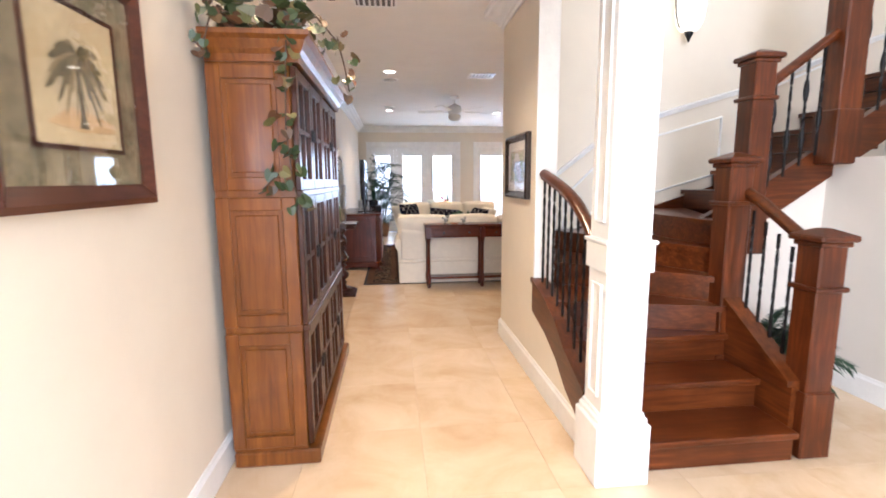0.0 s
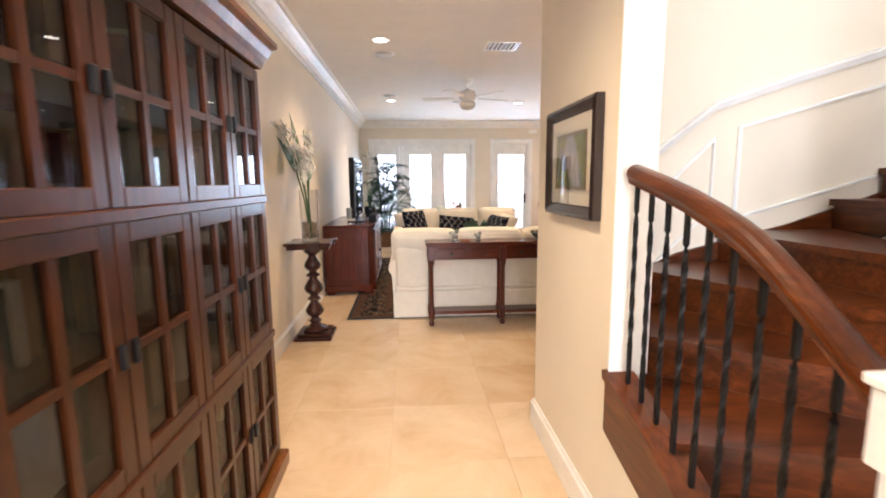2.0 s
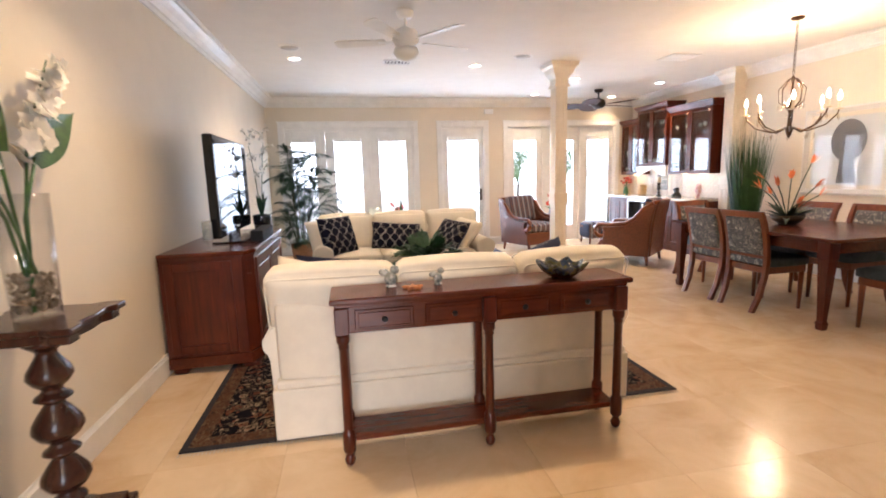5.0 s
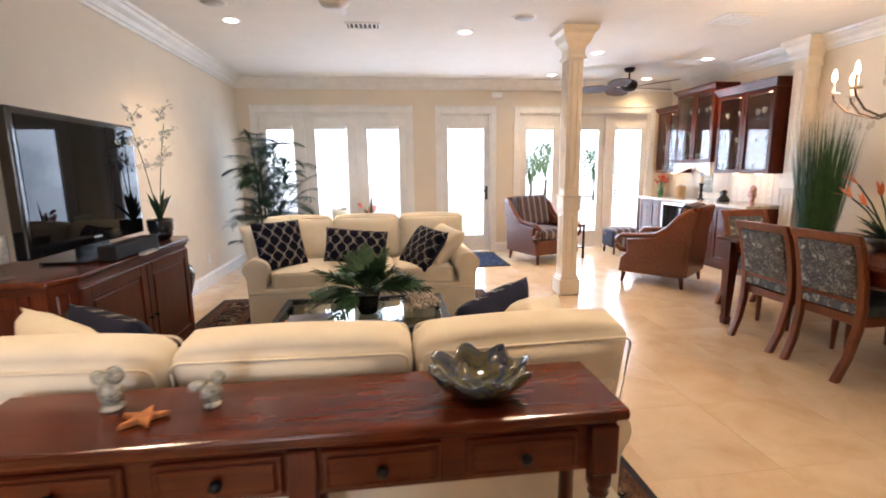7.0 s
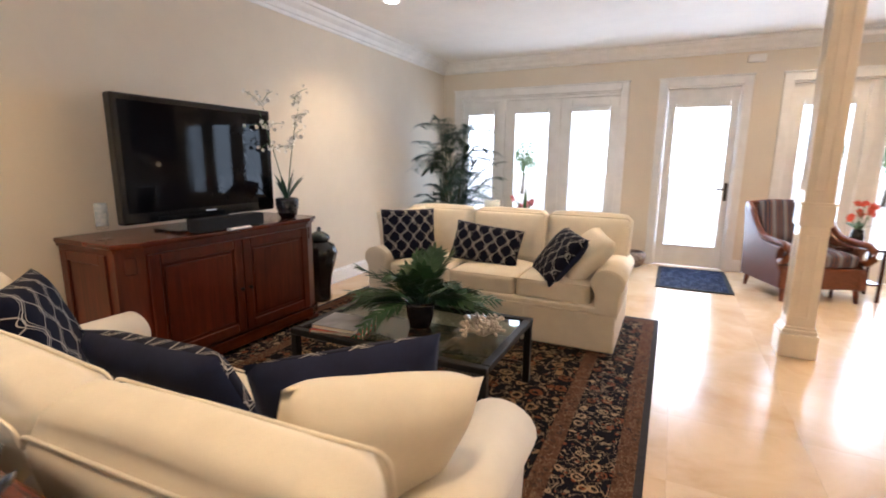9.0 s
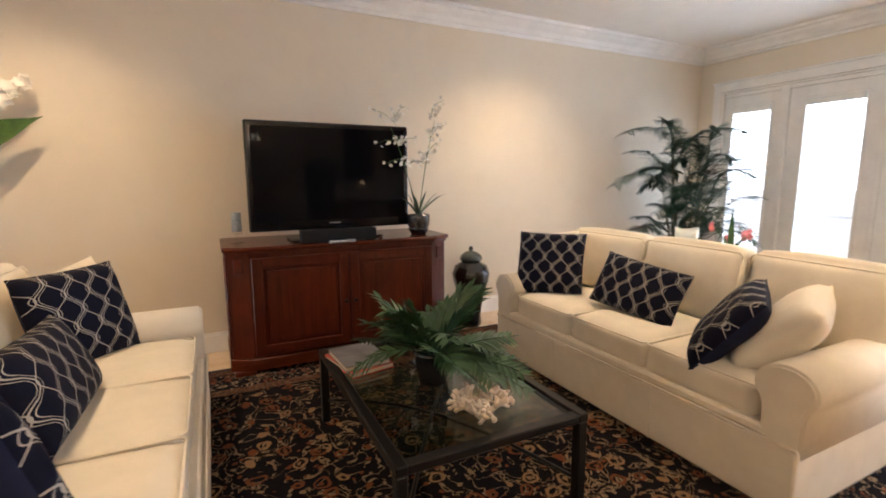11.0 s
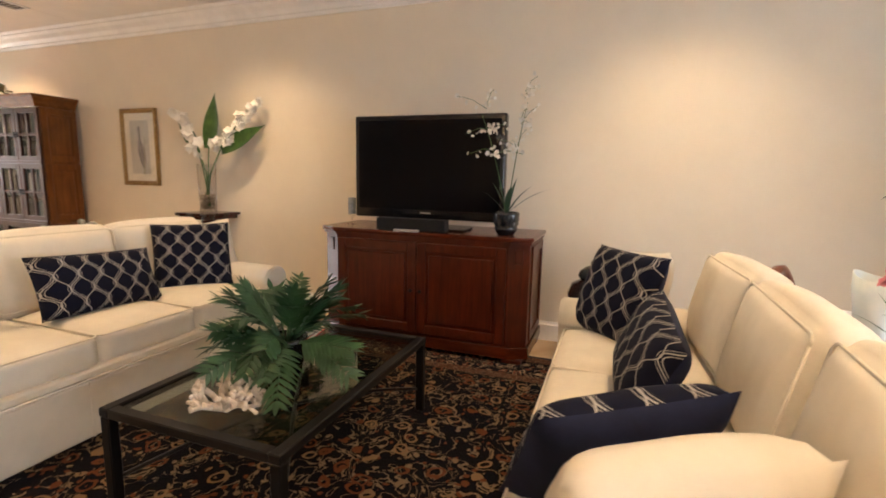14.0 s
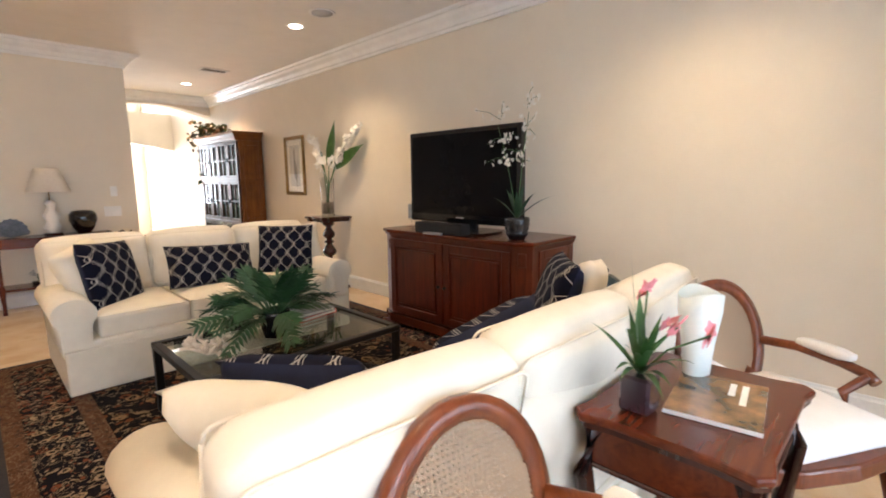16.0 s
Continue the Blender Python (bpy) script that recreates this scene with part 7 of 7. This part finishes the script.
upper(10.62, 11.2, 1.27, 2.24, UX + 0.03, "mahogany glass-fronted wall cabinet, lit inside")
upper(9.76, 10.6, 1.42, 2.42, UX - 0.04, "taller mahogany glass-fronted wall cabinet, lit inside")
upper(8.78, 9.74, 1.27, 2.28, UX, "mahogany glass-fronted wall cabinet, lit inside", 0.1)
vl = prism([(9.77, 1.42), (9.77, 1.24), (9.85, 1.24)] + [(9.85 + 0.66 * i / 10, 1.24 + 0.1 * math.sin(math.pi * i / 10)) for i in range(1, 10)] + [(10.51, 1.24), (10.59, 1.24), (10.59, 1.42)], UX - 0.02, UX + 0.01, 0)
tagged(part("arched_valance", vl, CREAMTRIM), "cream arched valance below the tall cabinet", "valance")
for y in (9.1, 9.5, 10.2, 10.9):
    lamp("undercabinet_light", "POINT", pose(UX + 0.16, y, 1.2), 0.7, (1, 0.68, 0.38), r=0.04)
    pk_ = part("undercabinet_puck", lathe([(0.03, -0.014), (0.034, -0.002), (0.002, -0.002)], 14), INLIT, None, m=pose(UX + 0.16, y, 1.269 if abs(y - 10.2) > 0.1 else 1.419))
    tagged(pk_, "round under-cabinet puck light, lit", "light", "under-cabinet lights")
# things on the bar
WT = 0.884
cs1 = thing("candlestick", pose(6.12, 10.02, WT), "black turned candlestick with cream pillar candle", "candlestick")
part("stick", lathe([(0.05, 0), (0.05, 0.015), (0.02, 0.03), (0.03, 0.06), (0.015, 0.09), (0.03, 0.14), (0.015, 0.18), (0.03, 0.22), (0.045, 0.235)], 16), BLACK, cs1)
part("candle", lathe([(0.03, 0.236), (0.03, 0.33), (0.025, 0.335)], 16), plain("cream_wax", (0.75, 0.66, 0.5), 0.5), cs1)
fv = thing("flower_vase", pose(6.08, 10.98, WT), "green glass vase with red flowers", "vase")
part("vase", lathe([(0.04, 0), (0.05, 0.05), (0.035, 0.12), (0.045, 0.15), (0.04, 0.15)], 16), plain("green_vase", (0.05, 0.14, 0.05), 0.2, coat=0.4), fv)
fm, gm = bmesh.new(), bmesh.new()
for k in range(16):
    a = rk.uniform(0, 6.28)
    e = Vector((0.09 * math.cos(a), 0.09 * math.sin(a), rk.uniform(0.22, 0.33)))
    tube([(0, 0, 0.1), e], 0.003, 4, gm)
    flower(fm, e, 0.03, rk)
part("stems", gm, LEAF, fv)
part("blossoms", fm, plain("red_petal", (0.55, 0.05, 0.03), 0.6), fv)
tagged(part("storage_jar", lathe([(0.07, 0), (0.08, 0.02), (0.08, 0.16), (0.07, 0.18), (0.03, 0.19), (0.01, 0.2)], 20), plain("tan_jar", (0.5, 0.36, 0.2), 0.4), None, m=pose(6.18, 10.6, WT)), "tan ceramic storage jar on the bar", "jar")
bm = lathe([(0.07, 0), (0.08, 0.03), (0.06, 0.06), (0.03, 0.1), (0.045, 0.13), (0.01, 0.16)], 12)
for v in bm.verts:
    v.co += Vector((noise.noise(v.co * 30), noise.noise(v.co * 30 + Vector((5, 0, 0))), 0)) * 0.03
tagged(part("dark_sculpture", bm, BLACK, None, m=pose(6.12, 9.55, WT)), "small dark carved sculpture on the bar", "sculpture")
bm = lathe([(0.03, 0), (0.035, 0.02), (0.02, 0.06), (0.04, 0.12), (0.03, 0.17), (0.04, 0.2), (0.01, 0.24)], 12)
for v in bm.verts:
    v.co += Vector((noise.noise(v.co * 26), noise.noise(v.co * 26 + Vector((5, 0, 0))), 0)) * 0.025
tagged(part("red_figurine", bm, noisy("red_white_glaze", (0.4, 0.03, 0.03), (0.7, 0.6, 0.55), 25, 0.3, 0.05, 60), None, m=pose(6.1, 9.02, WT)), "red and white ceramic figurine on the bar", "figurine")

# ---------- striped armchairs, ottoman, side table ----------
STRIPE, tS, bS = mat("navy_stripe_fabric")
sxyz = nd(tS, "SeparateXYZ")
tS.links.new(coords(tS), sxyz.inputs[0])
st_ = calc(tS, "SINE", calc(tS, "MULTIPLY", sxyz.outputs[0], 2 * math.pi / 0.11))
st2 = calc(tS, "SINE", calc(tS, "MULTIPLY", sxyz.outputs[0], 2 * math.pi / 0.033))
tS.links.new(mixc(tS, calc(tS, "GREATER_THAN", st_, 0.55), mixc(tS, calc(tS, "GREATER_THAN", st2, 0.6), (0.02, 0.025, 0.05), (0.22, 0.09, 0.05)), (0.2, 0.19, 0.2)), bS.inputs["Base Color"])
bS.inputs["Roughness"].default_value = 0.85
RATTAN = noisy("woven_rattan", (0.07, 0.018, 0.007), (0.19, 0.055, 0.02), 70, 0.42, 0.8, 190, coat=0.25)


def armchair(m):
    """Woven club chair with flared back, facing its own -y."""
    root = thing("armchair", m, "woven rattan club armchair with navy striped cushions", "armchair", "striped armchairs")
    part("base", boxes([((-0.36, -0.36, 0.13), (0.36, 0.34, 0.34))], 0.02, 2), RATTAN, root)
    for s in (-1, 1):
        o = [(-0.38, 0.13), (-0.36, 0.3), (-0.29, 0.37), (-0.27, 0.45), (-0.31, 0.53), (-0.15, 0.54), (0.02, 0.57), (0.15, 0.65), (0.27, 0.79), (0.38, 0.88), (0.43, 0.87), (0.38, 0.6), (0.35, 0.13)]
        part("side", prism(o, s * 0.36 - 0.035, s * 0.36 + 0.035, 0, None, 0.015), RATTAN, root)
        part("arm_roll", tube([(s * 0.37, -0.29, 0.39), (s * 0.375, -0.37, 0.4), (s * 0.38, -0.42, 0.45), (s * 0.38, -0.415, 0.52), (s * 0.375, -0.36, 0.565), (s * 0.37, -0.2, 0.57), (s * 0.37, 0.02, 0.59), (s * 0.37, 0.15, 0.67), (s * 0.37, 0.27, 0.81), (s * 0.365, 0.4, 0.895)], 0.032, 8), CHERRY, root)
        for y in (-0.33, 0.31):
            part("leg", tube([(s * 0.33, y, 0.14), (s * 0.34, y * 1.06, 0.0)], 0.03, 8, None, 0.018), CHERRY, root)
    part("back", prism([(0.27, 0.3), (0.4, 0.89), (0.45, 0.89), (0.4, 0.6), (0.37, 0.13), (0.27, 0.13)], -0.34, 0.34, 0, None, 0.012), RATTAN, root)
    part("back_rail", tube([(-0.37, 0.42, 0.895), (-0.2, 0.435, 0.91), (0.2, 0.435, 0.91), (0.37, 0.42, 0.895)], 0.026, 8), CHERRY, root)
    part("seat_cushion", puff(0.62, 0.6, 0.14, 0.04, 0.02, 8), STRIPE, root, m=pose(0, -0.06, 0.342))
    part("back_cushion", puff(0.6, 0.14, 0.46, 0.05, 0.0, 8), STRIPE, root, m=pose(0, 0.21, 0.5, -14))
    return root


ac = armchair(pose(3.85, 10.42, 0.002, 0, 0, 20))
copy_thing(ac, pose(4.83, 8.84, 0.002, 0, 0, -140))
ot = thing("ottoman", pose(5.3, 10.72, 0.002), "navy striped upholstered ottoman on wooden legs", "ottoman")
part("cushion", puff(0.5, 0.42, 0.28, 0.05, 0.02, 8), STRIPE, ot, m=pose(0, 0, 0.11))
for sx in (-1, 1):
    for sy in (-1, 1):
        part("leg", tube([(sx * 0.2, sy * 0.16, 0.13), (sx * 0.21, sy * 0.17, 0)], 0.022, 8, None, 0.014), CHERRY, ot)
sd = thing("side_table", pose(4.3, 10.52, 0.002), "small dark wooden side table", "table")
part("top", boxes([((-0.2, -0.2, 0.5), (0.2, 0.2, 0.525))], 0.006), DARKW, sd)
part("shelf", boxes([((-0.17, -0.17, 0.16), (0.17, 0.17, 0.18))], 0.004), DARKW, sd)
for sx in (-1, 1):
    for sy in (-1, 1):
        part("leg", boxes([((sx * 0.18 - 0.015, sy * 0.18 - 0.015, 0), (sx * 0.18 + 0.015, sy * 0.18 + 0.015, 0.5))], 0.003), DARKW, sd)
sv = thing("flower_pot", pose(4.3, 10.52, 0.53), "red flowers in a dark pot on the side table", "plant")
part("pot", lathe([(0.05, 0), (0.06, 0.08), (0.05, 0.16), (0.045, 0.16)], 16), BLACK, sv)
fm, gm = bmesh.new(), bmesh.new()
for k in range(14):
    a = rk.uniform(0, 6.28)
    e = Vector((0.11 * math.cos(a), 0.11 * math.sin(a), rk.uniform(0.25, 0.42)))
    tube([(0, 0, 0.12), e], 0.003, 4, gm)
    flower(fm, e, 0.04, rk)
    blade(gm, (0, 0, 0.14), (math.cos(a + 1), math.sin(a + 1), 1), 0.2, 0.03, 0.3, 4)
part("stems", gm, LEAF, sv)
part("blossoms", fm, plain("coral_petal", (0.6, 0.08, 0.04), 0.6), sv)

# ---------- dining table and chairs ----------
TAPX, TAPY = 4.99, 6.4
dt = thing("dining_table", pose(TAPX, TAPY, 0.002), "long mahogany dining table with tapered legs", "table")
part("top", boxes([((-0.62, -0.95, 0.735), (0.62, 0.95, 0.765))], 0.008, 2), MAHOGY, dt)
part("apron", boxes([((-0.55, -0.87, 0.63), (0.55, 0.87, 0.735))], 0.005), MAHOGY, dt)
for sx in (-1, 1):
    for sy in (-1, 1):
        x, y = sx * 0.55, sy * 0.85
        bm = bmesh.new()
        rings = [[bm.verts.new((x + a * r, y + b * r, z)) for a, b in ((-1, -1), (1, -1), (1, 1), (-1, 1))] for r, z in ((0.026, 0), (0.032, 0.06), (0.024, 0.075), (0.045, 0.58), (0.05, 0.6), (0.05, 0.735))]
        for a, b in zip(rings, rings[1:]):
            for i in range(4):
                bm.faces.new((a[i], a[(i + 1) % 4], b[(i + 1) % 4], b[i]))
        bm.faces.new(rings[0][::-1]), bm.faces.new(rings[-1])
        part("leg", bm, MAHOG, dt)
DAM = rug_mat("grey_damask_fabric", (0.12, 0.125, 0.13), (0.5, 0.48, 0.43), (0.4, 0.39, 0.35), (0.22, 0.22, 0.21), 13.0)
DSEAT = noisy("dark_teal_seat", (0.015, 0.025, 0.03), (0.04, 0.055, 0.06), 20, 0.7, 0.2, 200)


def dining_chair(m):
    """Upholstered dining chair with wooden frame, facing its own -y."""
    root = thing("dining_chair", m, "mahogany dining chair with grey damask back", "chair", "dining chairs")
    part("seat", puff(0.48, 0.46, 0.09, 0.03, 0.015, 6), DSEAT, root, "dark upholstered seat", m=pose(0, -0.04, 0.42))
    part("seat_rail", boxes([((-0.22, -0.25, 0.36), (0.22, 0.19, 0.425))], 0.006), CHERRY, root)
    stile = [(0.3, 0.0), (0.235, 0.16), (0.2, 0.34), (0.195, 0.48), (0.215, 0.66), (0.255, 0.83), (0.295, 0.93)]
    post = [(y - 0.02, z) for y, z in stile] + [(y + 0.022, z) for y, z in reversed(stile)]
    for s in (-1, 1):
        pb_ = prism(post, s * 0.212 - 0.024, s * 0.212 + 0.024, 0, None, 0.006)
        for v in pb_.verts:
            v.co.x += s * 0.05 * (min(v.co.z, 0.5) - 0.5)
        part("back_post", pb_, CHERRY, root)
        part("front_leg", tube([(s * 0.2, -0.22, 0.37), (s * 0.2, -0.22, 0.0)], 0.025, 8, None, 0.016), CHERRY, root)
    part("crest_rail", prism([(0.268, 0.88), (0.288, 0.945), (0.322, 0.945), (0.3, 0.88)], -0.24, 0.24, 0, None, 0.008), CHERRY, root)
    part("lower_rail", boxes([((-0.188, 0.182, 0.5), (0.188, 0.216, 0.535))], 0.006), CHERRY, root)
    part("back_panel", puff(0.376, 0.045, 0.355, 0.015, 0.0, 6), DAM, root, "grey damask upholstered back", m=pose(0, 0.206, 0.534, -13))
    part("back_strip", boxes([((-0.188, 0.184, 0.44), (0.188, 0.212, 0.499))], 0.006), DAM, root, "grey damask strip below the back")
    return root


dc = dining_chair(pose(4.585, 6.79, 0.002, 0, 0, 91))
for x, y, r in ((4.6, 6.29, 91), (5.5, 6.8, -90), (5.5, 6.2, -90), (4.98, 7.5, 0), (4.98, 5.3, 180)):
    copy_thing(dc, pose(x, y, 0.002, 0, 0, r))
bp = thing("flower_arrangement", pose(5.0, 6.45, 0.77), "bird-of-paradise arrangement in a low dark bowl", "flowers")
part("bowl", lathe([(0.07, 0), (0.13, 0.04), (0.15, 0.09), (0.14, 0.09), (0.11, 0.05)], 20), plain("bronze_bowl", (0.06, 0.05, 0.03), 0.35, 0.4), bp)
gm, fm = bmesh.new(), bmesh.new()
for k in range(9):
    a = 2 * math.pi * k / 9
    e = Vector((0.24 * math.cos(a), 0.24 * math.sin(a), rk.uniform(0.12, 0.48) if k else 0.6))
    tube([(0, 0, 0.05), e * 0.6 + Vector((0, 0, 0.05)), e], 0.006, 5, gm)
    for q in range(4):
        blade(fm, e, (math.cos(a) + rk.uniform(-0.4, 0.4), math.sin(a) + rk.uniform(-0.4, 0.4), 0.5 + 0.4 * q), 0.13, 0.03, 0.1, 3)
for k in range(22):
    a = rk.uniform(0, 6.28)
    blade(gm, (0.03 * math.cos(a), 0.03 * math.sin(a), 0.06), (math.cos(a), math.sin(a), rk.uniform(0.2, 1.3)), rk.uniform(0.2, 0.36), 0.06, 0.3, 5)
part("foliage", gm, DLEAF, bp)
part("blossoms", fm, plain("orange_bract", (0.75, 0.2, 0.05), 0.5), bp, "orange crane-shaped blossoms")
gp = thing("grass_planter", pose(6.02, 8.02, 0.002), "tall artificial grass in a dark planter", "plant")
part("planter", lathe([(0.15, 0), (0.17, 0.05), (0.19, 0.5), (0.2, 0.55), (0.17, 0.55), (0.16, 0.48)], 24), DARKW, gp)
gm = bmesh.new()
for k in range(420):
    a, r = rk.uniform(0, 6.28), 0.14 * math.sqrt(rk.random())
    blade(gm, (r * math.cos(a), r * math.sin(a), 0.5), (0.2 * math.cos(a) * rk.random(), 0.2 * math.sin(a) * rk.random(), 1), rk.uniform(0.8, 1.5), 0.011, rk.uniform(-0.02, 0.05), 5)
tagged(part("grass", gm, noisy("grass_blade", (0.008, 0.035, 0.007), (0.03, 0.085, 0.018), 12, 0.5, 0.05, 90), gp), kind="stuff")
sil = picture("silhouette_picture", pose(RIGHT - 0.004, 7.0, 1.5, 0, 0, -90), 1.04, 1.02, 0.07, plain("silver_white_frame", (0.68, 0.66, 0.62), 0.35, 0.3), "abstract grey print in a silver-white frame", noisy("pale_blue_print", (0.55, 0.6, 0.64), (0.72, 0.74, 0.74), 3, 0.7, 0, 20), 0.05, 0.03)
flat_shape("dark_oval", [(0.02 + 0.2 * math.cos(2 * math.pi * i / 28), 0.12 + 0.24 * math.sin(2 * math.pi * i / 28)) for i in range(28)], -0.0176, noisy("charcoal_print", (0.1, 0.1, 0.11), (0.2, 0.2, 0.21), 8, 0.7, 0, 40), sil)
flat_shape("dark_stem", [(-0.06, -0.08), (0.1, -0.08), (0.14, -0.37), (-0.08, -0.37)], -0.0189, noisy("charcoal_print_two", (0.12, 0.12, 0.13), (0.2, 0.2, 0.21), 8, 0.7, 0, 40), sil)

# ---------- chandelier ----------
cdl = thing("chandelier", pose(4.99, 6.5, CEIL), "bronze candle chandelier with crystal drops, lit", "chandelier")
BRZ = plain("chandelier_bronze", (0.12, 0.07, 0.035), 0.35, 0.7)
part("canopy", lathe([(0.01, -0.03), (0.05, -0.02), (0.06, 0)], 18), BRZ, cdl)
chn = bmesh.new()
for k in range(11):
    z = -0.03 - 0.045 * k
    pts = [(0.011 * math.cos(2 * math.pi * i / 8) * (k % 2), 0.011 * math.cos(2 * math.pi * i / 8) * (1 - k % 2), z - 0.022 + 0.028 * math.sin(2 * math.pi * i / 8)) for i in range(9)]
    tube(pts, 0.003, 5, chn)
part("chain", chn, BRZ, cdl)
part("centre_column", lathe([(0.004, -1.13), (0.02, -1.1), (0.035, -1.05), (0.02, -1.0), (0.015, -0.9), (0.03, -0.84), (0.012, -0.76), (0.012, -0.6), (0.02, -0.56), (0.006, -0.53)], 14), BRZ, cdl)
CRYS = glassy("crystal", (1, 0.97, 0.92), 0.02, 0.9, 1.0)
for k in range(8):
    a = 2 * math.pi * k / 8
    c, s = math.cos(a), math.sin(a)
    arm = part("arm", tube([(0.02 * c, 0.02 * s, -1.02), (0.14 * c, 0.14 * s, -1.07), (0.28 * c, 0.28 * s, -1.02), (0.36 * c, 0.36 * s, -0.93), (0.37 * c, 0.37 * s, -0.89)], 0.007, 6), BRZ, cdl)
    part("candle_tube", lathe([(0.035, -0.89), (0.04, -0.88), (0.012, -0.875), (0.012, -0.8)], 12), plain("ivory_tube", (0.7, 0.6, 0.45), 0.5), arm, m=pose(0.37 * c, 0.37 * s, 0))
    part("bulb", lathe([(0.008, -0.8), (0.016, -0.775), (0.013, -0.75), (0.003, -0.715)], 10), BULB, arm, m=pose(0.37 * c, 0.37 * s, 0))
    part("scroll", tube([(0.015 * c, 0.015 * s, -0.86), (0.1 * c, 0.1 * s, -0.78), (0.11 * c, 0.11 * s, -0.66), (0.03 * c, 0.03 * s, -0.56)], 0.005, 5), BRZ, cdl)
    for r, z in ((0.37, -0.93), (0.2, -1.09), (0.1, -0.8)):
        part("crystal_drop", lathe([(0.001, -0.06), (0.012, -0.035), (0.008, -0.012), (0.001, 0)], 6), CRYS, cdl, m=pose(r * c, r * s, z))
lamp("chandelier_light", "POINT", pose(4.99, 6.5, CEIL - 0.75), 100, (1, 0.66, 0.34), r=0.04)

# ---------- floor tiles ----------
floor = structure("floor", boxes([((LEFT - 0.15, FRONT - 0.1, -0.12), (RIGHT + 0.15, FAR + 0.3, -0.006))]), noisy("tile_grout", (0.56, 0.43, 0.3), (0.63, 0.5, 0.36), 20, 0.8, 0.1, 90), "polished cream travertine tile floor", "floor")


def travertine():
    m, t, b = mat("polished_travertine")
    info = nd(t, "ObjectInfo")
    c = coords(t)
    geo = nd(t, "NewGeometry")
    off = nd(t, "VectorMath")
    off.operation = "MULTIPLY_ADD"
    comb = nd(t, "CombineXYZ")
    for k in range(3):
        t.links.new(info.outputs["Random"], comb.inputs[k])
    t.links.new(comb.outputs[0], off.inputs[0])
    off.inputs[1].default_value = (37, 53, 11)
    t.links.new(geo.outputs["Position"], off.inputs[2])
    n1 = nd(t, "TexNoise", Scale=2.2, Detail=8.0, Roughness=0.62, Distortion=0.7)
    n2 = nd(t, "TexNoise", Scale=14.0, Detail=5.0, Distortion=0.4)
    n3 = nd(t, "TexNoise", Scale=90.0, Detail=2.0)
    for n in (n1, n2, n3):
        t.links.new(off.outputs[0], n.inputs["Vector"])
    base = ramp(t, n1.outputs[0], [(0.3, (0.53, 0.36, 0.2)), (0.5, (0.65, 0.49, 0.31)), (0.7, (0.74, 0.59, 0.41))])
    col = mixc(t, calc(t, "MULTIPLY", n2.outputs[0], 0.35), base, (0.72, 0.55, 0.36))
    tint = mixc(t, calc(t, "MULTIPLY", info.outputs["Random"], 0.22), col, (0.56, 0.4, 0.24))
    t.links.new(tint, b.inputs["Base Color"])
    t.links.new(calc(t, "ADD", calc(t, "MULTIPLY", n2.outputs[0], 0.16), 0.13), b.inputs["Roughness"])
    b.inputs["Specular IOR Level"].default_value = 0.5
    bump(t, b, n3.outputs[0], 0.02, 0.001)
    return m


TRAV = travertine()
TS = 0.595
TX, TY = TILE0
me_tile = None
j0 = math.floor((FRONT - TY) / TS)
i0 = math.floor((LEFT - TX) / TS)
count = 0
rest = bmesh.new()
for j in range(j0, j0 + 27):
    for i in range(i0, i0 + 13):
        x, y = TX + (i + 0.5) * TS, TY + (j + 0.5) * TS
        if x - TS / 2 > RIGHT or y - TS / 2 > FAR + 0.05 or y + TS / 2 < FRONT:
            continue
        if y < NEAR - 0.4 and x > 3.3:
            continue
        near = count < 296 and y > -1.6
        if near:
            if me_tile is None:
                ob = part("tile", boxes([((-TS / 2 + 0.0005, -TS / 2 + 0.0005, -0.008), (TS / 2 - 0.0005, TS / 2 - 0.0005, 0.0))], 0.0005), TRAV, floor, m=pose(x, y, 0))
                me_tile = ob
            else:
                again(me_tile, pose(x, y, 0), floor)
            count += 1
        else:
            box(rest, (x - TS / 2 + 0.0005, y - TS / 2 + 0.0005, -0.008), (x + TS / 2 - 0.0005, y + TS / 2 - 0.0005, 0.0))
tagged(part("tiles_rest", rest, TRAV, floor), kind="stuff")
